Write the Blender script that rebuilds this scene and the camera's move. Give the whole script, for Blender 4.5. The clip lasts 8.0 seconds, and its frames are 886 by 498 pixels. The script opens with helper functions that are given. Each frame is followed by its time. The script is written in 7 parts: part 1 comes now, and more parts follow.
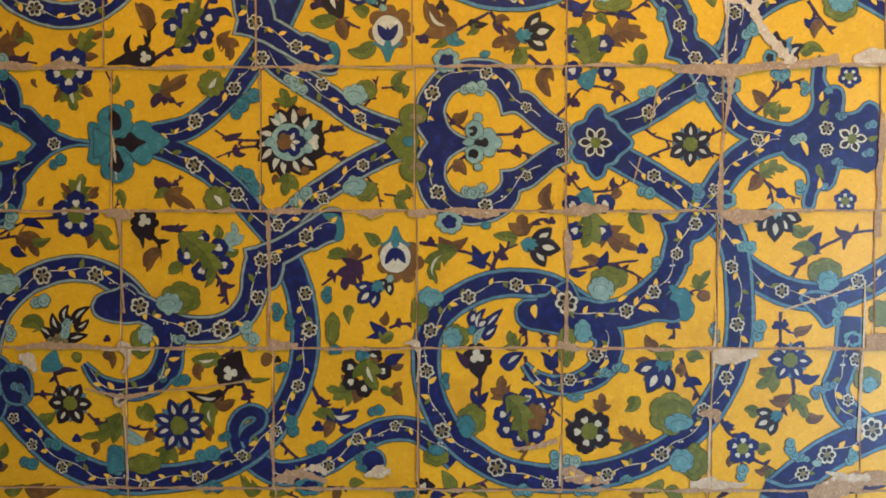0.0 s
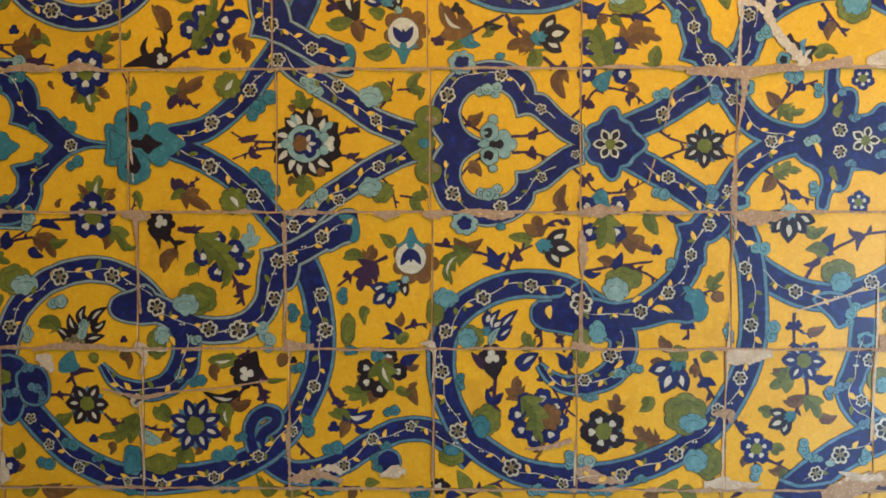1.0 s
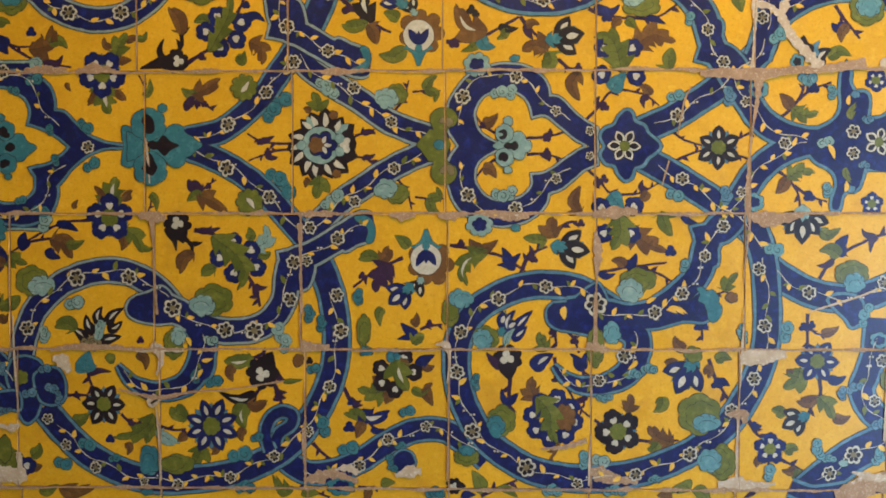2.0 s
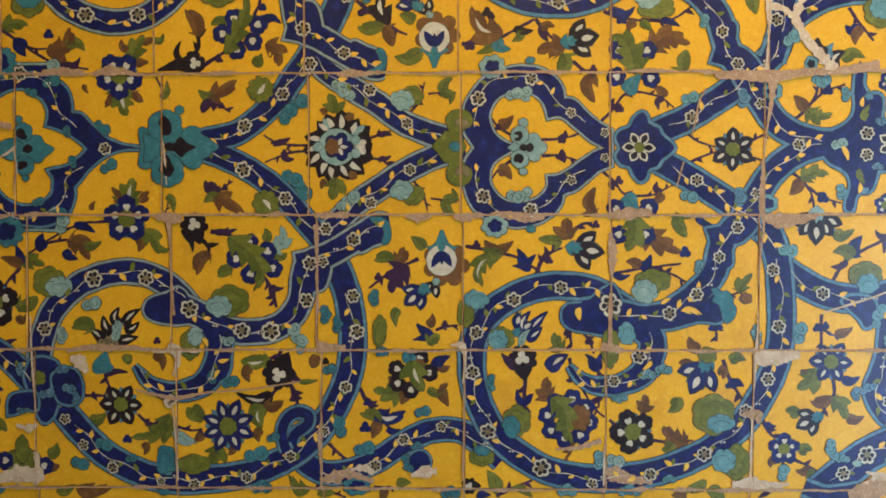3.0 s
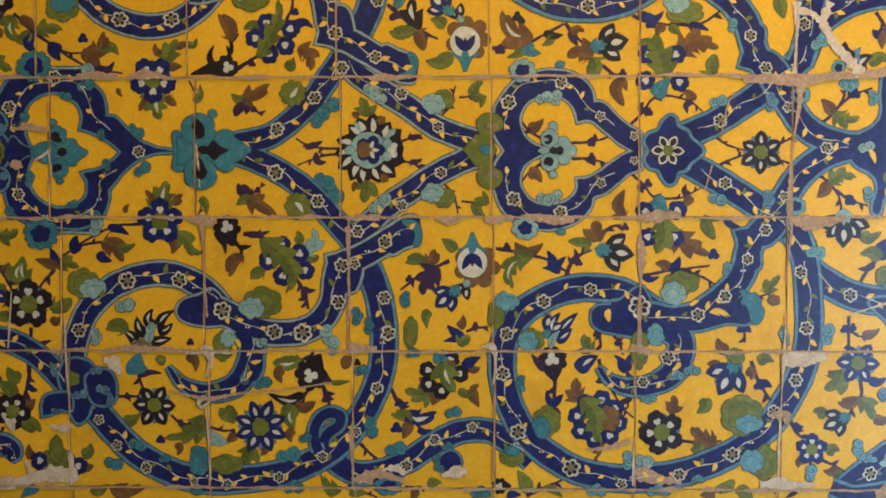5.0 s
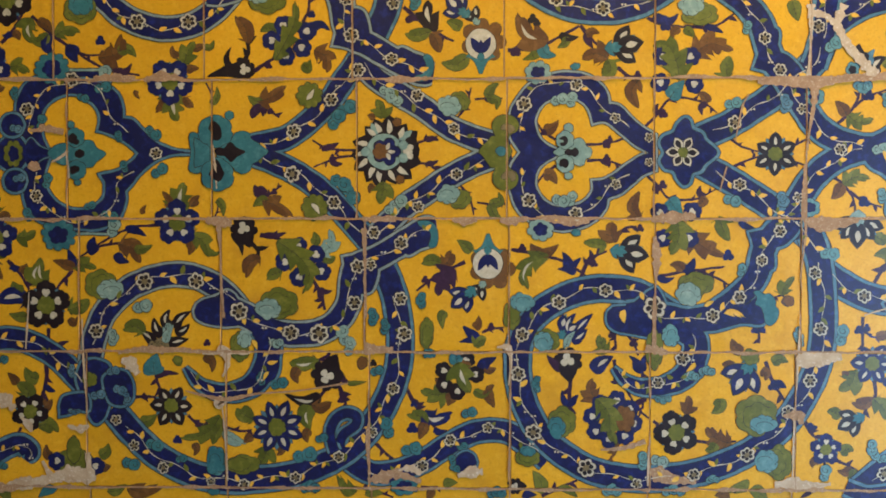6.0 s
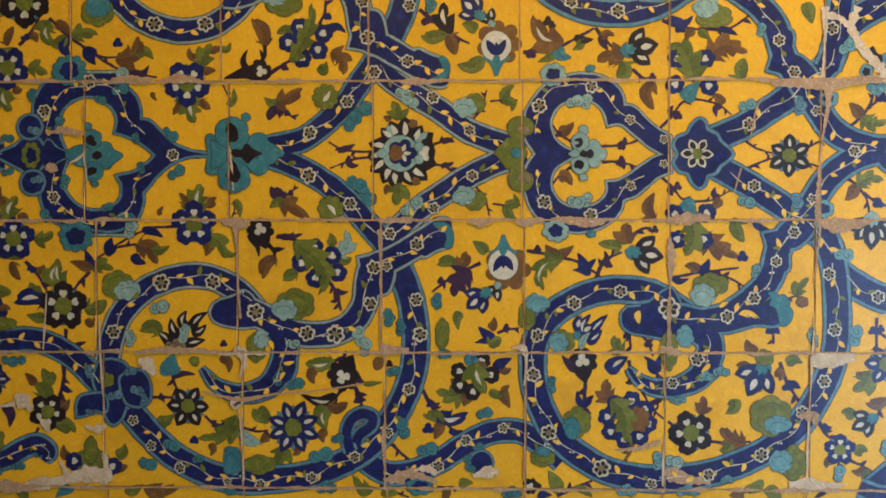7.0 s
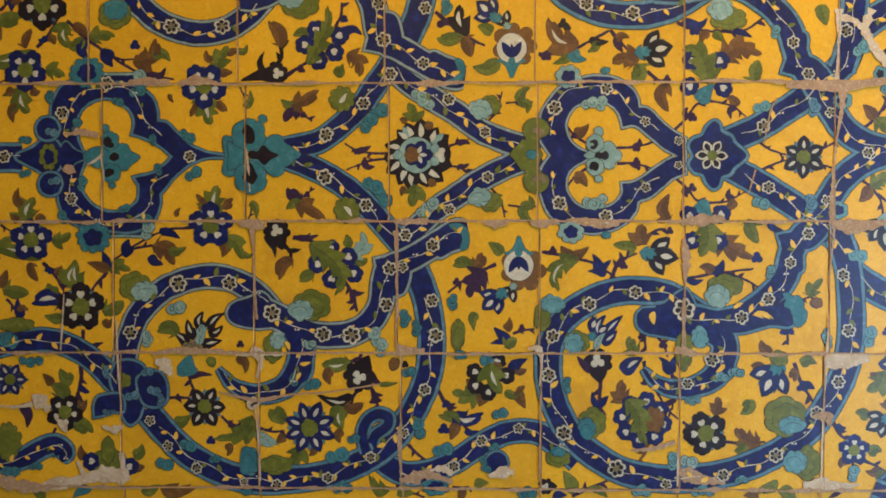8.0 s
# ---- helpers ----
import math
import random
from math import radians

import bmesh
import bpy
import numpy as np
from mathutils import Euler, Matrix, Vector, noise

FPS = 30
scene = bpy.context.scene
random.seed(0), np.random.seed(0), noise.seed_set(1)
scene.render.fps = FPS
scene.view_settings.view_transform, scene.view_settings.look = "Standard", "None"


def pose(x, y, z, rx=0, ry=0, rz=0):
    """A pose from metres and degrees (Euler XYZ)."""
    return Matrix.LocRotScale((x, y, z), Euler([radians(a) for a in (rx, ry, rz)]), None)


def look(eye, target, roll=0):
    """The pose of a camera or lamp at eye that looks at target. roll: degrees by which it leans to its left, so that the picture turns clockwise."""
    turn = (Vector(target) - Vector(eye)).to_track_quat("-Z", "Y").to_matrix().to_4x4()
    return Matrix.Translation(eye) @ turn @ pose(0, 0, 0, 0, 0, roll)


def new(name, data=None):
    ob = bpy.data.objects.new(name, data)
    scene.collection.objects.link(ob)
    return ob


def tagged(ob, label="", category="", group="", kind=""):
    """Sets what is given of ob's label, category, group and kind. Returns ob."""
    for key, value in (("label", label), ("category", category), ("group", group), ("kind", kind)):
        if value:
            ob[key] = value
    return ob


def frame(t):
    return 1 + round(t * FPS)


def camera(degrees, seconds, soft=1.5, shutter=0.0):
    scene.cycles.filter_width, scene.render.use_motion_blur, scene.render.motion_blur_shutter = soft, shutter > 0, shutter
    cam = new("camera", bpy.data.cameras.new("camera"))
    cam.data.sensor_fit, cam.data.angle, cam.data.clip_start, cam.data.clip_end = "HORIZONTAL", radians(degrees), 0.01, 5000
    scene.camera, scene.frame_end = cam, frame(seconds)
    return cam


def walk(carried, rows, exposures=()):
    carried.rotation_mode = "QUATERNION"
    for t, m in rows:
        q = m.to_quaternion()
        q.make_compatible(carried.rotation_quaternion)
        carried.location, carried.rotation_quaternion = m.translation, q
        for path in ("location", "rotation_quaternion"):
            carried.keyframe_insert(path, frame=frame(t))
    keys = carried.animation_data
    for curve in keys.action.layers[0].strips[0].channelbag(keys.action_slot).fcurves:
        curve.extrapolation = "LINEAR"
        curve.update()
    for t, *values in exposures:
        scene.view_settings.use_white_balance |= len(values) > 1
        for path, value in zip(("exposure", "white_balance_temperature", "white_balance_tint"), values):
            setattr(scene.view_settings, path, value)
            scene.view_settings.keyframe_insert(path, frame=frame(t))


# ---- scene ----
cam = camera(60.5, 8.0, soft=1.75)
PATH = [
    (0, (0.04895, -1.02779, 1.45599), (0.02021, 0.97164, 1.43682), 0.0),
    (0.5, (0.03859, -1.03044, 1.45725), (0.00999, 0.96909, 1.43718), 0.0),
    (1, (0.02820, -1.03308, 1.45842), (-0.00029, 0.96653, 1.43763), 0.0),
    (1.5, (0.01779, -1.03573, 1.45950), (-0.01064, 0.96395, 1.43816), 0.0),
    (2.25, (0.00211, -1.03971, 1.46095), (-0.02630, 0.96006, 1.43912), 0.0),
    (3, (-0.01362, -1.04368, 1.46220), (-0.04211, 0.95613, 1.44025), 0.0),
    (3.5, (-0.02414, -1.04633, 1.46293), (-0.05274, 0.95350, 1.44111), 0.0),
    (4, (-0.03469, -1.04898, 1.46356), (-0.06344, 0.95085, 1.44206), 0.0),
    (4.5, (-0.04526, -1.05163, 1.46411), (-0.07421, 0.94818, 1.44308), 0.0),
    (5.25, (-0.06118, -1.05560, 1.46476), (-0.09049, 0.94416, 1.44478), 0.0),
    (6, (-0.07715, -1.05957, 1.46521), (-0.10693, 0.94010, 1.44666), 0.0),
    (6.5, (-0.08783, -1.06222, 1.46540), (-0.11797, 0.93738, 1.44802), 0.0),
    (7, (-0.09854, -1.06487, 1.46550), (-0.12908, 0.93464, 1.44946), 0.0),
    (7.5, (-0.10927, -1.06752, 1.46551), (-0.14027, 0.93189, 1.45098), 0.0),
    (8, (-0.12004, -1.07017, 1.46543), (-0.15152, 0.92912, 1.45258), 0.0),
]
walk(cam, [(t, look(eye, target, roll)) for t, eye, target, roll in PATH])
from mathutils import geometry


# ---- world, sun and exposure ----
scene.view_settings.exposure = 0.0
world = bpy.data.worlds.new("world")
scene.world = world
world.use_nodes = True
wn = world.node_tree
sky = wn.nodes.new("ShaderNodeTexSky")
sky.sky_type, sky.sun_disc = "NISHITA", False
sky.sun_elevation, sky.sun_rotation = radians(42), radians(70)
wn.links.new(sky.outputs[0], wn.nodes["Background"].inputs[0])
wn.nodes["Background"].inputs[1].default_value = 0.10

sun_data = bpy.data.lights.new("sun", "SUN")
sun_data.energy, sun_data.angle, sun_data.color = 2.5, radians(0.5), (1.0, 0.95, 0.88)
sun = new("sun", sun_data)
sun.matrix_world = look((6, 4, 8), (0, 0, 0))

# Area lamps added at unseen openings: warm in ceiling, blue in east wall.
for place, aim, wide, high, watts, tint in (((0.45, -0.68, 3.18), (0.45, -0.68, 0), 1.1, 1.0, 62, (1.0, 0.725, 0.32)),
                                            ((1.96, -1.12, 1.10), (0.96, -1.12, 1.10), 1.3, 1.0, 91, (0.47, 0.68, 1.0))):
    pane = bpy.data.lights.new("window_light", "AREA")
    pane.shape, pane.size, pane.size_y, pane.energy, pane.color = "RECTANGLE", wide, high, watts, tint
    new("window_light", pane).matrix_world = look(place, aim)


# ---- materials ----
def base_material(name):
    mat = bpy.data.materials.new(name)
    mat.use_nodes = True
    nt = mat.node_tree
    return mat, nt, nt.nodes["Principled BSDF"]


def mixed(nt, fac, a, b):
    m = nt.nodes.new("ShaderNodeMix")
    m.data_type = "RGBA"
    for sock, val in ((m.inputs[0], fac), (m.inputs[6], a), (m.inputs[7], b)):
        if hasattr(val, "is_output"):
            nt.links.new(val, sock)
        else:
            sock.default_value = val
    return m.outputs[2]


def noise_tex(nt, scale, detail, lo, hi, rough=0.55):
    tc = nt.nodes.new("ShaderNodeNewGeometry")
    n = nt.nodes.new("ShaderNodeTexNoise")
    n.inputs["Scale"].default_value, n.inputs["Detail"].default_value = scale, detail
    n.inputs["Roughness"].default_value = rough
    nt.links.new(tc.outputs["Position"], n.inputs["Vector"])
    r = nt.nodes.new("ShaderNodeMapRange")
    r.inputs[1].default_value, r.inputs[2].default_value = lo, hi
    nt.links.new(n.outputs[0], r.inputs[0])
    return r.outputs[0]


def glaze(name, rgb, dark, light, rough=0.42, pits=True):
    """Hand-painted tile glaze: cloudy colour, brush-thin spots, specks of dirt and an uneven shine."""
    mat, nt, b = base_material(name)
    c = mixed(nt, noise_tex(nt, 14, 3, 0.35, 0.7), (*rgb, 1), (*dark, 1))
    c = mixed(nt, noise_tex(nt, 95, 4, 0.50, 0.76), c, (*light, 1))
    thin = tuple(0.86 * q for q in dark)
    c = mixed(nt, noise_tex(nt, 240, 3, 0.52, 0.80), c, (*thin, 1))
    if name == "yellow_glaze":
        c = mixed(nt, noise_tex(nt, 7, 6, 0.56, 0.95, 0.65), c, (0.42, 0.20, 0.02, 1))
    if pits:
        c = mixed(nt, noise_tex(nt, 420, 2, 0.73, 0.79), c, (0.10, 0.05, 0.02, 1))
        info = nt.nodes.new("ShaderNodeObjectInfo")
        hv = nt.nodes.new("ShaderNodeHueSaturation")
        mr = nt.nodes.new("ShaderNodeMapRange")
        mr.inputs[3].default_value, mr.inputs[4].default_value = 0.92, 1.06
        nt.links.new(info.outputs["Random"], mr.inputs[0])
        nt.links.new(mr.outputs[0], hv.inputs["Value"])
        nt.links.new(c, hv.inputs["Color"])
        c = hv.outputs[0]
    nt.links.new(c, b.inputs["Base Color"])
    rr = nt.nodes.new("ShaderNodeMapRange")
    rr.inputs[3].default_value, rr.inputs[4].default_value = rough - 0.06, rough + 0.14
    nt.links.new(noise_tex(nt, 30, 4, 0.3, 0.75), rr.inputs[0])
    nt.links.new(rr.outputs[0], b.inputs["Roughness"])
    bump = nt.nodes.new("ShaderNodeBump")
    bump.inputs["Strength"].default_value, bump.inputs["Distance"].default_value = 0.25, 0.0012
    nt.links.new(noise_tex(nt, 38, 5, 0.2, 0.8), bump.inputs["Height"])
    nt.links.new(bump.outputs[0], b.inputs["Normal"])
    return mat


def rough_mineral(name, a, b_, c_, scale):
    mat, nt, b = base_material(name)
    c = mixed(nt, noise_tex(nt, scale, 5, 0.3, 0.7), (*a, 1), (*b_, 1))
    c = mixed(nt, noise_tex(nt, scale * 6, 3, 0.55, 0.75), c, (*c_, 1))
    nt.links.new(c, b.inputs["Base Color"])
    b.inputs["Roughness"].default_value = 0.85
    bump = nt.nodes.new("ShaderNodeBump")
    bump.inputs["Strength"].default_value, bump.inputs["Distance"].default_value = 0.3, 0.0012
    nt.links.new(noise_tex(nt, scale * 4, 6, 0.2, 0.8), bump.inputs["Height"])
    nt.links.new(bump.outputs[0], b.inputs["Normal"])
    return mat


MAT = {
    "y": glaze("yellow_glaze", (0.73, 0.375, 0.013), (0.66, 0.32, 0.010), (0.77, 0.42, 0.03)),
    "n": glaze("cobalt_glaze", (0.008, 0.012, 0.078), (0.006, 0.008, 0.048), (0.014, 0.027, 0.17), pits=False),
    "t": glaze("turquoise_glaze", (0.040, 0.165, 0.175), (0.026, 0.115, 0.135), (0.085, 0.24, 0.24), pits=False),
    "e": glaze("edging_blue_glaze", (0.085, 0.19, 0.24), (0.058, 0.14, 0.19), (0.16, 0.28, 0.32), pits=False),
    "p": glaze("pale_turquoise_glaze", (0.225, 0.33, 0.27), (0.155, 0.25, 0.215), (0.33, 0.42, 0.34), pits=False),
    "l": glaze("light_turquoise_glaze", (0.11, 0.255, 0.25), (0.075, 0.185, 0.195), (0.18, 0.34, 0.32), pits=False),
    "h": glaze("grey_blue_glaze", (0.24, 0.29, 0.26), (0.18, 0.23, 0.22), (0.33, 0.37, 0.33), pits=False),
    "g": glaze("olive_green_glaze", (0.145, 0.150, 0.020), (0.095, 0.105, 0.013), (0.21, 0.205, 0.035), pits=False),
    "b": glaze("brown_glaze", (0.17, 0.075, 0.018), (0.12, 0.05, 0.013), (0.23, 0.11, 0.035), pits=False),
    "u": glaze("aubergine_glaze", (0.038, 0.014, 0.040), (0.026, 0.010, 0.028), (0.06, 0.024, 0.06), pits=False),
    "k": glaze("black_glaze", (0.014, 0.008, 0.010), (0.009, 0.005, 0.007), (0.03, 0.018, 0.018), pits=False),
    "w": glaze("white_glaze", (0.55, 0.49, 0.35), (0.42, 0.37, 0.26), (0.64, 0.59, 0.46), pits=False),
    "a": glaze("amber_glaze", (0.74, 0.43, 0.05), (0.66, 0.35, 0.03), (0.78, 0.50, 0.12), pits=False),
    "o": glaze("outline_glaze", (0.030, 0.026, 0.022), (0.02, 0.02, 0.02), (0.06, 0.05, 0.04), pits=False),
    "gg": glaze("deep_olive_glaze", (0.098, 0.112, 0.016), (0.07, 0.082, 0.011), (0.15, 0.155, 0.025), pits=False),
    "bb": glaze("deep_brown_glaze", (0.125, 0.052, 0.016), (0.09, 0.036, 0.012), (0.17, 0.08, 0.03), pits=False),
    "c": glaze("fawn_glaze", (0.20, 0.15, 0.065), (0.15, 0.11, 0.05), (0.27, 0.20, 0.10), pits=False),
}
BISQUE = rough_mineral("fired_clay_body", (0.42, 0.24, 0.13), (0.34, 0.18, 0.10), (0.5, 0.33, 0.2), 60)
MORTAR = rough_mineral("pink_lime_mortar", (0.41, 0.25, 0.135), (0.29, 0.165, 0.08), (0.56, 0.40, 0.25), 70)
PLASTER = rough_mineral("white_gypsum_filler", (0.56, 0.44, 0.29), (0.42, 0.29, 0.17), (0.66, 0.56, 0.42), 50)
ROOM_PLASTER = rough_mineral("aged_wall_plaster", (0.27, 0.21, 0.14), (0.23, 0.17, 0.11), (0.31, 0.25, 0.18), 5)
STONE = rough_mineral("worn_floor_stone", (0.13, 0.105, 0.08), (0.10, 0.08, 0.06), (0.17, 0.14, 0.11), 6)

# ---- the room ----
AXIS = 1.5945          # height of the pattern's line of symmetry
STEP = 0.00004         # build-up of one coat of glaze
# Upright joints of each course, mm along the wall.
COLS = (
    (-839, -639, -427, -219, -8, 201, 415, 626, 826),
    (-820, -620, -416, -213, -4, 200, 410, 620, 820),
    (-804, -604, -404, -202, -1, 202, 403, 613, 813),
    (-794, -594, -397, -196, 1, 195, 396, 595, 795),
    (-789, -589, -395, -193, 0, 192, 392, 591, 791),
)
ROWS_V = (294, 98, -97, -283, -474, -664)                 # joints up the wall, mm from the axis


def box_mesh(name, lo, hi, mat):
    bm = bmesh.new()
    bmesh.ops.create_cube(bm, size=1)
    for v in bm.verts:
        for k in range(3):
            v.co[k] = lo[k] if v.co[k] < 0 else hi[k]
    me = bpy.data.meshes.new(name)
    bm.to_mesh(me)
    bm.free()
    me.materials.append(mat)
    return me


def slab(name, lo, hi, mat, label, category):
    return tagged(new(name, box_mesh(name, lo, hi, mat)), label, category, "", "structure")


wall = slab("wall_north", (-3.6, 0.0014, 0), (2.0, 0.30, 3.2), MORTAR, "tiled wall of yellow and blue glazed floral tiles in pink mortar", "wall")
# Unseen enclosure, added; dark floor and distant west wall hold down bounce light.
slab("floor", (-3.6, -4.6, -0.2), (2.0, 0.0, 0.0), STONE, "worn grey-brown stone floor along the tiled wall", "floor")
slab("wall_south", (-3.9, -4.9, -0.2), (2.3, -4.6, 3.2), ROOM_PLASTER, "plain aged plaster wall facing the tiles", "wall")
slab("wall_west", (-3.9, -4.6, -0.2), (-3.6, 0.3, 3.2), ROOM_PLASTER, "plain aged plaster wall beside the tiles", "wall")


def pierced(name, label, category, *blocks):
    """A wall or ceiling of one mesh, with an opening left between its blocks."""
    bm = bmesh.new()
    for lo, hi in blocks:
        for v in bmesh.ops.create_cube(bm, size=1)["verts"]:
            for k in range(3):
                v.co[k] = lo[k] if v.co[k] < 0 else hi[k]
    me = bpy.data.meshes.new(name)
    bm.to_mesh(me)
    bm.free()
    me.materials.append(ROOM_PLASTER)
    return tagged(new(name, me), label, category, "", "structure")


# Unseen wall and ceiling; their openings are added to hold the two lamps.
pierced("wall_east", "plain aged plaster wall, unseen, with one wide opening added for a lamp", "wall",
        ((2.0, -4.6, -0.2), (2.3, -1.8, 3.2)), ((2.0, -0.45, -0.2), (2.3, 0.3, 3.2)),
        ((2.0, -1.8, -0.2), (2.3, -0.45, 0.55)), ((2.0, -1.8, 1.7), (2.3, -0.45, 3.2)))
pierced("ceiling", "plain aged plaster ceiling, unseen, with a square opening added for a lamp", "ceiling",
        ((-3.9, -4.9, 3.2), (-0.1, 0.3, 3.4)), ((1.1, -4.9, 3.2), (2.3, 0.3, 3.4)),
        ((-0.1, -4.9, 3.2), (1.1, -1.25, 3.4)), ((-0.1, -0.12, 3.2), (1.1, 0.3, 3.4)))

# ---- outlines of the painted forms, in millimetres on the wall ----
MOTIFS = []


class Motif:
    """One painted form: coats of glaze, each a list of flat facets at a height above the tile."""

    def __init__(self, name, label=""):
        self.name, self.label, self.coats = name, label, []
        MOTIFS.append(self)

    def fill(self, mat, level, outline, hole=None):
        if hole:
            loops = [list(outline), list(hole)]
            flat = loops[0] + loops[1]
            tris = tessellate([[Vector((x, y, 0)) for x, y in loop] for loop in loops])
            self.coats.append((mat, level, [[flat[i] for i in t] for t in tris]))
            return
        tris = tessellate([[Vector((x, y, 0)) for x, y in outline]])
        n = len(outline)
        whole = abs(sum(outline[i - 1][0] * outline[i][1] - outline[i][0] * outline[i - 1][1] for i in range(n)))
        done = sum(abs((outline[b][0] - outline[a][0]) * (outline[c][1] - outline[a][1]) - (outline[c][0] - outline[a][0]) * (outline[b][1] - outline[a][1])) for a, b, c in tris)
        if abs(done - whole) > 0.1 * whole:
            cu, cv = sum(p[0] for p in outline) / n, sum(p[1] for p in outline) / n
            self.coats.append((mat, level, [[outline[i - 1], outline[i], (cu, cv)] for i in range(n)]))
            return
        self.coats.append((mat, level, [[outline[i] for i in t] for t in tris]))

    def lined(self, mat, level, outline, line=1.0, ink="o"):
        self.fill(ink, level, grown(outline, line))
        self.fill(mat, level + 1, outline)

    def strip(self, mat, level, left, right):
        self.coats.append((mat, level, [[left[i], left[i + 1], right[i + 1], right[i]] for i in range(len(left) - 1)]))


def grown(pts, d):
    n = len(pts)
    area = sum(pts[i - 1][0] * pts[i][1] - pts[i][0] * pts[i - 1][1] for i in range(n))
    s = 1 if area > 0 else -1
    out = []
    for i in range(n):
        (ax, ay), (bx, by), (cx, cy) = pts[i - 1], pts[i], pts[(i + 1) % n]
        ex, ey, fx, fy = bx - ax, by - ay, cx - bx, cy - by
        le, lf = math.hypot(ex, ey) or 1, math.hypot(fx, fy) or 1
        nx, ny = ey / le + fy / lf, -ex / le - fx / lf
        k = math.hypot(nx, ny) or 1
        stretch = min(1.6, 2 / k)
        out.append((bx + s * d * stretch * nx / k, by + s * d * stretch * ny / k))
    return out


def placed(shape, u, v, size, turn):
    c, s = math.cos(radians(turn)) * size, math.sin(radians(turn)) * size
    return [(u + x * c - y * s, v + x * s + y * c) for x, y in shape]


def spline(pts, per=6, closed=False):
    n = len(pts)
    out = []
    for i in range(n if closed else n - 1):
        p = [pts[(i + k) % n] if closed else pts[min(max(i + k, 0), n - 1)] for k in (-1, 0, 1, 2)]
        for j in range(per):
            t = j / per
            w = (-t ** 3 + 2 * t ** 2 - t, 3 * t ** 3 - 5 * t ** 2 + 2, -3 * t ** 3 + 4 * t ** 2 + t, t ** 3 - t ** 2)
            out.append(tuple(sum(w[k] * p[k][a] for k in range(4)) / 2 for a in range(len(p[0]))))
    return out if closed else out + [pts[-1]]


def sides(line, grow=0.0):
    """Left and right rims of a brush line of points (u, v, half width)."""
    left, right = [], []
    n = len(line)
    for i in range(n):
        a, b = line[max(i - 1, 0)], line[min(i + 1, n - 1)]
        dx, dy = b[0] - a[0], b[1] - a[1]
        k = math.hypot(dx, dy) or 1
        h = line[i][2] + grow
        left.append((line[i][0] - dy / k * h, line[i][1] + dx / k * h))
        right.append((line[i][0] + dy / k * h, line[i][1] - dx / k * h))
    return left, right


def disc(n=18, wob=0.04):
    return [((1 + random.uniform(-wob, wob)) * math.cos(2 * math.pi * i / n), (1 + random.uniform(-wob, wob)) * math.sin(2 * math.pi * i / n)) for i in range(n)]


def lobed(n, deep=0.12, per=6, wob=0.05):
    """A scalloped round: n bulging lobes with sharp creases between them."""
    out = []
    for i in range(n):
        r = 1 + random.uniform(-wob, wob)
        for j in range(per):
            a = 2 * math.pi * (i + j / per) / n
            k = r * (1 - deep + deep * 1.6 * math.sin(math.pi * j / per) ** 0.7)
            out.append((k * math.cos(a), k * math.sin(a)))
    return out


def lens(width, n=9, belly=0.42, curl=0.0):
    """A pointed leaf from (0, 0) to (1, 0), its tip curling aside."""
    top = []
    for i in range(1, n):
        t = i / n
        w = math.sin(math.pi * t ** (math.log(0.5) / math.log(belly))) ** 0.85
        top.append((t, width / 2 * w))
    pts = [(0, 0)] + [(x, -y) for x, y in top] + [(1, 0)] + top[::-1]
    return [(x, y + curl * (x * x - x * 0.6)) for x, y in pts]


def toothed(width, teeth=3, bend=0.12):
    """An acanthus leaf with forward-pointing teeth, from (0, 0) to (1, 0), its tip curling aside."""
    def wide(x):
        return width / 2 * math.sin(math.pi * x ** 0.72) ** 0.85

    rims = []
    for s in (-1, 1):
        rim = []
        if bend * s < 0:
            rims.append([(x, s * wide(x)) for x in (0.06, 0.16, 0.28, 0.42, 0.56, 0.70, 0.84, 0.93)])
            continue
        for i in range(teeth):
            a, b = 0.08 + 0.68 * i / teeth, 0.08 + 0.68 * (i + 1) / teeth
            k = random.uniform(0.9, 1.15)
            rim += [(a, 0.55 * wide(a)), (a + 0.5 * (b - a), 0.98 * k * wide(a + 0.5 * (b - a))), (b + 0.07, 1.24 * k * wide(b)), (b - 0.01, 0.60 * wide(b))]
        rim += [(0.86, 0.62 * wide(0.86))]
        rims.append([(x, s * y) for x, y in rim])
    pts = [(0, 0)] + rims[0] + [(1, 0)] + rims[1][::-1]
    return [(x, y + bend * width * (1.9 * x * x - 1.1 * x)) for x, y in pts]


HEART = [(0.0, 0.0), (0.25, 0.28), (0.6, 0.48), (0.88, 0.42), (1.0, 0.2), (0.86, 0.0), (1.0, -0.2), (0.88, -0.42), (0.6, -0.48), (0.25, -0.28)]


# ---- brushwork ----
def band(coat, half, rim, *pts, vine=True, edge="e"):
    """A cobalt ribbon with paler blue edging, an inked rim and a creeping white vine."""
    line = spline([(p[0], p[1], (p[2] if len(p) > 2 else half)) for p in pts], 7)
    lv = 7 + coat * 3
    m = Motif("band_edging", "pale blue edging of a cobalt ribbon")
    m.strip("o", lv, *sides(line, rim + 1.15))
    m.strip(edge, lv + 1, *sides(line, rim))
    m = Motif("band", "cobalt blue painted ribbon")
    m.strip("o", lv + 1.5, *sides(line, 0.5))
    m.strip("n", lv + 2, *sides(line, -0.35))
    if vine:
        creeper(line, half)


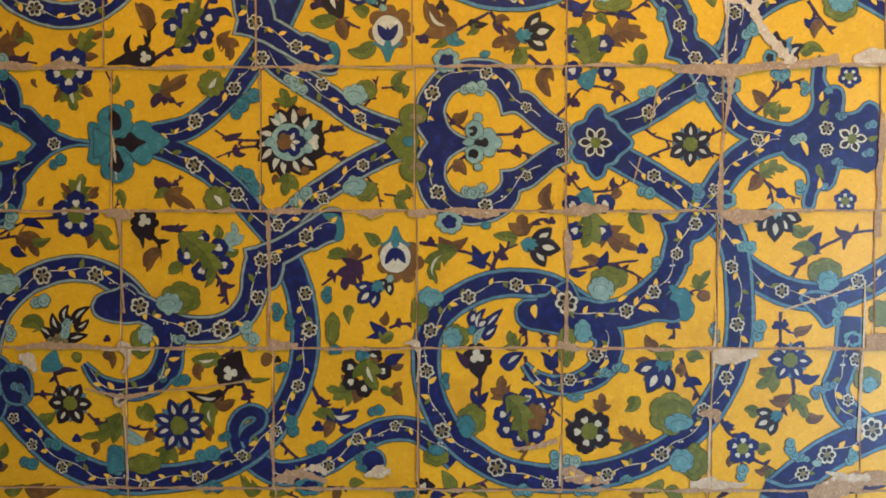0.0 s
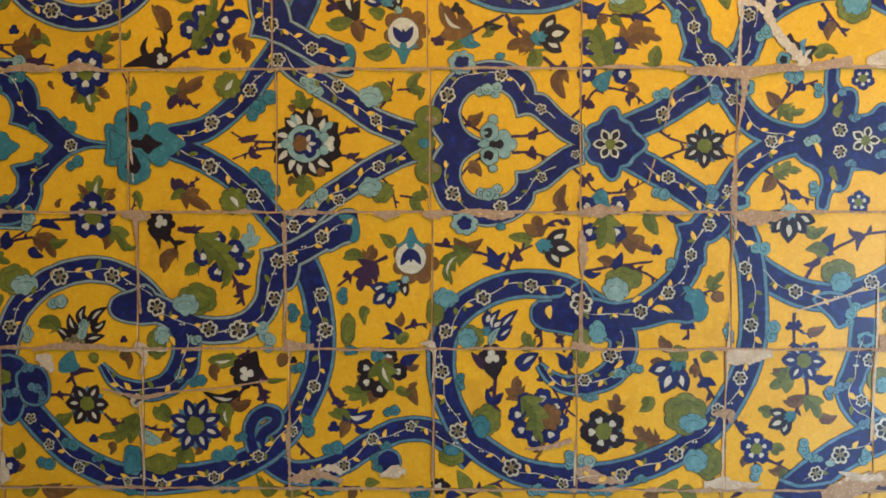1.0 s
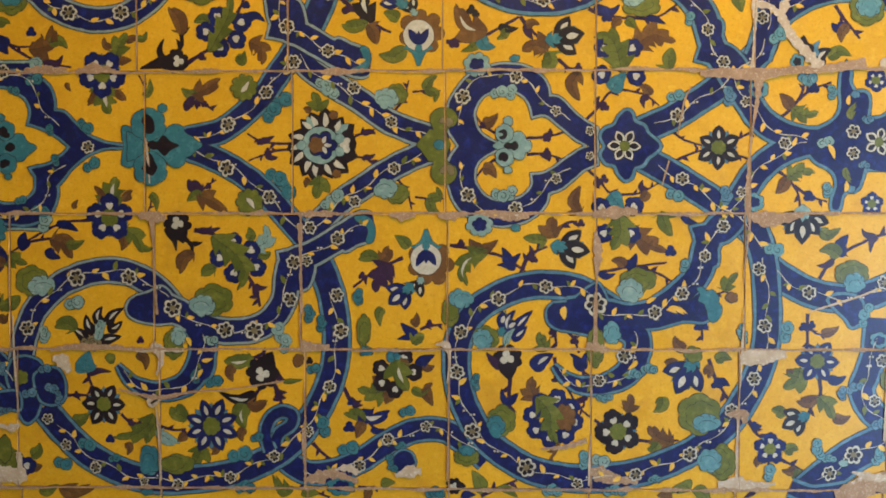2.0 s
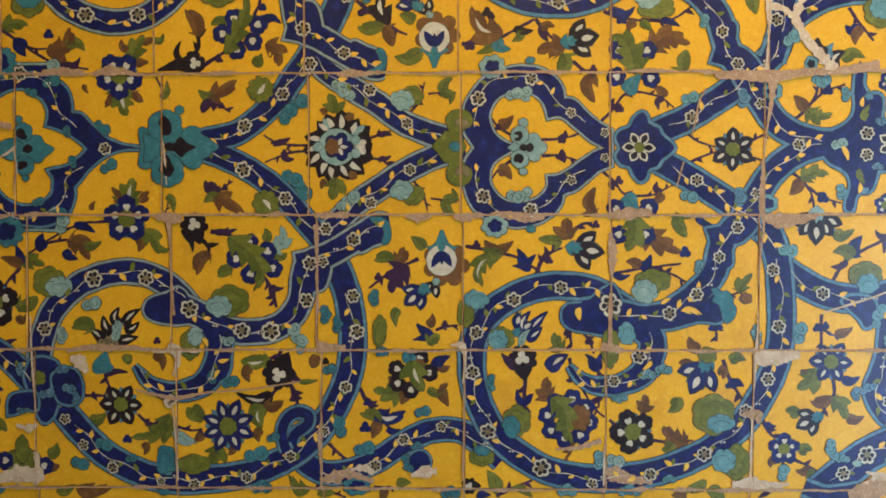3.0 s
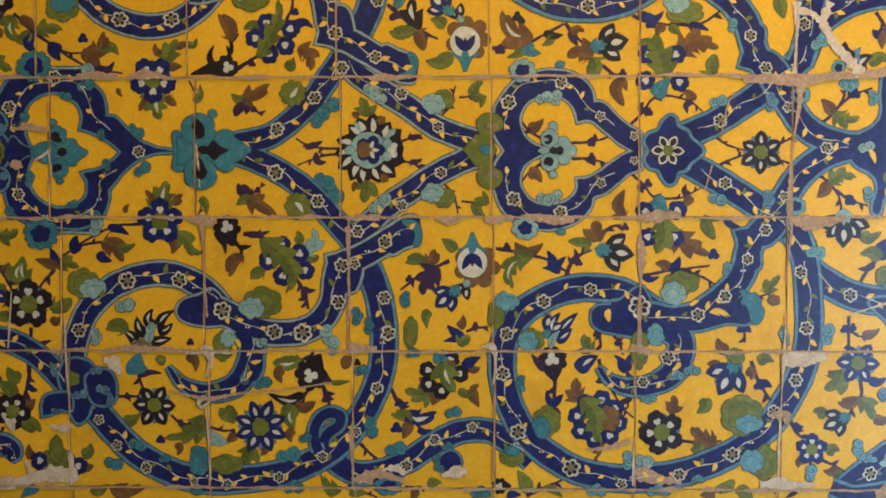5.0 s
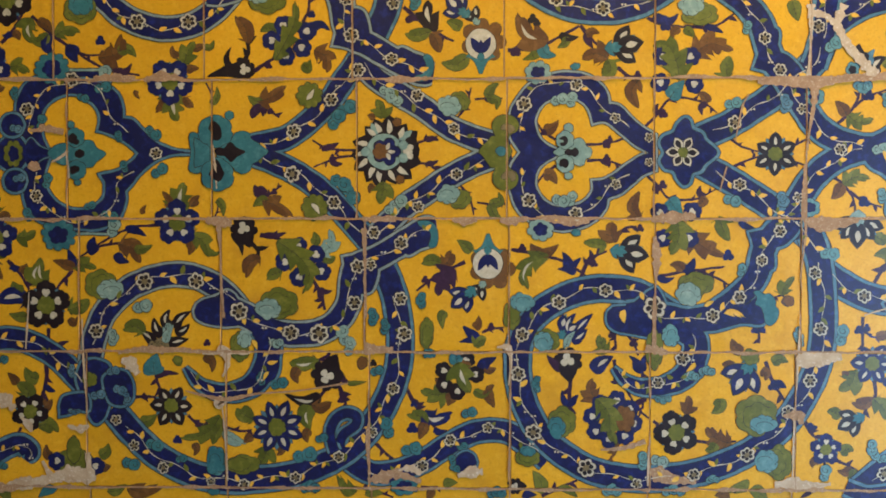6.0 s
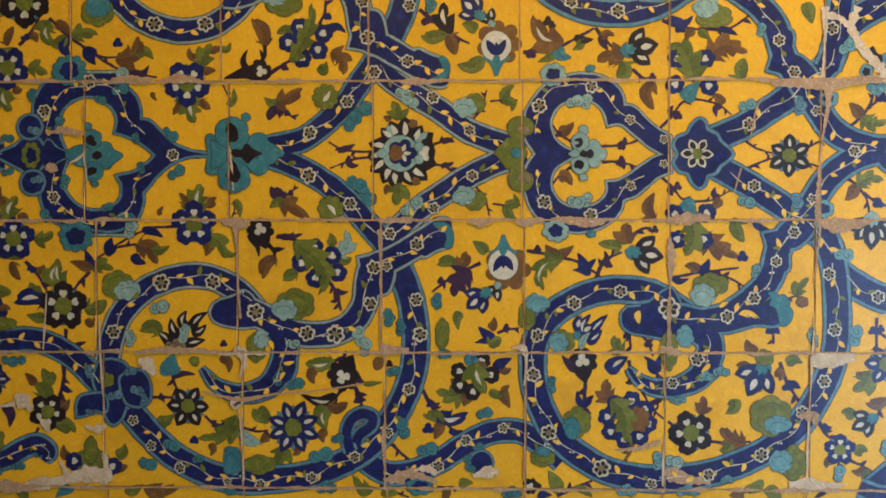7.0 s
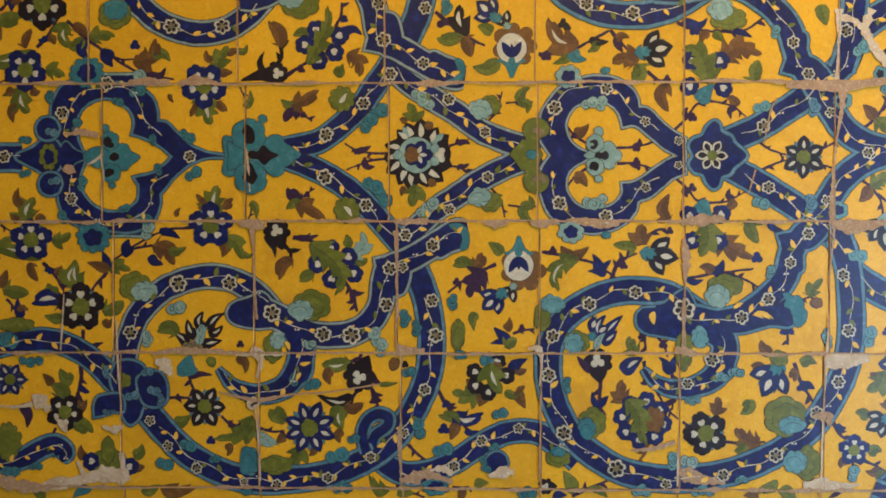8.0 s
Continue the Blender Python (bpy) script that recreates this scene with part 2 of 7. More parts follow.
def creeper(line, half):
    m = Motif("vine", "thin white vine with small amber and olive leaves")
    lv = 19
    run, thin = 0.0, []
    for i, (u, v, h) in enumerate(line):
        if i:
            run += math.hypot(u - line[i - 1][0], v - line[i - 1][1])
        a, b = line[max(i - 1, 0)], line[min(i + 1, len(line) - 1)]
        dx, dy = b[0] - a[0], b[1] - a[1]
        k = math.hypot(dx, dy) or 1
        o = 0.2 * half * math.sin(run / 11.0)
        thin.append((u - dy / k * o, v + dx / k * o, 0.52 + 0.24 * math.sin(run / 5.0)))
    thin = thin[min(7, len(thin) // 9):-min(5, max(1, len(thin) // 14))]
    m.strip("w", lv, *sides(thin))
    run, side, gap = 0.0, 1, 14.0
    for i in range(2, len(thin) - 2):
        du, dv = thin[i][0] - thin[i - 1][0], thin[i][1] - thin[i - 1][1]
        run += math.hypot(du, dv)
        if run > gap:
            run, gap, side = 0.0, random.uniform(12, 19), -side
            turn = math.degrees(math.atan2(dv, du)) + side * random.uniform(28, 60)
            size = random.uniform(9.5, 14) * min(1.0, half / 13)
            kind = random.choice(("a", "a", "g", "ag", "d"))
            if kind == "d":
                for s in (-1, 1):
                    m.fill("w", lv + 1, placed(disc(8), thin[i][0] + s * 2.2, thin[i][1] + 3.0 * side, 1.5, 0))
            else:
                m.fill(kind[0], lv + 1, placed(lens(0.5), thin[i][0], thin[i][1], size, turn))
                if len(kind) > 1:
                    m.fill("g", lv + 1.4, placed(lens(0.5), thin[i][0], thin[i][1], size * 0.8, turn + 75 * side))


def field(coat, *pts, rim=4.2, edge="e"):
    """A cobalt field with edging, inside a closed curve."""
    shape = spline(list(pts), 5, True)
    lv = 7 + coat * 3
    m = Motif("band_edging", "pale blue edging of a cobalt field")
    m.fill("o", lv, grown(shape, rim + 0.9))
    m.fill(edge, lv + 1, grown(shape, rim))
    m = Motif("band", "cobalt blue painted field")
    m.fill("o", lv + 1.5, grown(shape, 0.5))
    m.fill("n", lv + 2, grown(shape, -0.3))


def floret(u, v, r, turn=0):
    m = Motif("floret", "small white flower with dark-veined petals")
    n = 6 if r > 9.5 else 5
    r *= random.uniform(0.82, 0.90)
    for i in range(n):
        a = radians(turn + 360 * i / n + random.uniform(-5, 5))
        k = r * random.uniform(0.93, 1.05)
        pu, pv = u + 0.63 * k * math.cos(a), v + 0.63 * k * math.sin(a)
        m.fill("o", 21, placed(disc(10), pu, pv, 0.41 * r + 0.35, 0))
        m.fill("w", 22 + i * 0.05, placed(disc(10, 0.07), pu, pv, 0.375 * r, 0))
        m.fill("k", 22.6, placed(lens(0.95, belly=0.5), u + 0.26 * r * math.cos(a), v + 0.26 * r * math.sin(a), 0.52 * r, math.degrees(a)))
    m.fill("o", 23, placed(disc(10), u, v, 0.36 * r, turn))
    m.fill("c", 23.4, placed(lobed(6), u, v, 0.31 * r, turn))


def leaf(u, v, u2, v2, width, mat="g", ragged=0, mid="", level=3):
    size, turn = math.hypot(u2 - u, v2 - v), math.degrees(math.atan2(v2 - v, u2 - u))
    way = random.choice((-1, 1))
    shape = toothed(0.74 * width / size, ragged, 0.95 * way) if ragged else lens(0.74 * width / size, curl=0.75 * way * width / size)
    m = Motif("leaf", {"g": "olive green leaf", "b": "brown leaf", "n": "cobalt leaf", "k": "black leaf", "u": "aubergine leaf"}.get(mat, "turquoise leaf"))
    m.lined(mat, level, placed(shape, u, v, size * 1.18, turn), 0.55, "o")
    if mid:
        m.fill(mid, level + 2, placed(lens(0.28), u + (u2 - u) * 0.28, v + (v2 - v) * 0.28, size * 0.5, turn))
    elif size > 14 and mat in "gbt":
        bow = (0.95 * 0.74 * way * width / size) if ragged else (0.45 * way * width / size)
        rib = [(p[0], p[1], 0.3 * (1 - k / 9)) for k, p in enumerate(placed([(x / 8, bow * ((1.9 * x * x / 64 - 1.1 * x / 8) if ragged else 1.67 * (x * x / 64 - 0.6 * x / 8))) for x in range(1, 7)], u, v, size * 1.18, turn))]
        m.strip("o", level + 1.4, *sides(rib))


LEAF_LABELS = {"g": "olive green leaf", "b": "brown leaf", "n": "cobalt leaf", "k": "black petal with a white blade", "u": "aubergine leaf", "c": "fawn leaf"}
SHADE = {"g": "gg", "b": "bb"}


def frond(mat, width, *pts, teeth=0, mid="", level=3):
    """A leaf or petal painted along a bent spine; teeth makes its rims ragged, mid lays a pale blade on it."""
    spine = spline(list(pts), 12)
    n = len(spine) - 1
    m = Motif("leaf", LEAF_LABELS.get(mat, "turquoise leaf"))
    phase = random.uniform(0.2, 0.6)
    rims = {}
    for grow in (0.55, 0.0):
        for side in (1, -1):
            rim = []
            for i, (u, v) in enumerate(spine):
                t = i / n
                a, b = spine[max(i - 1, 0)], spine[min(i + 1, n)]
                dx, dy = b[0] - a[0], b[1] - a[1]
                k = math.hypot(dx, dy) or 1
                h = 1.08 * width / 2 * math.sin(math.pi * min(1, 0.03 + 0.97 * t) ** 0.64) ** 1.05
                ahead = 0.0
                if teeth:
                    x = (teeth * t * 1.1 + phase + 0.37 * side) % 1.0
                    h *= 0.46 + 0.86 * x
                    ahead = 0.20 * width * x * (1 - t)
                h += grow
                rim.append((u - side * dy / k * h + dx / k * ahead, v + side * dx / k * h + dy / k * ahead))
            rims[grow, side] = rim
    m.strip("o", level, rims[0.55, 1], spine)
    m.strip("o", level, spine, rims[0.55, -1])
    m.strip(mat, level + 1, rims[0.0, 1], spine)
    m.strip(SHADE.get(mat, mat), level + 1.05, spine, rims[0.0, -1])
    if mid:
        core = spine[int(0.3 * n):int(0.78 * n) + 1]
        blade = [(u, v, (0.07 if mat in "gb" else 0.12) * width * math.sin(math.pi * i / (len(core) - 1)) + 0.1) for i, (u, v) in enumerate(core)]
        m.strip("w", level + 2.2, *sides(blade))
    elif width > 9 and mat in "gbtpl":
        rib = [(u, v, 0.34 * (1 - i / n)) for i, (u, v) in enumerate(spine[1:int(0.85 * n)])]
        m.strip("o", level + 1.6, *sides(rib))
        for i in range(4, int(0.7 * n), 5):
            for side in (1, -1):
                p, q = spine[i], rims[0.0, side][min(n, i + 3)]
                m.strip("o", level + 1.7, *sides([(p[0], p[1], 0.24), (p[0] * 0.45 + q[0] * 0.55, p[1] * 0.45 + q[1] * 0.55, 0.1)]))


def joined(runs):
    """One closed outline out of smooth runs that meet in sharp cusps."""
    line = [p for run in runs for p in spline(run, 6)]
    return [p for i, p in enumerate(line) if math.hypot(p[0] - line[i - 1][0], p[1] - line[i - 1][1]) > 0.05]


def cusped(coat, runs, hole=(), rim=3.9, edge="e"):
    """A cobalt form with edging whose outline, and that of the ground it rings, breaks in cusps."""
    shape, inner = joined(runs), joined(hole) if hole else None
    lv = 7 + coat * 3
    for name, label, coats in (("band_edging", "pale blue edging of a cusped cobalt ribbon", (("o", 0, rim + 1.0), (edge, 1, rim))),
                               ("band", "cobalt blue painted ribbon with cusps", (("o", 1.5, 0.5), ("n", 2, -0.3)))):
        m = Motif(name, label)
        for mat, lift, d in coats:
            m.fill(mat, lv + lift, grown(shape, d), grown(inner, -d) if inner else None)


def stem(w, *pts, mat="u"):
    line = spline([(p[0], p[1]) for p in pts], 6)
    n = len(line)
    line = [(p[0], p[1], w / 2 * (1.2 - 0.55 * i / n) * random.uniform(0.85, 1.15)) for i, p in enumerate(line)]
    m = Motif("stem", "thin aubergine stem")
    m.strip(mat, 2, *sides(line))
    for part_way in (0.35, 0.72):
        k = max(1, min(n - 1, int(n * part_way)))
        du, dv = line[k][0] - line[k - 1][0], line[k][1] - line[k - 1][1]
        t = math.degrees(math.atan2(dv, du))
        s = random.choice((-1, 1))
        m.fill(mat, 2.2, placed(lens(0.42, curl=0.5 * s), line[k][0], line[k][1], random.uniform(2.2, 3.3) * w, t + s * 40))


def bud(u, v, r, mat="n"):
    m = Motif("bud", "small dark bud")
    for a in (90, 210, 330):
        m.fill(mat, 4 + a / 1000, placed(disc(9), u + 0.5 * r * math.cos(radians(a)), v + 0.5 * r * math.sin(radians(a)), 0.62 * r, 0))


def cloud(u, v, ru, rv, turn=0, mat="t", heart="", level=17):
    """A cloud scroll of curling lobes, or a scalloped shell round a dark heart."""
    m = Motif("cloud_scroll", {"t": "turquoise cloud scroll", "l": "light turquoise cloud scroll", "p": "pale turquoise cloud scroll"}.get(mat, "small painted cloud scroll"))
    if heart or min(ru, rv) < 5.0 or mat in "gb":
        shape = [(x * ru, y * rv) for x, y in lobed(max(5, int((ru + rv) / 3.8)), 0.13)]
        m.lined(mat, level, placed(shape, u, v, 1, turn), 0.8)
        if heart:
            m.fill(heart, level + 1.6, placed([(x * ru, y * rv) for x, y in lobed(5, 0.15)], u, v, 0.58, turn))
        return
    c, s = math.cos(radians(turn)), math.sin(radians(turn))
    n = 2 if max(ru, rv) / min(ru, rv) < 1.35 else 3
    way = random.choice((-1, 1))
    for i in range(n):
        q = (i / (n - 1) - 0.5) * 2
        big = 0.80 if i == n // 2 else 0.66
        if ru >= rv:
            x, y, r = q * 0.46 * ru, way * (0.16 * rv if i == n // 2 else -0.12 * rv), big * rv
        else:
            x, y, r = way * (0.16 * ru if i == n // 2 else -0.12 * ru), q * 0.46 * rv, big * ru
        lu, lw = u + x * c - y * s, v + x * s + y * c
        lift = level + 0.5 * i
        m.fill("o", lift, placed(lobed(5, 0.06), lu, lw, r + 0.8, turn + 40 * i))
        m.fill(mat, lift + 0.2, placed(lobed(5, 0.06), lu, lw, r, turn + 40 * i))
        curl = [(lu + r * 0.72 * (1 - k / 15) * math.cos(0.5 * k * way + i * 2.2), lw + r * 0.72 * (1 - k / 15) * math.sin(0.5 * k * way + i * 2.2), 0.22 + 0.25 * math.sin(k / 4.2)) for k in range(13)]
        m.strip("o", lift + 0.4, *sides(curl))


def peony(u, v, ru, rv, u2, v2, su, sv, turn=0, cap="t"):
    """A round olive leaf with a turquoise scalloped cap."""
    m = Motif("peony_leaf", "round olive leaf with a turquoise scalloped cap")
    shape = [(x * ru * 0.84, y * rv * 0.84) for x, y in lobed(6, 0.09)]
    m.lined("g", 16.2, placed(shape, u, v, 1, turn), 0.8)
    inner = placed(shape, u + 0.15 * (u2 - u), v + 0.15 * (v2 - v), 0.72, turn)
    m.strip("o", 17.25, *sides([(x, y, 0.3) for x, y in inner[4:] + inner[:1]]))
    away = math.degrees(math.atan2(v2 - v, u2 - u))
    size = (su + sv) / 2
    for k, (reach, r) in enumerate(((-62, 0.40), (62, 0.40), (-112, 0.34), (112, 0.34), (-24, 0.44), (24, 0.44))):
        a = radians(away + 180 + reach)
        pu, pv = u2 + 0.55 * su * math.cos(a), v2 + 0.55 * sv * math.sin(a)
        m.fill("o", 17.4 + 0.1 * k, placed(disc(12), pu, pv, r * size + 0.7, 0))
        m.fill(cap, 17.45 + 0.1 * k, placed(disc(12), pu, pv, r * size, 0))
    m.fill(cap, 18.1, placed([(x * su * 0.72, y * sv * 0.72) for x, y in disc(14)], u2, v2, 1, turn))
    m.strip("o", 18.4, *sides([(u2 + 0.5 * su * math.cos(0.5 * k), v2 + 0.4 * sv * math.sin(0.5 * k), 0.3) for k in range(8)]))


def blossom(u, v, r, n=5, turn=90, mat="n", core="g", dot="w", squash=1.0):
    """Round dark petals with white hearts about an olive middle."""
    r *= 0.93
    m = Motif("blossom", "dark-petalled flower with white hearts and an olive middle")
    for i in range(n):
        a = radians(turn + 360 * (i + 0.5) / n)
        m.lined("e", 3, placed(lens(min(0.6, 2.6 / n)), u, v, 0.82 * r, math.degrees(a)), 0.5)
    for i in range(n):
        a = radians(turn + 360 * i / n)
        pr = r * min(0.46, 1.95 / n)
        pu, pv = u + (r - pr) * math.cos(a), v + (r - pr) * math.sin(a) * squash
        m.lined(mat, 5 + 0.1 * i, placed(lobed(6, 0.1), pu, pv, pr, 0), 0.5)
        m.fill(dot, 6.8, placed(HEART, u + (r - 1.75 * pr) * math.cos(a), v + (r - 1.75 * pr) * math.sin(a) * squash, pr * 0.84, math.degrees(a)))
    m.fill(core, 7.4, placed(lobed(8, 0.1), u, v, 0.36 * r, 0))


def star(u, v, r, n=6, turn=90, mat="k", core="g", rim="", level=3):
    """Pointed dark petals with pale blades about an olive middle."""
    m = Motif("star_flower", "star flower with pointed petals and inner blades")
    blade = "k" if mat == "w" else "w"
    for i in range(n):
        m.lined(rim or "e", level, placed(lens(0.5), u, v, 0.84 * r, turn + 360 * (i + 0.5) / n), 0.5)
    for i in range(n):
        a = turn + 360 * i / n + random.uniform(-4, 4)
        k = r * random.uniform(0.94, 1.06)
        wide = min(0.62, 3.3 / n)
        m.fill("o", level + 2 + 0.05 * i, placed(lens(wide + 0.05, belly=0.58), u, v, 1.03 * k, a))
        m.fill(mat, level + 2.03 + 0.05 * i, placed(lens(wide, belly=0.58), u, v, k, a))
        c = radians(a)
        if mat == "w":
            m.fill(blade, level + 3, placed(lens(0.60, belly=0.55), u + 0.26 * k * math.cos(c), v + 0.26 * k * math.sin(c), 0.60 * k, a))
        else:
            m.fill(blade, level + 3, placed(lens(0.40), u + 0.42 * k * math.cos(c), v + 0.42 * k * math.sin(c), 0.38 * k, a))
    m.fill("o", level + 3.6, placed(disc(12), u, v, 0.34 * r, 0))
    m.fill(core, level + 4, placed(lobed(8, 0.1), u, v, 0.32 * r, 0))


def tulip(u, v, r, turn, spread=100, n=3, mat="k", calyx="p"):
    """Pointed petals with white blades, fanning out of a turquoise calyx."""
    m = Motif("tulip", "fan of dark pointed petals from a turquoise calyx")
    order = sorted(range(n), key=lambda i: -abs(i - (n - 1) / 2))
    wide = min(0.52, 1.5 * radians(spread / max(1, n - 1)) * 0.62)
    for i in range(n - 1):
        m.lined("e", 3, placed(lens(0.30), u, v, 0.86 * r, turn + spread * ((i + 0.5) / (n - 1) - 0.5)), 0.4)
    for q, i in enumerate(order):
        a = turn + spread * (i / (n - 1) - 0.5)
        k = r * (1.04 if abs(i - (n - 1) / 2) < 0.6 else 0.9)
        way = 0.25 * (1 if i > (n - 1) / 2 else -1) * (abs(i - (n - 1) / 2) > 0.4)
        c = radians(a)
        m.fill("o", 4.4 + 0.3 * q, placed(lens(wide * 1.12, belly=0.52, curl=way), u, v, 1.04 * k, a))
        m.fill(mat, 4.45 + 0.3 * q, placed(lens(wide, belly=0.52, curl=way), u, v, k, a))
        m.fill("w", 4.55 + 0.3 * q, placed(lens(wide * 0.95), u + 0.44 * k * math.cos(c), v + 0.44 * k * math.sin(c), 0.40 * k, a))
    m.lined(calyx, 6.6, placed(toothed(0.74, 2, 0.0), u - 0.26 * r * math.cos(radians(turn)), v - 0.26 * r * math.sin(radians(turn)), 0.60 * r, turn), 0.5)


def dark_bloom(u, v, r, turn=0):
    """A ragged black bloom drawn out to a point, with a white trefoil."""
    m = Motif("dark_bloom", "black ragged bloom with a white trefoil")
    c, s = math.cos(radians(turn)), math.sin(radians(turn))
    m.fill("k", 4, placed(lobed(8, 0.14), u, v, r, turn))
    m.fill("k", 4.2, placed(lens(0.74, belly=0.4), u - 0.3 * r * c, v - 0.3 * r * s, 1.85 * r, turn))
    for k in (0, 120, 240):
        w = radians(turn + 180 + k)
        m.fill("w", 5.5 + k / 1000, placed(lobed(3, 0.1), u - 0.1 * r * c + 0.27 * r * math.cos(w), v - 0.1 * r * s + 0.27 * r * math.sin(w), 0.25 * r, k))


def bellflower(u, v, r, up):
    """A white globe with a cobalt tulip inside, in a brown ruff under a turquoise calyx; up is 1 or -1."""
    m = Motif("bellflower", "white globe flower with a cobalt tulip and brown ruff")
    m.lined("b", 3, placed(lobed(7, 0.2), u + 0.24 * r, v - up * 0.24 * r, 1.36 * r, 20), 0.5)
    half = [(0.1, 1.95), (0.26, 1.5), (0.42, 1.15), (0.72, 0.92), (1.0, 0.9), (0.8, 0.66), (0.45, 0.6)]
    horn = half + [(-x, y) for x, y in half[::-1]]
    m.lined("t", 3.8, [(u + x * r, v + up * y * r) for x, y in horn], 0.6)
    m.lined("w", 5, placed(disc(22, 0.015), u, v, r, 0), 0.7)
    m.lined("t", 6.4, placed(lens(0.8, belly=0.5), u, v + up * 0.55 * r, 0.6 * r, 90 * up), 0.4)
    for a in (-40, 40):
        m.fill("n", 7.2 + a / 1000, placed(lens(0.44), u, v + up * 0.62 * r, 1.25 * r, -90 * up + a * 0.8))
    m.fill("n", 7.4, placed(lens(0.42), u, v + up * 0.6 * r, 0.9 * r, -90 * up))


def lotus(u, v, r):
    """The large lotus: ragged black and white petals round a pale ring with a cobalt and brown heart."""
    m = Motif("lotus", "large black and white lotus with a pale turquoise ring")

    def at(angle, reach):
        return u + reach * r * math.cos(radians(angle)), v + reach * r * math.sin(radians(angle))

    for i in range(14):
        a = 360 * i / 14 + random.uniform(-5, 5)
        k = r * random.uniform(0.92, 1.12)
        if i % 3 == 1:
            m.lined("p", 2.2, placed(lens(0.5), *at(a + 12, 0.45), 0.56 * k, a + 12), 0.4)
        m.fill("k", 3 + 0.03 * i, placed(lens(0.74, belly=0.42, curl=0.3), *at(a, 0.22), 0.88 * k, a))
        if min(a % 360, 360 - a % 360) > 32:
            m.fill("w", 4 + 0.02 * i, placed(lens(0.40, curl=0.3), *at(a, 0.56), 0.42 * k, a + 8))
    for a, d in ((0, 0.86), (-17, 0.84), (17, 0.84)):
        m.fill("k", 4.5, placed(lobed(5, 0.1), *at(a, d), 0.22 * r, a))
    m.fill("k", 4.6, placed(lobed(9, 0.12), u, v, 0.64 * r, 0))
    m.lined("p", 5, placed(disc(24, 0.02), u - 0.03 * r, v, 0.57 * r, 10), 0.8)
    m.fill("k", 6.6, placed(lobed(5, 0.2), u + 0.04 * r, v, 0.42 * r, 36))
    m.fill("n", 7, placed(lobed(5, 0.2), u + 0.04 * r, v, 0.38 * r, 36))
    m.fill("b", 8, placed(lobed(5, 0.12), u - 0.16 * r, v, 0.24 * r, 0))
    for a in (0, 62, -62):
        m.fill("w", 9, placed(lens(0.5), *at(a, 0.06), 0.25 * r, a))
    m.lined("p", 9, placed(disc(14), *at(180, 0.62), 0.15 * r, 0), 0.5)
    for s in (0.2, -0.2, 0.0):
        m.lined("p" if s else "w", 9.2 + abs(s), placed(disc(12), u + (0.56 if s else 0.70) * r, v + s * r, 0.15 * r, 0), 0.5)
    for s in (0.14, -0.14):
        m.lined("w", 9.8, placed(disc(12), u + 0.78 * r, v + s * r, 0.10 * r, 0), 0.4)


def blob(name, label, mat, level, *lobes, mirrored=False, line=0.8):
    """A form built out of overlapping rounds (u, v, ru, rv), each inked round its rim."""
    m = Motif(name, label)
    done = [(u, v * s, a, b) for u, v, a, b in lobes for s in ((1, -1) if mirrored and abs(v) > 0.5 else (1,))]
    for k, (u, v, a, b) in enumerate(done):
        shape = [(x * a, y * b) for x, y in lobed(6, 0.06)]
        m.fill("o", level + 0.16 * k, placed(shape, u, v, 1 + line / min(a, b), 0))
        m.fill(mat, level + 0.08 + 0.16 * k, placed(shape, u, v, 1, 0))


def form(name, label, mat, level, *pts, line=0.8):
    """A painted form inside a smooth closed curve."""
    Motif(name, label).lined(mat, level, spline(list(pts), 4, True), line)


def pip(u, v, r, turn, mat="n"):
    """One round dark petal with a white heart, as it sits in a cluster."""
    m = Motif("petal", "round dark petal with a white heart")
    m.lined(mat, 4, placed(lobed(6, 0.1), u, v, 0.95 * r, turn), 0.5)
    m.fill("w", 6.5, placed(HEART, u - 0.5 * r * math.cos(radians(turn)), v - 0.5 * r * math.sin(radians(turn)), 0.78 * r, turn))


# ---- mending of the old wall: mortar joints, filler ----
MENDS = []


def smear(mat, w, *pts, rag=0.35, name="mortar_joint", level=27.0):
    """A ragged run of mortar or filler wiped over the tiles' edges."""
    line = spline([(p[0], p[1], (p[2] if len(p) > 2 else w) / 2) for p in pts], 16)
    ru, rv = random.uniform(0, 99), random.uniform(0, 99)
    out = []
    for u, v, h in line:
        k = 1 + rag * 1.7 * noise.noise((u * 0.16 + ru, v * 0.16, 0)) + rag * 0.55 * noise.noise((u * 0.55, v * 0.55 + rv, 5))
        out.append((u, v, max(0.25, h * k)))
    MENDS.append((name, mat, level + 0.02 * len(MENDS), sides(out)))


tessellate = geometry.tessellate_polygon

# ---- the painted pattern ----

# ribbons of the lattice along the axis
band(0, 13.3, 3.9, (-377.8, -2.1, 9.4), (-354.2, -8.4), (-315, -24.1), (-279.7, -44.5), (-248.4, -71.1), (-218.7, -103.9), (-189.7, -137.5))
band(0, 13.3, 3.9, (-378.2, 1.6, 9.4), (-355.3, 6.1), (-313.6, 15.6), (-282.4, 37.3), (-252.3, 66.2), (-229.4, 98.7), (-205.2, 132))
band(0, 13.3, 3.9, (-201.5, -141.5), (-176.4, -110.2), (-150.5, -83.7), (-115.3, -59.5), (-76.3, -34.6), (-29.5, -12.9), (1.6, -5.9), edge="h")
band(0, 13.3, 3.9, (-214.4, 136.1), (-192.6, 104.7), (-155, 78.4), (-116.9, 54.8), (-80.1, 28.5), (-31.4, 9.9), (0.7, 4.5), edge="h")
band(0, 14.7, 4.6, (261.5, -20.3), (304, -43.6), (342.7, -67.7), (381.4, -94.8), (416.2, -124.3), (427.9, -149.1))
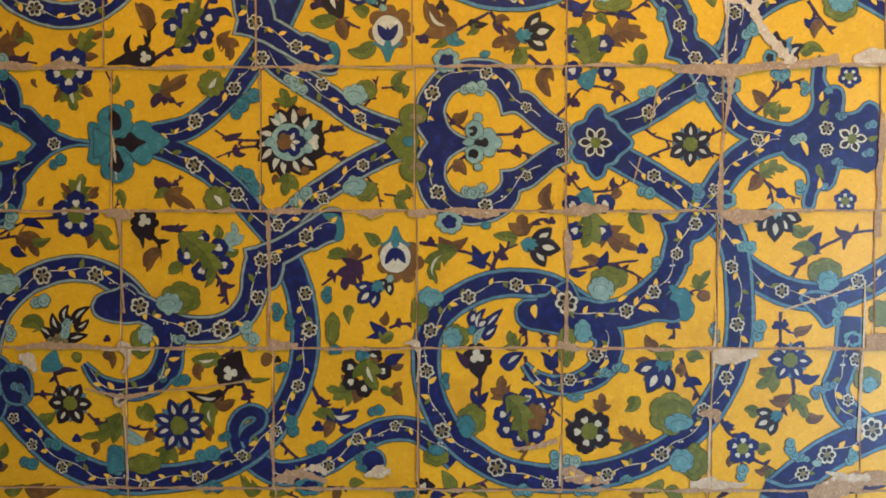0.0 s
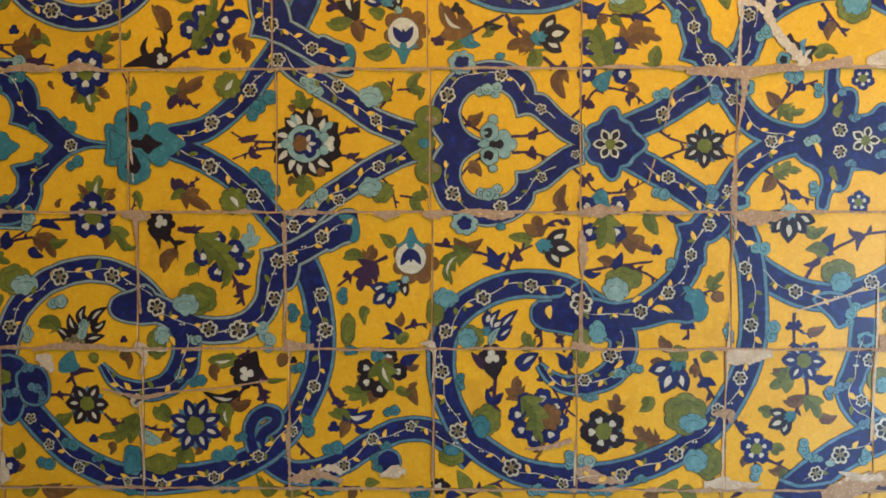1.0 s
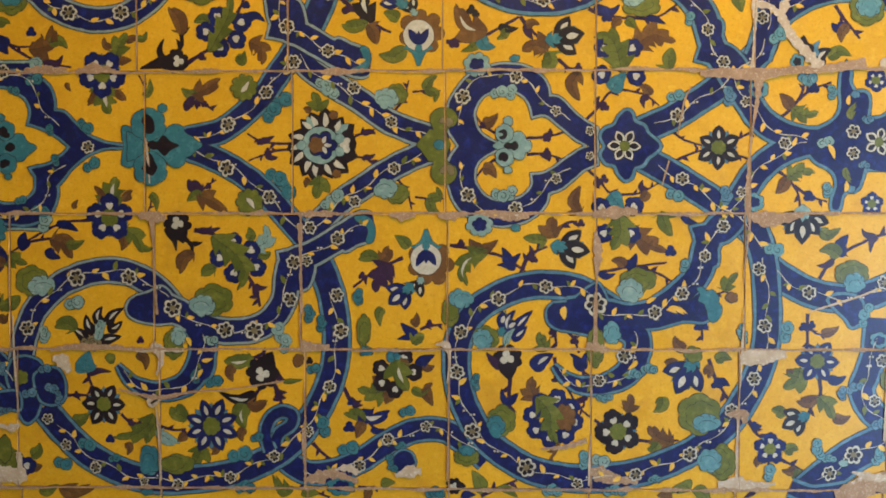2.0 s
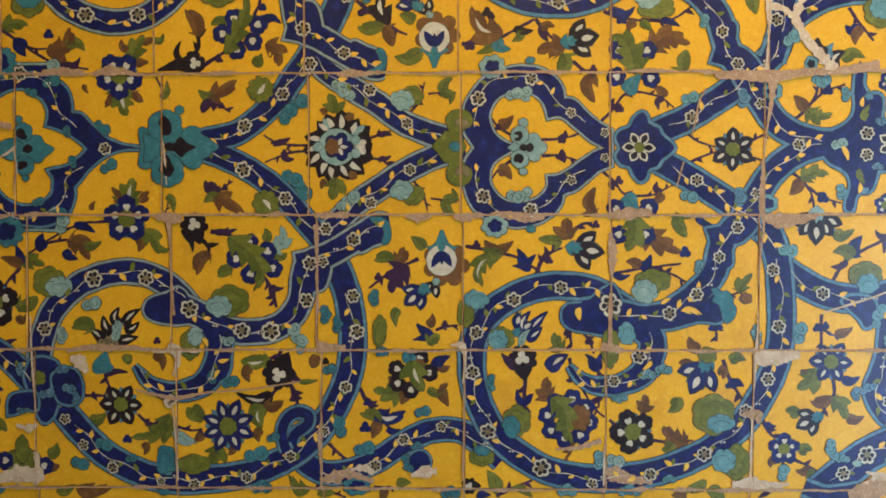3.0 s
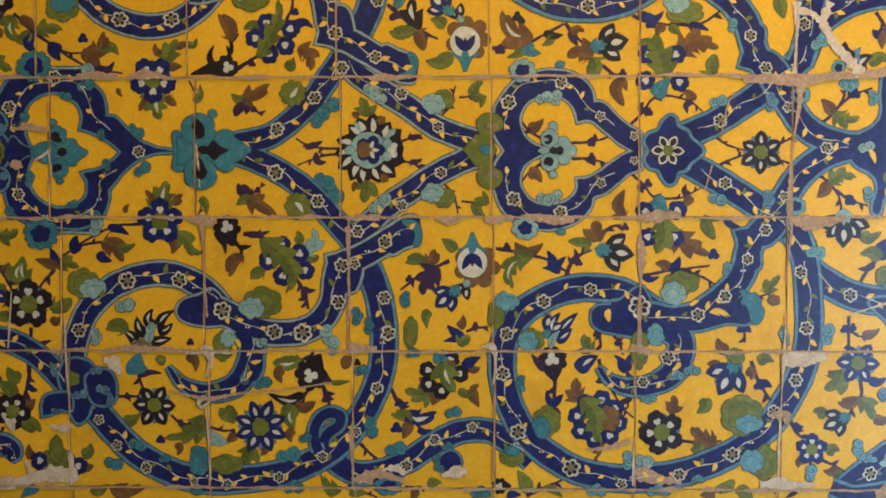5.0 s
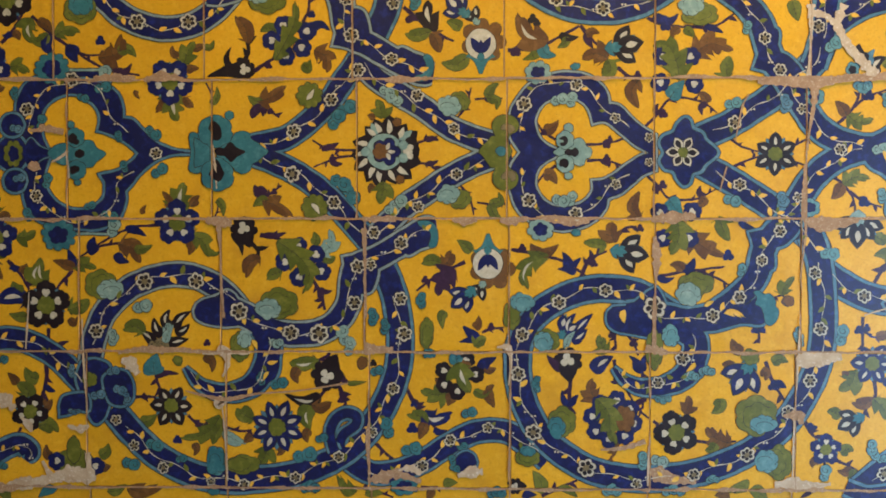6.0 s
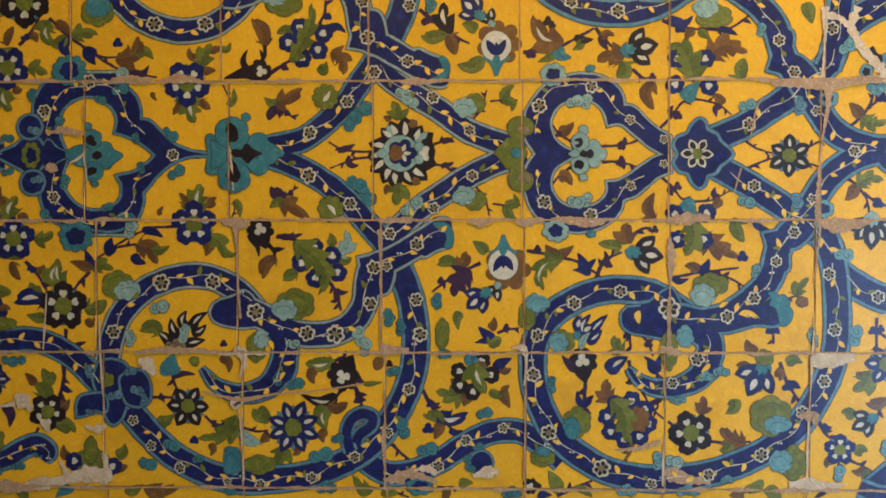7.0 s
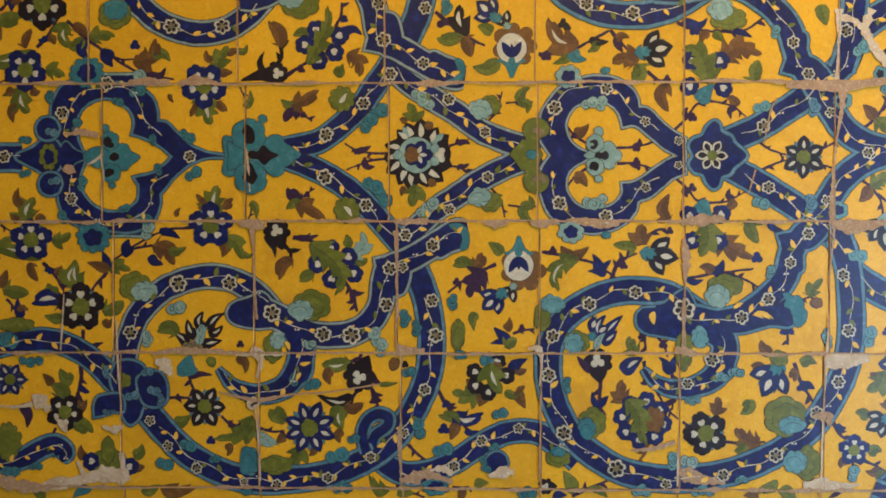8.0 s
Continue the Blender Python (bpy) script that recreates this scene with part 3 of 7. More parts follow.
band(0, 14.7, 4.6, (261.8, 15.5), (298.8, 31.2), (343.5, 58.3), (383.3, 87.6), (419.2, 118.8), (431.5, 144.8))

# great scrolls
band(1, 14.9, 4.7, (-176.5, -164.9), (-160.8, -204), (-153.1, -254.9), (-154.7, -298), (-165.7, -337.3), (-187.7, -378.2), (-216.1, -412.1), (-250.7, -435.8), (-296.5, -454.1), (-351.7, -462.3), (-399.1, -464.1), (-445, -454.8), (-492.4, -431.3), (-528.7, -398.3), (-558.6, -363.6))
band(1, 14.9, 4.7, (-188.1, 159.5), (-170.8, 198.4), (-162, 249.1), (-163.1, 292.3), (-173.9, 331.6), (-195.7, 372.6), (-223.9, 406.6), (-258.6, 430.4), (-304.3, 448.8), (-359.6, 456.9), (-407, 458.7), (-452.9, 449.4), (-500.3, 425.9), (-536.7, 392.9), (-566.7, 358.2))
band(1, 14.1, 3.9, (-590.1, -306.9), (-583.5, -267.5), (-567.4, -228), (-536.4, -196.5), (-500.7, -180), (-465.1, -174.5), (-429.6, -181.5), (-398.2, -201.1), (-376.2, -226.2), edge="h")
band(1, 14.1, 3.9, (-598.2, 301.4), (-591.8, 261.9), (-575.9, 222.4), (-545.1, 190.7), (-509.7, 174), (-474.3, 168.7), (-439.1, 176.4), (-408.4, 196.3), (-387.2, 221.2), edge="h")
band(2, 14.9, 3.9, (-414, -223.1, 14.9), (-390.4, -224.7, 16.5), (-365.2, -234.1, 15.7), (-340, -249.7), (-307.8, -257.5), (-270.8, -255.9), (-240.9, -240.2), (-224.4, -211.9), (-220.4, -180.6), (-212.5, -161.8), (-184.3, -150.8), (-154.5, -133.6), (-124.8, -115.7, 15.7), (-110.7, -111.8, 16.5), (-101.3, -110.2, 11), edge="h")
band(2, 14.9, 3.9, (-424, 218, 14.9), (-400.9, 219.7, 16.5), (-376.5, 229, 15.7), (-351.8, 244.5), (-319.8, 252.2), (-282.7, 250.5), (-252.5, 234.8), (-235.5, 206.6), (-229.9, 175.5), (-221.2, 156.8), (-197.2, 145.4), (-167.4, 128.3), (-132.3, 110.2, 15.7), (-116, 106.4, 16.5), (-105.9, 104.9, 11), edge="h")
band(2, 13.4, 3.9, (-347.1, -249.7, 15.7), (-336.9, -270.9, 15.7), (-340.2, -298.4, 15.7), (-356, -326, 14.1), (-382.9, -339.5, 11.8), (-410.5, -339.5, 9.4), (-436.5, -327, 6.3), (-455.4, -305, 0.8))
field(2, (-347.2, -282.7), (-325.9, -278.8), (-322.9, -306.3), (-331.6, -323.6), (-351.3, -322.1), rim=3.9)
band(1, 14.8, 4.7, (416.2, -119.7), (427.9, -156.9), (433.6, -211.2), (433.1, -265.6), (424, -308.4), (405.7, -347.3), (382.7, -380.9), (350.3, -409.9), (311.7, -431.9), (266.7, -448.5), (212.4, -458.2), (165.7, -458.4), (119, -449.2), (79.9, -429), (48.7, -403.2), (28.4, -372), (16.6, -340.7), (11.2, -305.5), (14.3, -270.3), (31.4, -236.6), (64.1, -211.6), (103, -196.7), (145.7, -194.4), (180.7, -201.3), (210.2, -219.2), (227.3, -231.7))
band(1, 14.8, 4.7, (419.2, 113.8), (431.6, 152.7), (437.4, 207.6), (436.5, 262), (426.9, 304.7), (408, 343.6), (384.3, 377.1), (351.2, 406), (311.9, 427.9), (266.2, 444.4), (210.9, 453.9), (163.5, 453.9), (116, 444.5), (76.3, 424.1), (44.4, 398.1), (23.6, 366.6), (11.5, 335.1), (5.7, 299.5), (8.5, 263.7), (25.7, 229.8), (59.4, 206), (99, 193.1), (141.4, 192.1), (177.8, 199.5), (209.9, 217.2), (228.2, 229.4))
band(2, 14.7, 4.7, (161.3, -228.6, 14), (188.5, -228.6, 15.5), (219.5, -233.2, 15.5), (246.7, -237.1), (277.6, -231.6), (312, -209.3), (340.5, -178.5), (351, -142), (361, -122), (378.4, -104.9), (398.3, -73.2), (418.1, -42.2), (444.2, -19), (477.2, -4.4), (504, -1.4))
band(2, 14.7, 4.7, (158.7, 225.9, 14), (187, 226.2, 15.5), (219.9, 230.9, 15.5), (248.7, 234.7), (281.3, 229.1), (317, 206.7), (344.5, 176), (356, 139), (365, 118), (378.4, 99), (403.7, 60.3), (422.9, 32.2), (447.5, 14.4), (477.9, 3.7), (504.3, 1.2))
field(2, (316.3, -223), (347.1, -203.5), (358.8, -222.9), (351.2, -242.4), (320.2, -242.4), (285.5, -251.8), (258.3, -251.9), (273.8, -234.7), rim=3.9)
band(2, 13.2, 3.9, (235.1, -246.5, 15.6), (256.8, -265.9, 16.3), (255.4, -293.2, 15.6), (241.5, -316.6, 14), (213.6, -330, 11.7), (184.9, -331.6, 9.3), (161.5, -322.3, 6.2), (143.6, -303.6, 0.8))
field(2, (246.8, -273.7), (264.6, -273.7), (270.9, -297), (263.2, -315.8), (243, -312.7), rim=3.9)
band(0, 13.3, 3.9, (-225.5, -433.4), (-194.1, -452.1), (-154.8, -449.6), (-115.6, -432.9), (-84.2, -412.4), (-45.1, -394.2), (-6, -394), (25.3, -411.9), (52.6, -434.6))
band(2, 6.3, 3.9, (-244.4, -422.4), (-250.7, -400.4), (-244.3, -378.4), (-228.6, -368.9), (-214.4, -373.5), (-216, -386.1), (-231.8, -398.8), (-237.3, -411.4), vine=False)
band(0, 13.4, 3.9, (-812, -292), (-772, -275), (-731.3, -267.7), (-691.5, -266.1), (-651.8, -281.8), (-618.6, -308.5), (-592.6, -338.5))
band(0, 15.5, 4.6, (428, -164.6), (458.9, -187.1), (489.8, -203.4), (528.3, -211.9), (566.7, -208.7), (605, -194), (650.7, -164.5))
band(0, 15.5, 4.6, (431.6, 160.6), (462.9, 183.8), (493.8, 200.4), (532.2, 209), (570.4, 205.9), (608.6, 191.2), (654.1, 161.6))

# hearts
field(2, (-672.2, 15.6), (-658, 3.8), (-637.5, -4.8), (-658.1, -13.4), (-672.5, -25.2), (-681.8, -4.7), rim=2.3)
band(0, 7.1, 3.9, (-609.6, -108.5), (-579.5, -108.5), (-551.8, -110.1), vine=False, edge="p")
band(0, 7.1, 3.9, (-617.8, 102.6), (-587.9, 102.5), (-560.5, 103.8), vine=False, edge="p")

# cobalt rosette and star field
field(2, (214.3, -5.5), (208.8, 6.1), (214.2, 17), (226.6, 22.4), (232.7, 34), (242, 41.7), (248.2, 38.6), (252.8, 27.7), (265.2, 21.5), (271.4, 9.9), (286.9, -4.9), (271.5, -20.3), (263.8, -30.4), (253, -34.3), (248.4, -46.7), (240.7, -49.8), (232.9, -42), (226.7, -31.1), (214.3, -26.4), (208.9, -16.4), rim=4.6)
star(239.8, -4.8, 22.5, 6, 0, "w", "g", "n", level=19)
star(582.8, -0.5, 19.7, 5, 0, "w", "g", "n", level=19)
cloud(510.6, -1.1, 9.9, 9.1, 0, "p", level=19)
floret(548.3, -15.6, 11.4, 12)
floret(548.9, 13.9, 11.4, 52)
leaf(515.1, -3.4, 524.2, -20.1, 8.3, "a", level=19)
leaf(539.3, -33.8, 539.4, -52.7, 10.6, "g", 2, level=19)
leaf(538, -67.9, 540.9, -55, 7.6, "a", level=19)
leaf(546.6, 30.6, 545, 49.5, 12.1, "g", 2, level=19)
leaf(542.7, 49.5, 541.1, 60.8, 6.8, "a", level=19)
leaf(603.1, 0.2, 615.9, 0.2, 9.1, "g", level=19)
cloud(563.4, -31.5, 8.3, 6.1, 0, "e")
cloud(568.1, 29.9, 8.3, 6.1, 0, "e")
cloud(604, -20.2, 6.8, 6.8, 0, "e")
cloud(607.1, 18.1, 6.8, 6.8, 0, "e")
cloud(545.5, -64.1, 6.1, 4.5, 0, "e")
cloud(550.9, 64, 6.1, 4.5, 0, "e")
blossom(574.2, -83.8, 16.9, 5, 90, "n")
blossom(579.1, 82.8, 16.9, 5, -90, "n")
band(1, 19.7, 4.6, (486.9, -476.8), (518.6, -450.7), (548.8, -427.6), (582.7, -410), (616.5, -394.6), (654.2, -384.6))
band(0, 13.7, 4.6, (581.8, -238.7), (578.2, -284.3), (569.3, -314.8), (561.9, -337.6), (574.1, -364.3), (601.4, -387))
band(2, 9.1, 4.6, (465.7, -469.3), (496, -479.8), (541.4, -473.5), vine=False)
field(1, (517.6, -214.4), (540.2, -208.3), (559.1, -215.9), (561.4, -238.7), (549.4, -250.1), (540.3, -238.7), rim=4.6)
cloud(565.9, -234.9, 9.1, 24.3, -20, "l")
cloud(503.3, -417.9, 9.1, 18.2, 15, "l")
cloud(518.5, -430.8, 12.2, 6.1, 0, "l")
floret(551, -425.3, 15.2, 6)
floret(518.6, -450.7, 12.2, 14)
floret(611.2, -390.8, 18.2, 41)
floret(579.3, -351.3, 9.9, 31)
floret(589.6, -297.2, 11.4, 46)
floret(591.3, -190.8, 12.1, 47)
cloud(537.5, -436.8, 6.1, 4.6, 0, "p", level=20)
cloud(552.1, -333.8, 16.7, 7.6, 25, "e")
cloud(535.5, -341.5, 6.8, 10.6, 0, "e")
cloud(586.3, -383.3, 10.6, 9.1, 0, "e")
peony(604.8, -323.8, 21.2, 19, 608.6, -331.4, 10.6, 12.1, 0, "l")
peony(547.6, -177.9, 27.3, 19.7, 551.4, -193.1, 16.7, 15.2, 0, "l")
cloud(585.7, -269.1, 12.9, 10.6, 0, "l", "n")
cloud(623.2, -234.8, 16.7, 16.7, 0, "g")
cloud(585, -427.5, 9.1, 15.2, -20, "l")
peony(566.1, 177.8, 27.2, 24.2, 568.4, 185.4, 19.7, 16.6, 0, "l")
cloud(472.4, 108.7, 9.1, 9.9, 0, "l", "k", level=4)
cloud(487.6, 85.2, 13.6, 9.9, 0, "l", level=5)
leaf(632, -467, 579.2, -473.3, 10.6, "u")

# great flowers on the axis
lotus(-173.1, -3.3, 44.5)
cloud(-152.8, -42.3, 6.2, 5.5, 0, "b", level=3)
cloud(-157.2, 37.5, 6.2, 5.5, 0, "b", level=3)
star(367.2, -7.3, 30.2, 6, 90, "k", "g", "e")
form("palmette", "turquoise bow of the lobed palmette", "t", 21.6, (-448.3, 20.2), (-442.9, 24), (-434.3, 20.7), (-425.7, 15.9), (-415.5, 14.3), (-414.5, -3.9), (-415.6, -22.6), (-425.1, -25.3), (-434.5, -32.8), (-443.2, -32.2), (-449.1, -26.6), (-446.9, -15.1), (-445.2, -2.5), (-447.3, 9.5))
form("palmette", "inner line of the turquoise bow", "o", 22.8, (-441.9, 14.9), (-434.3, 14.3), (-419.5, 10), (-418.8, -3.9), (-419.7, -18.6), (-433.1, -23.9), (-441.2, -24.7), (-440.3, -3.9), line=0.1)
form("palmette", "turquoise bow of the lobed palmette", "t", 23, (-440.8, 13.8), (-434.3, 13.2), (-420.3, 9.2), (-419.6, -3.9), (-420.5, -17.8), (-433.1, -22.9), (-440.2, -23.7), (-439.3, -3.9), line=0.1)
form("palmette", "turquoise spade of the lobed palmette", "t", 22, (-407.4, 9.4), (-388.6, 16.9), (-381.8, 23.8), (-372.4, 25.9), (-363.8, 22.2), (-360.6, 14.2), (-350.4, 8.3), (-343.4, 2.4), (-337, -3), (-344.5, -9.9), (-351, -15.8), (-359.6, -20), (-362.4, -28.9), (-372.6, -33.4), (-382.8, -29.6), (-388.7, -22.7), (-407.5, -14.6))
blob("palmette", "turquoise lobes of the palmette", "t", 24, (-391.4, 47.8, 6.2, 6.2), (-411.1, 26, 23.9, 22.4), (-408.2, -35.4, 23.2, 23.2))
form("palmette", "dark heart of the palmette spade", "k", 25.4, (-412.3, -2.6), (-406.9, 2.5), (-398.8, 1.9), (-394.5, 8.1), (-388.6, 9.9), (-382.7, 4.1), (-376.5, 0.8), (-369.3, -3.5), (-376.5, -8.3), (-382.2, -12), (-388.7, -17.3), (-394.6, -13.3), (-398.9, -9.3), (-407, -8.7), line=0.2)
form("palmette", "dark heart of the upper lobe", "k", 25.4, (-415.9, 39.4), (-408.7, 37.3), (-403.3, 29.5), (-402.5, 18.8), (-407.9, 12.7), (-414.9, 14.3), (-417.6, 25.5), (-420.8, 29.5), line=0.2)
form("palmette", "dark heart of the lower lobe", "k", 25.4, (-415.6, -15.1), (-408.1, -15.2), (-402.7, -24.8), (-399, -34.7), (-405.5, -44.6), (-413.5, -41.4), (-416.2, -36), (-421.1, -35.5), (-416.7, -28), line=0.2)
form("palmette", "olive green cloud palmette", "g", 22, (-42.9, -3.8), (-36.2, 5.5), (-29.5, 12.6), (-25.5, 17.9), (-20.2, 17.4), (-23.4, 25.4), (-24.2, 34.7), (-20.2, 42.7), (-10.9, 47.2), (1.1, 46.6), (9.1, 41.3), (12.3, 32), (9.1, 24), (0.4, 20), (-2.4, 12), (-0.5, 4.1), (3.0, -3.4), (-0.5, -11.9), (-2.4, -19.9), (0.4, -27.9), (9.1, -33.2), (12.3, -42.5), (7.8, -51.8), (-1.6, -56.6), (-12.2, -55.8), (-21.5, -49.1), (-24.2, -38.5), (-20.2, -26.5), (-26.9, -25.2), (-32.2, -17.2), (-37.5, -9.2))
form("palmette", "fawn curl of the olive palmette", "c", 23.6, (-12.2, 30.7), (-6.9, 34.7), (2.4, 33.3), (6.9, 27.4), (2.4, 22.7), (-1.6, 21.3), (-4.2, 26.7), (-10.9, 26.7), line=0.5)
form("palmette", "fawn curl of the olive palmette", "c", 23.6, (-12.2, -38.5), (-5.6, -31.8), (2.4, -30.5), (7.8, -34.5), (7.8, -42.5), (2.4, -45.2), (-1.6, -39.8), (-8.2, -42.5), line=0.5)
form("palmette", "turquoise eye of the olive palmette", "t", 23.6, (-18.9, 0.1), (-12.2, 3.6), (-5.6, 0.1), (-6.4, -7.9), (-13.6, -9.7), (-18.9, -5.2), line=0.6)
form("palmette", "pale neck of the heart palmette", "p", 21.6, (61.7, -3), (72.9, 3.9), (79.5, -0.9), (80.4, -7.8), (72.9, -12), (61.7, -6.1))
form("palmette", "pale turquoise trefoil of the heart palmette", "p", 22, (78.2, 0.7), (86.2, 6.6), (90.2, 13.2), (98.1, 15), (104, 10.5), (106.1, 3.9), (112.2, 0.7), (113.8, -5.4), (110.1, -12.1), (104.8, -14.7), (102.7, -21.4), (95.5, -23.2), (89.4, -20), (86.2, -12.6), (78.2, -9.4))
blob("palmette", "pale scrolls of the heart palmette", "p", 23, (81.8, 28.9, 6.2, 6.2), (81.5, -37.6, 5.4, 4.6), (76.8, 11.9, 12.4, 12.4), (76.8, -20.2, 12.4, 12.4))
form("palmette", "dark spade of the heart palmette", "k", 25.4, (76.9, -3), (81.4, -0.3), (86.2, -0.9), (90.4, 2.3), (94.7, -2), (94.7, -7.8), (90.5, -11.5), (86.2, -8.8), (81.4, -8.8), (76.9, -6.7), line=0.2)
form("palmette", "dark curl of the upper scroll", "k", 25.4, (68.4, 14), (73.9, 17.7), (78.7, 16.1), (80.3, 10.6), (77.7, 5), (71.8, 3.9), (69.7, 7.7), (74.5, 9.2), (73.4, 12.4), line=0.2)
form("palmette", "dark curl of the lower scroll", "k", 25.4, (68.4, -21.6), (70.8, -14.7), (76.6, -13.1), (81.4, -16.8), (81.4, -22.7), (77.7, -26.4), (72.9, -23.7), (70.8, -24.8), line=0.2)

# flowers between heart and scroll
blossom(-465.6, -102.3, 35, 5, 90, "n")
blossom(-475, 95, 35, 5, -90, "n")
cloud(-633.4, -119.5, 23.6, 20.5, -10, "t", "n")
cloud(-641.5, 113.7, 23.6, 20.5, 10, "t", "n")
cloud(-555.7, -110.1, 11, 11.8, 0, "p")
cloud(-564.4, 103.9, 11, 11.8, 0, "p")
cloud(-561.2, -92.8, 11, 9.4, 0, "t")
cloud(-569.8, 86.6, 11, 9.4, 0, "t")
cloud(-490.6, -30.1, 11.8, 9.4, 20, "t")
cloud(-499, 23.9, 11.8, 9.4, -20, "t")
cloud(-648.8, -44.1, 7.9, 10.2, 0, "t")
cloud(-656.5, 38.3, 7.9, 10.2, 0, "t")
cloud(-588.8, -78.7, 7.1, 7.1, 0, "t")
cloud(-597.1, 72.7, 7.1, 7.1, 0, "t")
cloud(-539.5, -23.8, 6.3, 7.1, 0, "t")
cloud(-547.3, 18, 6.3, 7.1, 0, "t")
peony(-573.6, -188.7, 25.2, 23.6, -557.8, -196.6, 23.6, 13.4, 0, "p")
cloud(-515.1, -220.1, 11.8, 11, 0, "p")
cloud(-556.5, -263.5, 8.7, 12.6, 0, "p")

# flowers of the lattice
floret(-304, -34.3, 13.3, 12)
floret(-301.7, 25.1, 13.3, 12)
floret(-245.3, -74.2, 11.7, 0)
floret(-249.1, 69.3, 11.7, 0)
floret(-189.7, -116.4, 11.7, 59)
floret(-211, 110.5, 11.7, 59)
floret(-127.9, -80.5, 10.9, 14)
floret(-128.7, 74.5, 10.9, 14)
floret(-73.9, -34.6, 10.9, 30)
floret(-77.8, 28.5, 10.9, 30)
cloud(-236.6, -46.1, 14.1, 11.7, -40, "t")
cloud(-241.9, 40.7, 14.1, 11.7, 40, "t")
cloud(-221.7, -61.7, 14.1, 11.7, -40, "t")
cloud(-227.6, 56.7, 14.1, 11.7, 40, "t")
cloud(-156, -75.1, 10.9, 11.7, -40, "p")
cloud(-160.6, 70.3, 10.9, 11.7, 40, "p")
cloud(-165.4, -85.2, 9.4, 8.6, 0, "p")
cloud(-171.5, 80.8, 9.4, 8.6, 0, "p")
cloud(-272, -81.2, 17.2, 17.2, 0, "g")
cloud(-279.4, 74.9, 17.2, 17.2, 0, "g")
leaf(-276.7, -75.8, -265.7, -86.7, 7, "w", level=19)
leaf(-283.8, 69.5, -272.7, 80.6, 7, "w", level=19)
peony(-68.5, -69.7, 17.2, 15.6, -88, -61.9, 20.3, 14, 20, "p")
peony(-69.3, 65.9, 17.2, 15.6, -86.6, 59.5, 20.3, 14, -20, "p")
pip(-295.7, -135.2, 13.3, 104.8)
pip(-312.3, 129.8, 13.3, -85.1)
pip(-269.8, -146.9, 13.3, 30.9)
pip(-289.2, 141.5, 13.3, -24.7)
pip(-262.7, -170.4, 13.3, -23.7)
pip(-282.2, 165, 13.3, 20.5)
pip(-294.2, -179.1, 13.3, -103.2)
pip(-316, 173.5, 13.3, 94.8)
pip(-314.6, -157.1, 13.3, 176.5)
pip(-332.2, 151.9, 13.3, -176.5)
peony(-322.6, -215.2, 31.4, 24.3, -339.9, -223.8, 22, 14.9, 0, "p")
peony(-336.8, 209.9, 31.4, 24.3, -352.6, 218.7, 22, 14.9, 0, "p")
floret(-151.4, -130.5, 11.7, 36)
floret(-164.3, 125.2, 11.7, 36)
floret(-211.7, -163.4, 12.5, 43)
floret(-220.6, 158.4, 12.5, 43)
floret(-193.7, -161.8, 9.4, 58)
floret(-216.5, -214.3, 12.5, 6)
floret(-227.3, 209, 12.5, 6)
floret(-152.2, -208.7, 11.7, 9)
floret(-161.9, 203, 11.7, 9)
floret(-580.2, -254.1, 12.6, 9)
floret(-588.6, 248.5, 12.6, 9)
floret(-511.8, -184.7, 14.2, 7)
floret(-520.7, 178.8, 14.2, 7)
floret(-439.1, -183.9, 14.1, 38)
floret(-448.5, 178.6, 14.1, 38)
bellflower(-30.3, -159.4, 21.1, 1)
bellflower(-40.4, 145.8, 21.1, -1)
tulip(-54.5, -198.4, 33.6, -140, 70, 3, "n", "t")
tulip(-62.8, 188.7, 33.6, 140, 70, 3, "n", "t")
tulip(-37.3, -188.3, 21.5, -120, 50, 2, "k", "p")
tulip(-46.3, 176.7, 21.5, 120, 50, 2, "k", "p")
cloud(-123.3, -210.2, 8.6, 11.7, 0, "t")
cloud(-132.1, 204.1, 8.6, 11.7, 0, "t")
cloud(-190.7, -233.8, 8.6, 14.1, 0, "t")

# flowers round the great heart
floret(26.6, -71.3, 13.2, 44)
floret(20.3, 62.5, 13.2, 44)
floret(91.9, -90, 11.7, 44)
floret(92.4, 89.3, 11.7, 44)
floret(147, -49.7, 9.3, 45)
floret(146.8, 42.7, 9.3, 45)
floret(192.6, -18.7, 7.8, 58)
floret(192.4, 15.4, 7.8, 58)
cloud(70.1, -71.3, 10.9, 10.1, 0, "p", level=13)
cloud(68.6, 68.2, 10.9, 10.1, 0, "p", level=13)
cloud(85.7, -69.8, 8.6, 9.3, 0, "p", level=13)
cloud(85.3, 67.9, 8.6, 9.3, 0, "p", level=13)
cloud(43, -111.8, 17.1, 15.6, -10, "p", "n")
cloud(38.8, 105.8, 17.1, 15.6, 10, "p", "n")
cloud(92, -116.5, 6.2, 4.7, 0, "t")
cloud(90.9, 114.4, 6.2, 4.7, 0, "t")
tulip(149.5, -141.4, 41.5, -10, 75, 3, "k", "t")
tulip(141.8, 140.2, 41.5, 10, 75, 3, "k", "t")
pip(208.3, -88.5, 13.2, 141.5)
pip(207.9, 91.3, 13.2, -136)
pip(253.2, -87, 13.2, 40.9)
pip(255.7, 89.1, 13.2, -42.9)
pip(211.5, -124.3, 13.2, -137.2)
pip(210.7, 127.6, 13.2, 142.9)
pip(248.7, -124.3, 13.2, -45)
pip(250.9, 127.8, 13.2, 35.9)
peony(258.1, -188, 29.5, 18.6, 246.6, -203.6, 20.2, 18.6, 0, "p")
peony(262.5, 186.6, 29.5, 18.6, 249.3, 201.9, 20.2, 18.6, 0, "p")
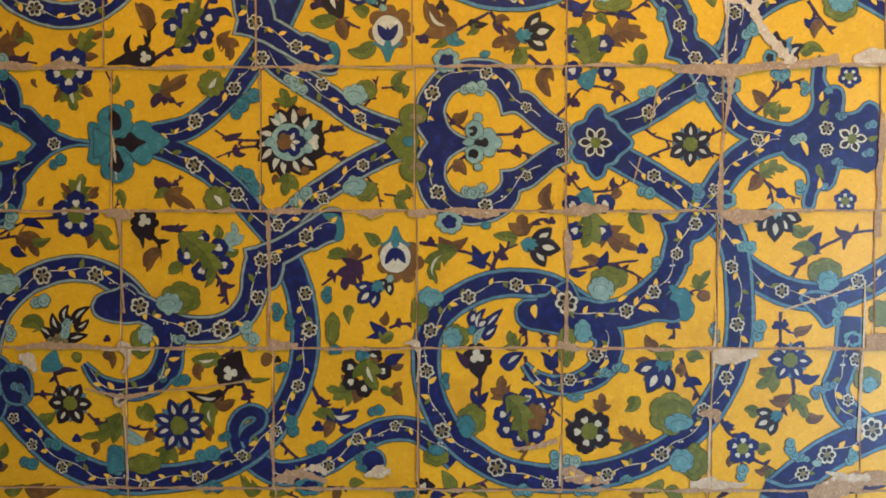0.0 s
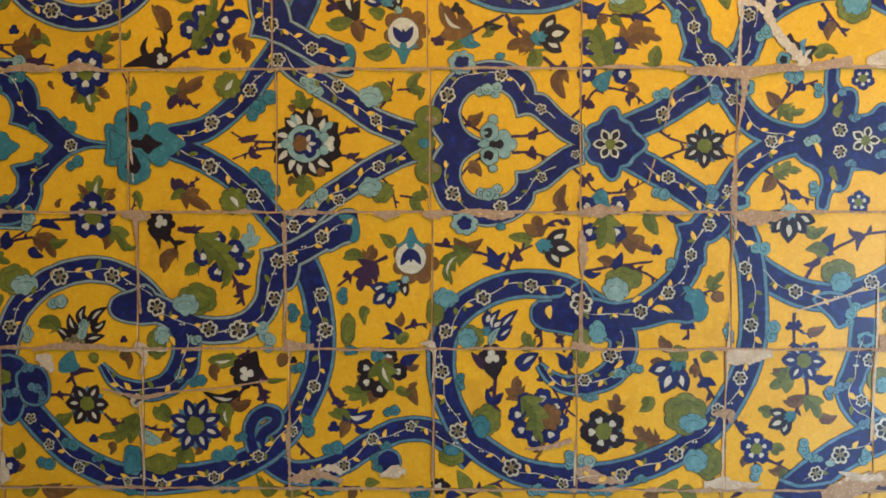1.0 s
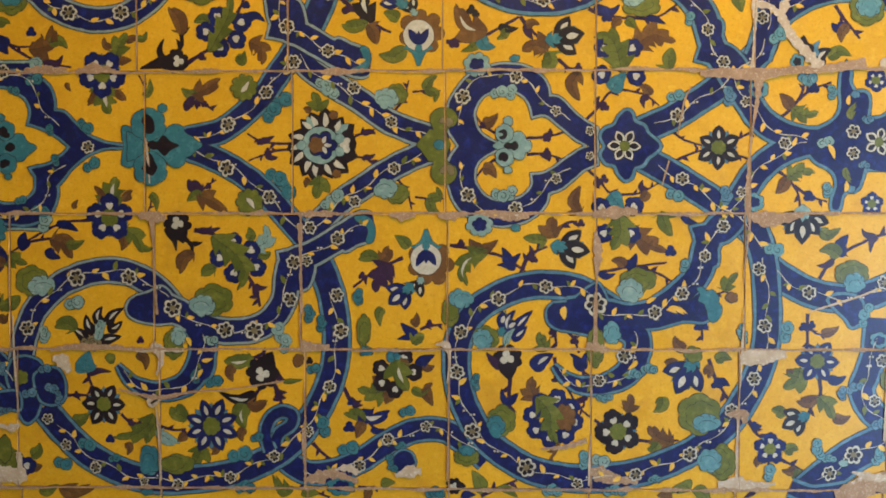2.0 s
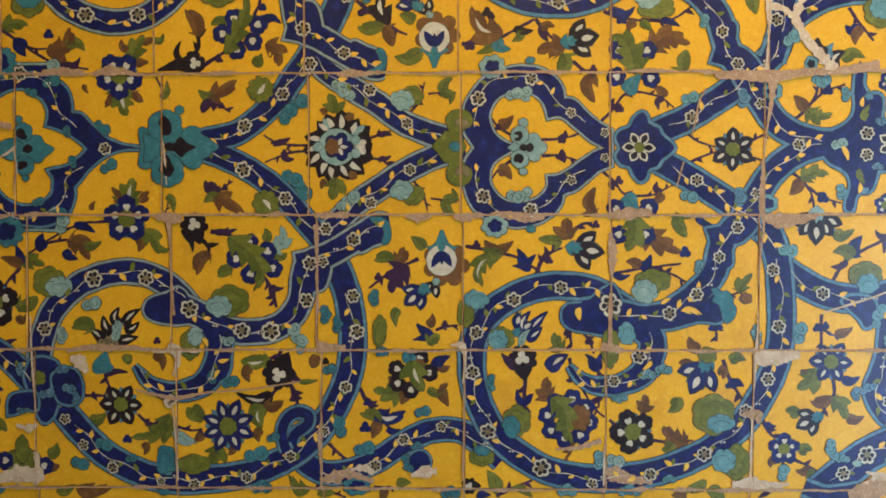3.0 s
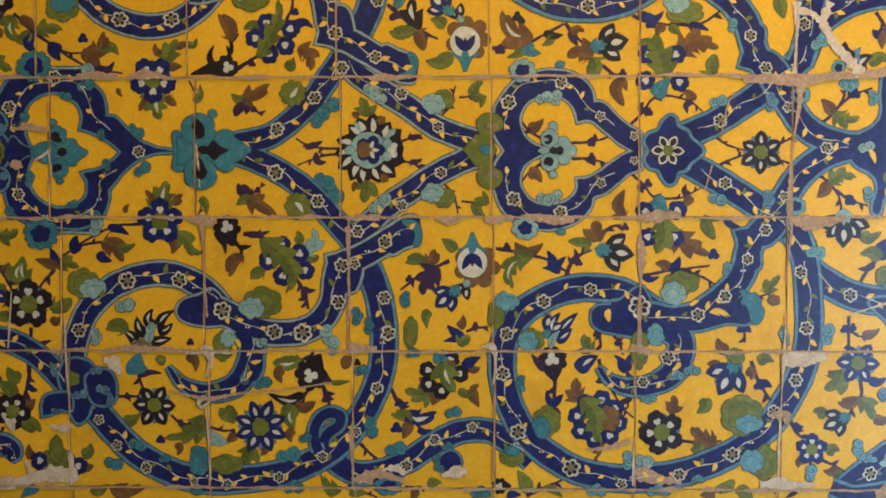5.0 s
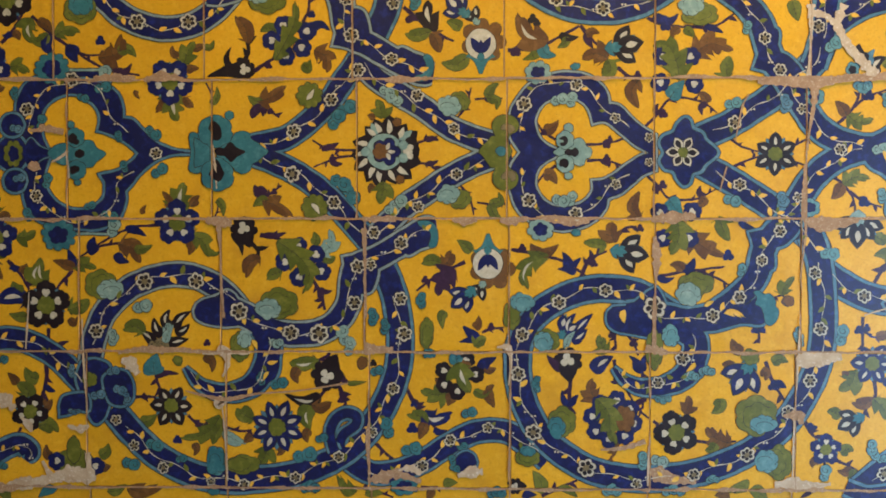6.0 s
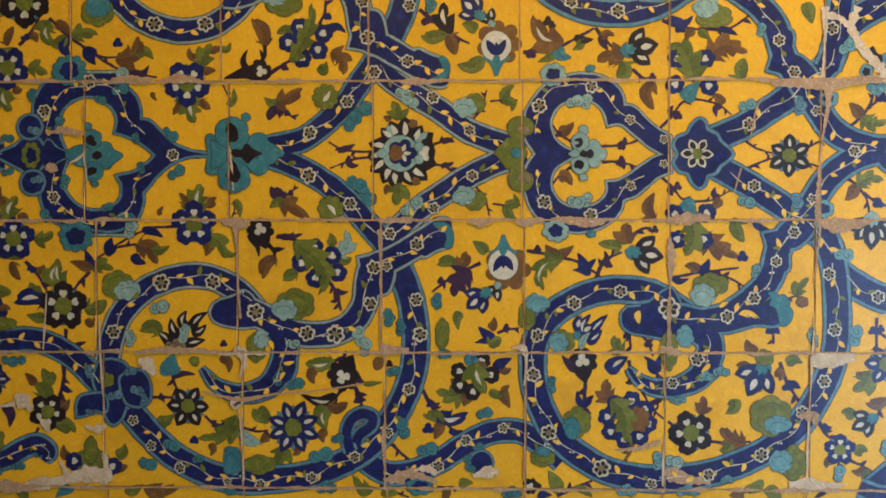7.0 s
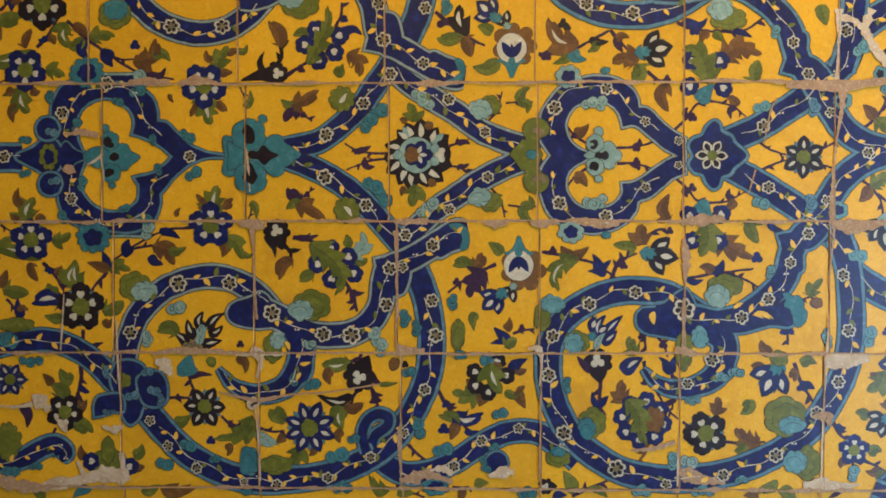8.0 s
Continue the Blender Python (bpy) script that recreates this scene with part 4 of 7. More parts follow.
floret(68.8, -213.2, 12.5, 28)
floret(64.2, 207.8, 12.5, 28)
floret(133.3, -196.7, 12.5, 36)
floret(129.1, 194.1, 12.5, 36)
floret(200.9, -220, 19.4, 15)
floret(17.4, -258.5, 11.7, 20)
peony(3.3, -231.2, 13.3, 23.4, 18.9, -211.7, 20.3, 14, 0, "l")
tulip(71.9, -258.4, 26.8, 55, 50, 2, "n", "t")

# flowers of the cross arms
floret(318, -49.8, 11.6, 32)
floret(310.8, 36.2, 11.6, 32)
floret(373.8, -114.2, 10.9, 55)
floret(372.9, 108.6, 10.9, 55)
floret(349.3, -154.6, 10.9, 27)
floret(351.9, 152.6, 10.9, 27)
floret(421.8, -172.4, 11.6, 24)
floret(425.5, 168.4, 11.6, 24)
floret(318.6, -205.9, 11.6, 5)
floret(281.5, -231.6, 12.4, 38)
floret(489.8, -204.1, 12.4, 33)
floret(456.4, -1.3, 10.8, 53)
floret(398.2, -67.7, 9.3, 39)
floret(403.8, 54.6, 9.3, 39)
cloud(376.7, -73.1, 10.1, 14.7, 0, "e")
cloud(381, 62.5, 10.1, 14.7, 0, "e")
cloud(307.2, -71.5, 11.6, 9.3, 0, "l")
cloud(308.5, 62.4, 11.6, 9.3, 0, "l")
cloud(415.3, -81.7, 13.2, 11.6, 0, "l", "n")
cloud(420, 71.3, 13.2, 11.6, 0, "l", "n")
cloud(441.7, -146, 11.6, 10.8, -20, "l")
cloud(445.8, 142.3, 11.6, 10.8, 20, "l")
cloud(320.7, -168.6, 7, 8.5, 0, "l")
cloud(327.2, 166.3, 7, 8.5, 0, "l")
cloud(513.6, -65.5, 7.7, 10.8, 0, "l")
cloud(519.7, 67.1, 7.7, 10.8, 0, "l")
cloud(386.6, -211.2, 7, 7, 0, "b", level=4)
tulip(481.5, -94.9, 41.3, -92, 125, 5, "k", "p")
form("shell", "turquoise scalloped shell at the ribbon's end", "t", 17, (338.2, -198.8), (346.1, -197), (351.4, -202.3), (360.6, -201.2), (368.6, -210.7), (368.1, -217.4), (372.4, -224.6), (370.8, -237.3), (362.1, -245.3), (355, -241.3), (351.8, -229.4), (347.5, -219.3), (340.1, -215.6), (342.7, -206.8))

# flowers inside and beneath the great scrolls
cloud(-479.8, -252.5, 7, 11, 0, "p", level=6)
cloud(-494.9, -274.5, 12.5, 7.8, 0, "c", level=6)
cloud(-465.6, -294.8, 7.1, 4.7, 0, "g", level=4)
star(-474.6, -359.4, 29.9, 6, 60, "k")
floret(-552.4, -379.4, 9.5, 48)
floret(-527.2, -415.6, 9.5, 30)
floret(-486.1, -447.1, 10.2, 14)
floret(-372.3, -469.5, 10.2, 19)
floret(-418.9, -465.7, 7.9, 21)
cloud(-499.4, -414, 11, 10.2, 0, "t")
cloud(-460.7, -434.3, 7.1, 6.3, 0, "t")
cloud(-532.1, -440.9, 11.8, 10.2, 0, "t")
peony(-373.7, -441.9, 28.3, 15.7, -413.2, -436.5, 15.7, 25.2, 0)
cloud(-415, -479.9, 7.9, 4.7, 0, "t")
blob("blossom", "half-lost dark flower with olive middle", "g", 4, (-611.5, -439.7, 24.7, 20.1), (-612.9, -421.5, 9.3, 18.5))
pip(-636.9, -437.4, 12.6, -179.8)
pip(-581.3, -445.1, 12.6, -14.5)
leaf(-537.8, -472.6, -497.4, -485.1, 23.7, "b", 2)
leaf(-565.6, -480.6, -541.8, -477.4, 15.8, "g")
leaf(-637.1, -477, -661, -482.7, 15.8, "t")
peony(-377.9, -276.5, 15.7, 25.1, -370, -263.9, 11, 15.7, 0, "p")
cloud(-325.9, -270.9, 11, 7.8, 0, "p")
star(-326.2, -388.9, 37.7, 8, 22, "n")
floret(-378.6, -226.2, 15.7, 19)
floret(-306.2, -256, 14.1, 17)
floret(-266.1, -257.5, 15.7, 40)
cloud(-231.5, -260.5, 11, 12.5, 0, "p")
cloud(-223.7, -276.2, 9.4, 12.5, 0, "p")
cloud(-322.9, -328.3, 12.6, 9.4, 0, "t")
cloud(-348.1, -320.5, 7.1, 11, 0, "t")
floret(-146.8, -257.2, 13.3, 24)
floret(-162.6, -334.1, 11, 18)
floret(-191.7, -395.5, 9.4, 53)
floret(-238.9, -430.3, 10.2, 25)
floret(-299.6, -459.7, 10.2, 27)
cloud(-174.2, -247.1, 7.8, 13.3, 0, "t")
peony(-115.5, -257.2, 10.9, 26.6, -112.4, -286.2, 10.9, 7, 0)
cloud(-170.5, -389.9, 11, 13.3, 0, "t")
cloud(-185.3, -309.9, 7.8, 7.8, 0, "t")
cloud(-286.9, -428.9, 15.7, 12.6, 0, "t")
cloud(-279.2, -473, 15.7, 10.2, 0, "t")
cloud(-137.5, -419.6, 14.1, 11, 0, "t")
cloud(-56.8, -368.3, 10.2, 8.6, 0, "t")
cloud(-263.3, -404.4, 7.1, 7.1, 0, "t")
pip(-59.9, -293.9, 11.7, 62.6, "k")
pip(-47.4, -314.2, 11.7, -1.8, "k")
pip(-92, -308.8, 11.7, 168, "k")
pip(-91.2, -329.2, 11.7, -143.3, "k")
pip(-73.2, -338.6, 11.7, -97.1, "k")
cloud(-63.8, -307.2, 10.2, 12.5, 0, "b", level=7)
floret(-82.7, -406.1, 10.2, 8)
floret(-121.9, -443.1, 11.7, 29)
cloud(-147, -470.8, 18.8, 12.5, 0, "t", "n")
leaf(-213.8, -477.4, -241.3, -469.6, 22, "g", 2)
leaf(-202, -483.6, -182.4, -477.2, 15.7, "g")
stem(3.9, (-225.6, -472.7), (-194.2, -475.7), (-162.7, -486.6))
leaf(-92.1, -470.5, -78, -462.6, 15.7, "g")
leaf(-103.8, -476.9, -115.6, -486.4, 14.1, "b")
stem(3.9, (-123.5, -472.2), (-99.9, -472.1))
cloud(-205.7, -298.1, 7, 8.6, 0, "b", level=4)

# flowers of the second scroll
floret(11.9, -313.3, 12.5, 41)
floret(33.1, -394.7, 13.3, 22)
floret(106.5, -444.5, 15.6, 12)
floret(239.9, -290.9, 12.4, 48)
floret(205.8, -324.5, 10.9, 59)
floret(-30.2, -388.6, 9.4, 11)
floret(176.6, -466.1, 9.4, 46)
peony(73.6, -379.6, 23.4, 23.4, 64.3, -389.8, 12.5, 18.7, 0)
cloud(37.7, -327.3, 7, 14.8, 0, "t")
peony(50.9, -266.3, 21.8, 18.7, 45.4, -269.4, 15.6, 15.6, 0, "l")
pip(172.9, -381.8, 12.5, -9.3)
pip(160.8, -400.1, 12.5, -53.5)
pip(138.7, -404.8, 12.5, -100.4)
pip(119.5, -393.3, 12.5, -146.1)
pip(114.6, -372.3, 12.5, 170.7)
pip(126.7, -354, 12.5, 126.5)
pip(148.8, -349.3, 12.5, 79.6)
pip(167.9, -360.8, 12.5, 33.9)
cloud(159.3, -375.4, 14, 17.1, 0, "b", level=8)
blossom(231.6, -394.7, 34, 5, 40, "k")
peony(201, -277.7, 13.2, 32.7, 224.3, -258.2, 12.5, 18.7, 0, "l")
cloud(213.6, -348.7, 15.6, 6.2, 0, "l")
cloud(185.9, -434, 9.4, 14.8, 0, "l")
cloud(207.7, -433.9, 11.7, 10.1, 0, "p")
cloud(274, -308.7, 14, 7.8, 0, "l")
cloud(252.3, -315.8, 12.4, 7.8, 0, "l")
peony(25.3, -430.8, 19.5, 13.3, 25.3, -419, 14.1, 7.8, 0)
cloud(142.4, -475.7, 15.6, 9.4, 0, "l")
cloud(228, -475.3, 21.8, 9.4, 0, "l")
leaf(44.9, -481.7, 40.9, -452.6, 21.9, "g")
stem(4.6, (44.9, -484), (68.3, -472.9), (94, -461.8))
leaf(68.3, -471.3, 91.7, -479.1, 12.5, "g")
dark_bloom(8.1, -470.1, 10.9, 0)
cloud(-17.7, -479.6, 15.6, 9.4, 0, "t")
leaf(17.5, -485.7, 33.2, -479.4, 12.5, "n")
tulip(332.1, -300.8, 44.1, -118, 80, 3, "n", "t")
cloud(334.3, -289.1, 11.7, 10.9, 0, "g", level=9)
peony(342.4, -370.9, 34.2, 32.6, 353.3, -384.1, 23.3, 12.4, 0, "l")
floret(255.9, -453.3, 10.9, 12)
floret(329.5, -424.8, 12.4, 29)
floret(385.7, -365.3, 11.6, 32)
floret(416.4, -321.6, 11.6, 4)
floret(429.9, -250, 12.4, 14)
peony(373.6, -435.6, 21.8, 28, 354.3, -433.3, 20.2, 17.1, 0, "l")
cloud(459.3, -259.3, 10.9, 14.7, 0, "l")
cloud(399.1, -257.9, 6.2, 15.5, 0, "l")
cloud(282.3, -459.4, 10.9, 6.2, 0, "l")
star(501.9, -298.1, 29.4, 6, 0, "n")
tulip(484.5, -372.8, 32, -152, 75, 3, "k", "t")
blossom(438.5, -417.4, 23.8, 5, 90, "n")
cloud(437.1, -450.9, 9.3, 10.9, 0, "l")
leaf(423.3, -469.7, 407.9, -483.8, 7.8, "u")
leaf(328.9, -476.4, 313.3, -464.7, 26.5, "g", 2)
leaf(332.8, -476.4, 359.9, -484.1, 23.3, "g", 2)
leaf(305.6, -484.3, 290.1, -478.1, 15.6, "b")

# forms at the western end
band(0, 16.1, 4.8, (-831.4, -10.6), (-798.9, -8.3), (-766.5, -6.7), (-734, -6))
field(2, (-742.1, -5.2), (-717.8, 7.6), (-701.6, 20.4), (-685.4, 15.6), (-675.8, -5.3), (-685.6, -26.1), (-697.7, -30.9), (-717.9, -19.7), rim=3.9)
cloud(-696, -5.3, 12.9, 17.7, 0, "g", "n", level=19)
cloud(-729.9, 18.9, 8.1, 6.4, 0, "t")
cloud(-730.1, -29.3, 8.1, 6.4, 0, "t")
cloud(-694.9, 79.7, 6.4, 11.3, 0, "t")
cloud(-676.1, -91.1, 7.2, 8, 0, "t")
floret(-677.2, 57.2, 11.3, 10)
floret(-663.9, -64.6, 10.5, 5)
floret(-760, -5.1, 11.3, 10)
floret(-612.5, 98.6, 12, 14)
blossom(-722.3, -123.2, 32.9, 5, 90, "n")
blossom(-729.9, 117.5, 32.9, 5, -90, "n")
blossom(-651.4, -217.9, 37.4, 5, 90, "k")
peony(-743, -243.7, 30.6, 11.3, -755.3, -267.9, 17.7, 11.3, 0)
cloud(-722.9, -296, 25.8, 8.1, 0, "t")
blossom(-674.5, -368.2, 28.4, 5, 60, "k")
star(-753, -321.8, 24.2, 6, 0, "n")
cloud(-755.8, -408.8, 17.7, 25.8, 0, "g")
band(0, 11.3, 4.8, (-816.9, -434.9), (-768.1, -439.5), (-735.6, -434.5), (-707.1, -419.1), (-688.5, -414.2), (-674.7, -426.2), (-680.4, -437.5, 2.4))
cloud(-715.3, -444.9, 11.3, 6.4, 0, "t")
cloud(-751.9, -453.1, 14.5, 9.7, 0, "t")
leaf(-719.5, -479.6, -703.3, -489.2, 19.3, "g")
blossom(-705, 210.9, 38.9, 5, 270, "k")
peony(-600.1, 196.8, 27.3, 24.1, -600.1, 204.8, 20.9, 16.1, 0)

# small leaves and sprigs
leaf(-339.4, -298.4, -326, -298.4, 6.3, "a", level=19)
leaf(-337, -310.2, -345, -320.5, 6.3, "a", level=19)
leaf(-360.6, -267, -352.7, -276.5, 7.1, "a", level=19)
leaf(256.9, -297.1, 249.2, -308.8, 7.8, "a", level=19)
leaf(227.5, -319, 218.2, -315.9, 6.2, "g", level=19)
leaf(159, -223.2, 155.9, -238.8, 10.9, "a", level=19)
leaf(297, -228.5, 321.7, -226.9, 10.9, "a", 2, level=19)
leaf(269.9, -219.2, 279.9, -211.4, 7, "a", level=19)
cloud(402.2, -265.6, 6.2, 10.9, 0, "p")

# hearts
cusped(1, ([(-443.1, -5.2), (-462.1, -5.1), (-480.2, -8.2), (-498.4, -16.8), (-515.8, -30.9), (-529.3, -47.3), (-539.6, -57.5)], [(-539.6, -57.5), (-538.1, -70.8), (-543, -86.5), (-550.9, -98.3), (-566.8, -107.7), (-587.4, -111.6)], [(-587.4, -111.6), (-645.4, -103.1), (-663.2, -96.7), (-676.1, -82.3), (-681.7, -63), (-683.2, -38.9), (-681.5, -22.9), (-675, -8.5)], [(-675, -8.5), (-683, 7.5), (-687.8, 29.2), (-691.8, 53.2), (-689.3, 73.2), (-678.7, 90.8), (-660.9, 100.3), (-633.7, 96.3), (-606, 98.5), (-578.4, 94.5), (-558.7, 86.7), (-546.9, 73.3), (-542.2, 58.4), (-542.3, 44.4)], [(-542.3, 44.4), (-527.3, 40.4), (-514, 27.1), (-498.3, 12.2), (-480.2, 2.7), (-462, -2.8), (-443.1, -4.4)],), hole=([(-518.9, -5), (-531.5, -18.3), (-547.4, -29.3), (-572.7, -35.5)], [(-572.7, -35.5), (-566.5, -47.3), (-568.2, -66.9), (-583.3, -80.2), (-607, -84.9), (-630.8, -77.1), (-647.3, -59), (-653.5, -39.3), (-650.2, -22.1), (-642.2, -6.4)], [(-642.2, -6.4), (-654.8, 15.6), (-657.8, 40.7), (-649.7, 62.6), (-629.9, 75.9), (-606.1, 78.2), (-584, 65.6), (-573.1, 46.8), (-575.6, 27.2)], [(-575.6, 27.2), (-555, 20.9), (-535.4, 9.1), (-518.9, -5)],))
cusped(1, ([(201.9, -29.5), (184.2, -36.5), (168.7, -49.7), (153.2, -62.1), (135.4, -69.1)], [(135.4, -69.1), (132.3, -83.1), (119.9, -97.8), (96.6, -109.5), (69.4, -112.6), (44.5, -107.9), (25, -97.8), (11, -83), (3.2, -63.5), (0.1, -41.7), (2.4, -23), (14.9, -4.4)], [(14.9, -4.4), (2.4, 14.3), (0.1, 33.7), (3.2, 55.5), (15.6, 76.4), (31.1, 91.9), (56, 102.7), (83.1, 105.7), (106.4, 101.7), (125.8, 90.1), (134.3, 76.1), (136.7, 62.1)], [(136.7, 62.1), (150.6, 59.8), (164.6, 46.5), (181.7, 31), (201.8, 18.6)],), hole=([(193.4, -5.5), (176.4, -13.2), (160.9, -23.3), (145.4, -34.9), (129.9, -43.4), (115.2, -45)], [(115.2, -45), (115.2, -57.4), (107.4, -69.8), (93.5, -77.6), (71.7, -80.7), (52.3, -75.2), (39.8, -62), (34.3, -44.1), (39.8, -27), (52.2, -16.1), (71.6, -6.8)], [(71.6, -3.7), (52.2, 4.9), (39.7, 18.1), (34.3, 37.5), (39.7, 54.6), (52.1, 67), (71.5, 72.4), (94.8, 68.4), (110.3, 55.2), (115.8, 35.8)], [(115.8, 35.8), (127.4, 38.9), (139.1, 34.2), (154.6, 21), (174, 5.4), (193.4, -4.7)],), rim=3.4, edge="h")

# ends and cusps of the ribbons
cusped(2, ([(-427.4, -209.8), (-437.7, -216.9), (-441.7, -227.9), (-435.4, -238.9), (-418.1, -245.1), (-394.4, -247.5), (-373.1, -240.4), (-380.9, -210.5), (-394.2, -197.2), (-410, -205.1), (-427.4, -209.8)],), rim=3.4, edge="h")
cusped(2, ([(143.4, -219.3), (135.7, -228.7), (137.3, -244.3), (149.7, -253.6), (169.1, -256.7), (199.4, -261.3), (223.4, -244.1), (207.8, -197.4), (194.6, -195.9), (182.2, -206), (166.7, -216.9), (143.4, -219.3)],), rim=3.4)
cusped(2, ([(-232.1, -150.9), (-199.9, -144.6)], [(-199.9, -144.6), (-184.3, -164.9), (-193.7, -197.8), (-220.4, -197.8), (-226.6, -174.3), (-232.1, -150.9)],), edge="h")
cusped(2, ([(-245.7, 145.6), (-212.1, 139.2)], [(-212.1, 139.2), (-195.9, 159.3), (-205.1, 192.2), (-233, 192.4), (-240, 168.9), (-245.7, 145.6)],), edge="h")
cusped(2, ([(332.1, -116.5), (358.3, -109.6), (389.1, -94.9), (404.6, -102.6), (386.2, -129), (364.6, -138.3)], [(364.6, -138.3), (364.7, -166.2), (341.6, -167.8), (339.2, -141.4), (332.1, -116.5)],))
cusped(2, ([(337.2, 112), (362.4, 103.5), (392.9, 87.3), (408.5, 95.9), (389.9, 123.6), (368.8, 133.9)], [(368.8, 133.9), (369.2, 163.1), (347, 165.4), (344.5, 138), (337.2, 112)],))

# cobalt star field
cusped(2, ([(456.2, 7.3), (478.9, 4.2), (492.5, 4.2)], [(492.5, 4.2), (498.4, 14.8), (516.5, 23.8), (528.5, 35.9), (532.9, 53.3), (531.3, 72.2), (533.5, 91.1), (538.7, 103.9)], [(538.7, 103.9), (543.3, 93.4), (543.3, 79.7), (550.9, 64.6)], [(550.9, 64.6), (559.9, 66.8), (566.7, 63), (569, 49.4), (565.4, 31.3)], [(565.4, 31.3), (580.4, 30.5), (593.2, 35.8), (602.9, 44.8), (611.9, 43.3), (618.7, 30.4), (620.4, -3.6), (617.6, -35.4), (601.9, -46)], [(601.9, -46), (590.6, -40.7), (577, -38.4), (563.4, -33.8)], [(563.4, -33.8), (559.7, -48.9), (554.5, -62.6), (545.5, -65.6), (539.5, -62.6)], [(539.5, -62.6), (532.8, -75.4), (529.1, -89.9), (521.5, -89.9), (521.5, -77.7), (526.7, -60.3), (525.1, -45.1), (516.7, -35.2), (501.6, -27.6), (491, -17), (489.5, -11)], [(489.5, -11), (475.2, -12.4), (456.3, -17)],), rim=4.4)

# dark rosette at the western scroll
cusped(3, ([(-601.1, -299), (-582.1, -294.3), (-563.1, -302.9), (-558.4, -324.2), (-566.4, -341.6), (-588.7, -344.8), (-602.9, -338.5), (-607.6, -318.8), (-601.1, -299)],))
cusped(4, ([(-568, -338.4), (-569.5, -321), (-556.8, -310.8), (-538.5, -312.3), (-529.1, -332), (-531.6, -352.5), (-545.1, -358.9), (-560.2, -354.2), (-568, -338.4)],))
cusped(3, ([(-595, -346.4), (-563.3, -349.4), (-568.2, -372.3), (-581, -384.2), (-591.2, -370.1), (-595, -346.4)],))
cusped(4, ([(-630.9, -373.3), (-630.8, -356), (-622.8, -345.7), (-595, -344), (-592, -365.3), (-607.9, -365.4), (-619, -370.9), (-630.9, -373.3)],))
cloud(-589.4, -322.7, 10, 10, 0, "g", level=20)
cloud(-556.8, -310.8, 9, 7, 0, "e", level=22.5)
cloud(-537.2, -350.1, 6, 12, 0, "e", level=22.5)
cloud(-578.4, -344.7, 10, 8, 0, "e", level=22.5)
cloud(-547.4, -336.8, 8, 8, 0, "e", level=22.5)
cloud(-611, -367.7, 12, 5, 0, "e", level=22.5)
cloud(-615.5, -310.9, 6, 12, 0, "e", level=22.5)

# leaves and stems about the hearts
frond("g", 34.1, (-459.3, -89.7), (-462.3, -67), (-455.9, -45.8), teeth=3, mid="w")
frond("g", 34.1, (-468.3, 83.3), (-471.1, 60.6), (-464.4, 39.6), teeth=3, mid="w")
frond("b", 14.0, (-471.9, -83.4), (-476.5, -70.9), (-486.7, -58.3), teeth=1)
frond("b", 14.0, (-480.9, 76.9), (-485.4, 64.4), (-495.4, 51.9), teeth=1)
frond("b", 13.2, (-446.6, -80.3), (-441.8, -72.5), (-433.9, -64.7), teeth=1)
frond("b", 13.2, (-455.4, 74), (-450.4, 66.2), (-442.2, 58.6), teeth=1)
frond("b", 6.2, (-512.9, -89.7), (-514.5, -84.2), (-509.7, -77.1))
frond("b", 6.2, (-521.7, 83.3), (-523.2, 77.8), (-518.4, 70.7))
frond("g", 23.2, (-448.3, -119.5), (-429.4, -128.9), (-420.1, -150.9), teeth=2)
frond("g", 7.8, (-424.8, -139.9), (-413.7, -146.2), (-405.8, -143.1))
frond("b", 11.6, (-449.1, -125.8), (-445.3, -137.6), (-449.2, -147.8))
stem(3.9, (-487.7, -105.4), (-522.5, -107.7), (-547.9, -116.4), (-578, -133.7), (-603.5, -151))
frond("n", 17.1, (-579.7, -144.7), (-585.9, -135.2), (-582.7, -121.9))
frond("n", 10.1, (-539.9, -110.1), (-522.5, -113.2), (-509.9, -121.1))
stem(3.5, (-576.4, -136), (-554.3, -131.3), (-538.4, -132.9))
frond("b", 27.9, (-549.5, -132.1), (-529, -138.4), (-518, -158.8), teeth=2)
frond("g", 12.4, (-525.8, -139.9), (-513.2, -139.1), (-500.5, -133.6))
frond("n", 13.2, (-551.2, -144.7), (-545.7, -154.1), (-533.8, -157.2))
frond("n", 12.4, (-611.5, -165.1), (-614.6, -153.3), (-620.8, -139.2))
frond("b", 14.0, (-609.9, -165.1), (-624.1, -160.4), (-641.5, -154.9))
frond("g", 21.7, (-613.1, -166.7), (-597.2, -160.4), (-579.8, -165.9), teeth=2)
stem(4.7, (-613.1, -169.1), (-627.4, -184), (-640.2, -198.2))
frond("g", 27.9, (-651.3, -190.3), (-660.7, -173), (-659, -151), teeth=2, mid="w")
frond("g", 24.8, (-621.3, -225), (-603.8, -220.2), (-591.1, -209.2), teeth=1)
frond("b", 9.3, (-618.2, -236), (-611.9, -243.9), (-607.1, -234.4))
frond("g", 10.1, (-409.5, -69.4), (-401.7, -78.8), (-400.2, -93.7))
frond("g", 10.1, (-417.2, 63.5), (-409.5, 73), (-408.7, 88))
stem(2.3, (-415.1, -99.2), (-408.8, -83.5), (-409.5, -71))
stem(2.3, (-423.9, 93.4), (-417, 77.6), (-417.3, 65.1))
dark_bloom(-371.9, -111.7, 17.8, -72)
frond("k", 8.5, (-388.4, -116.4), (-377.4, -132.1), (-373.6, -147.8))
stem(6.2, (-363.3, -128.9), (-352.3, -141.5), (-353.1, -154), mat="k")
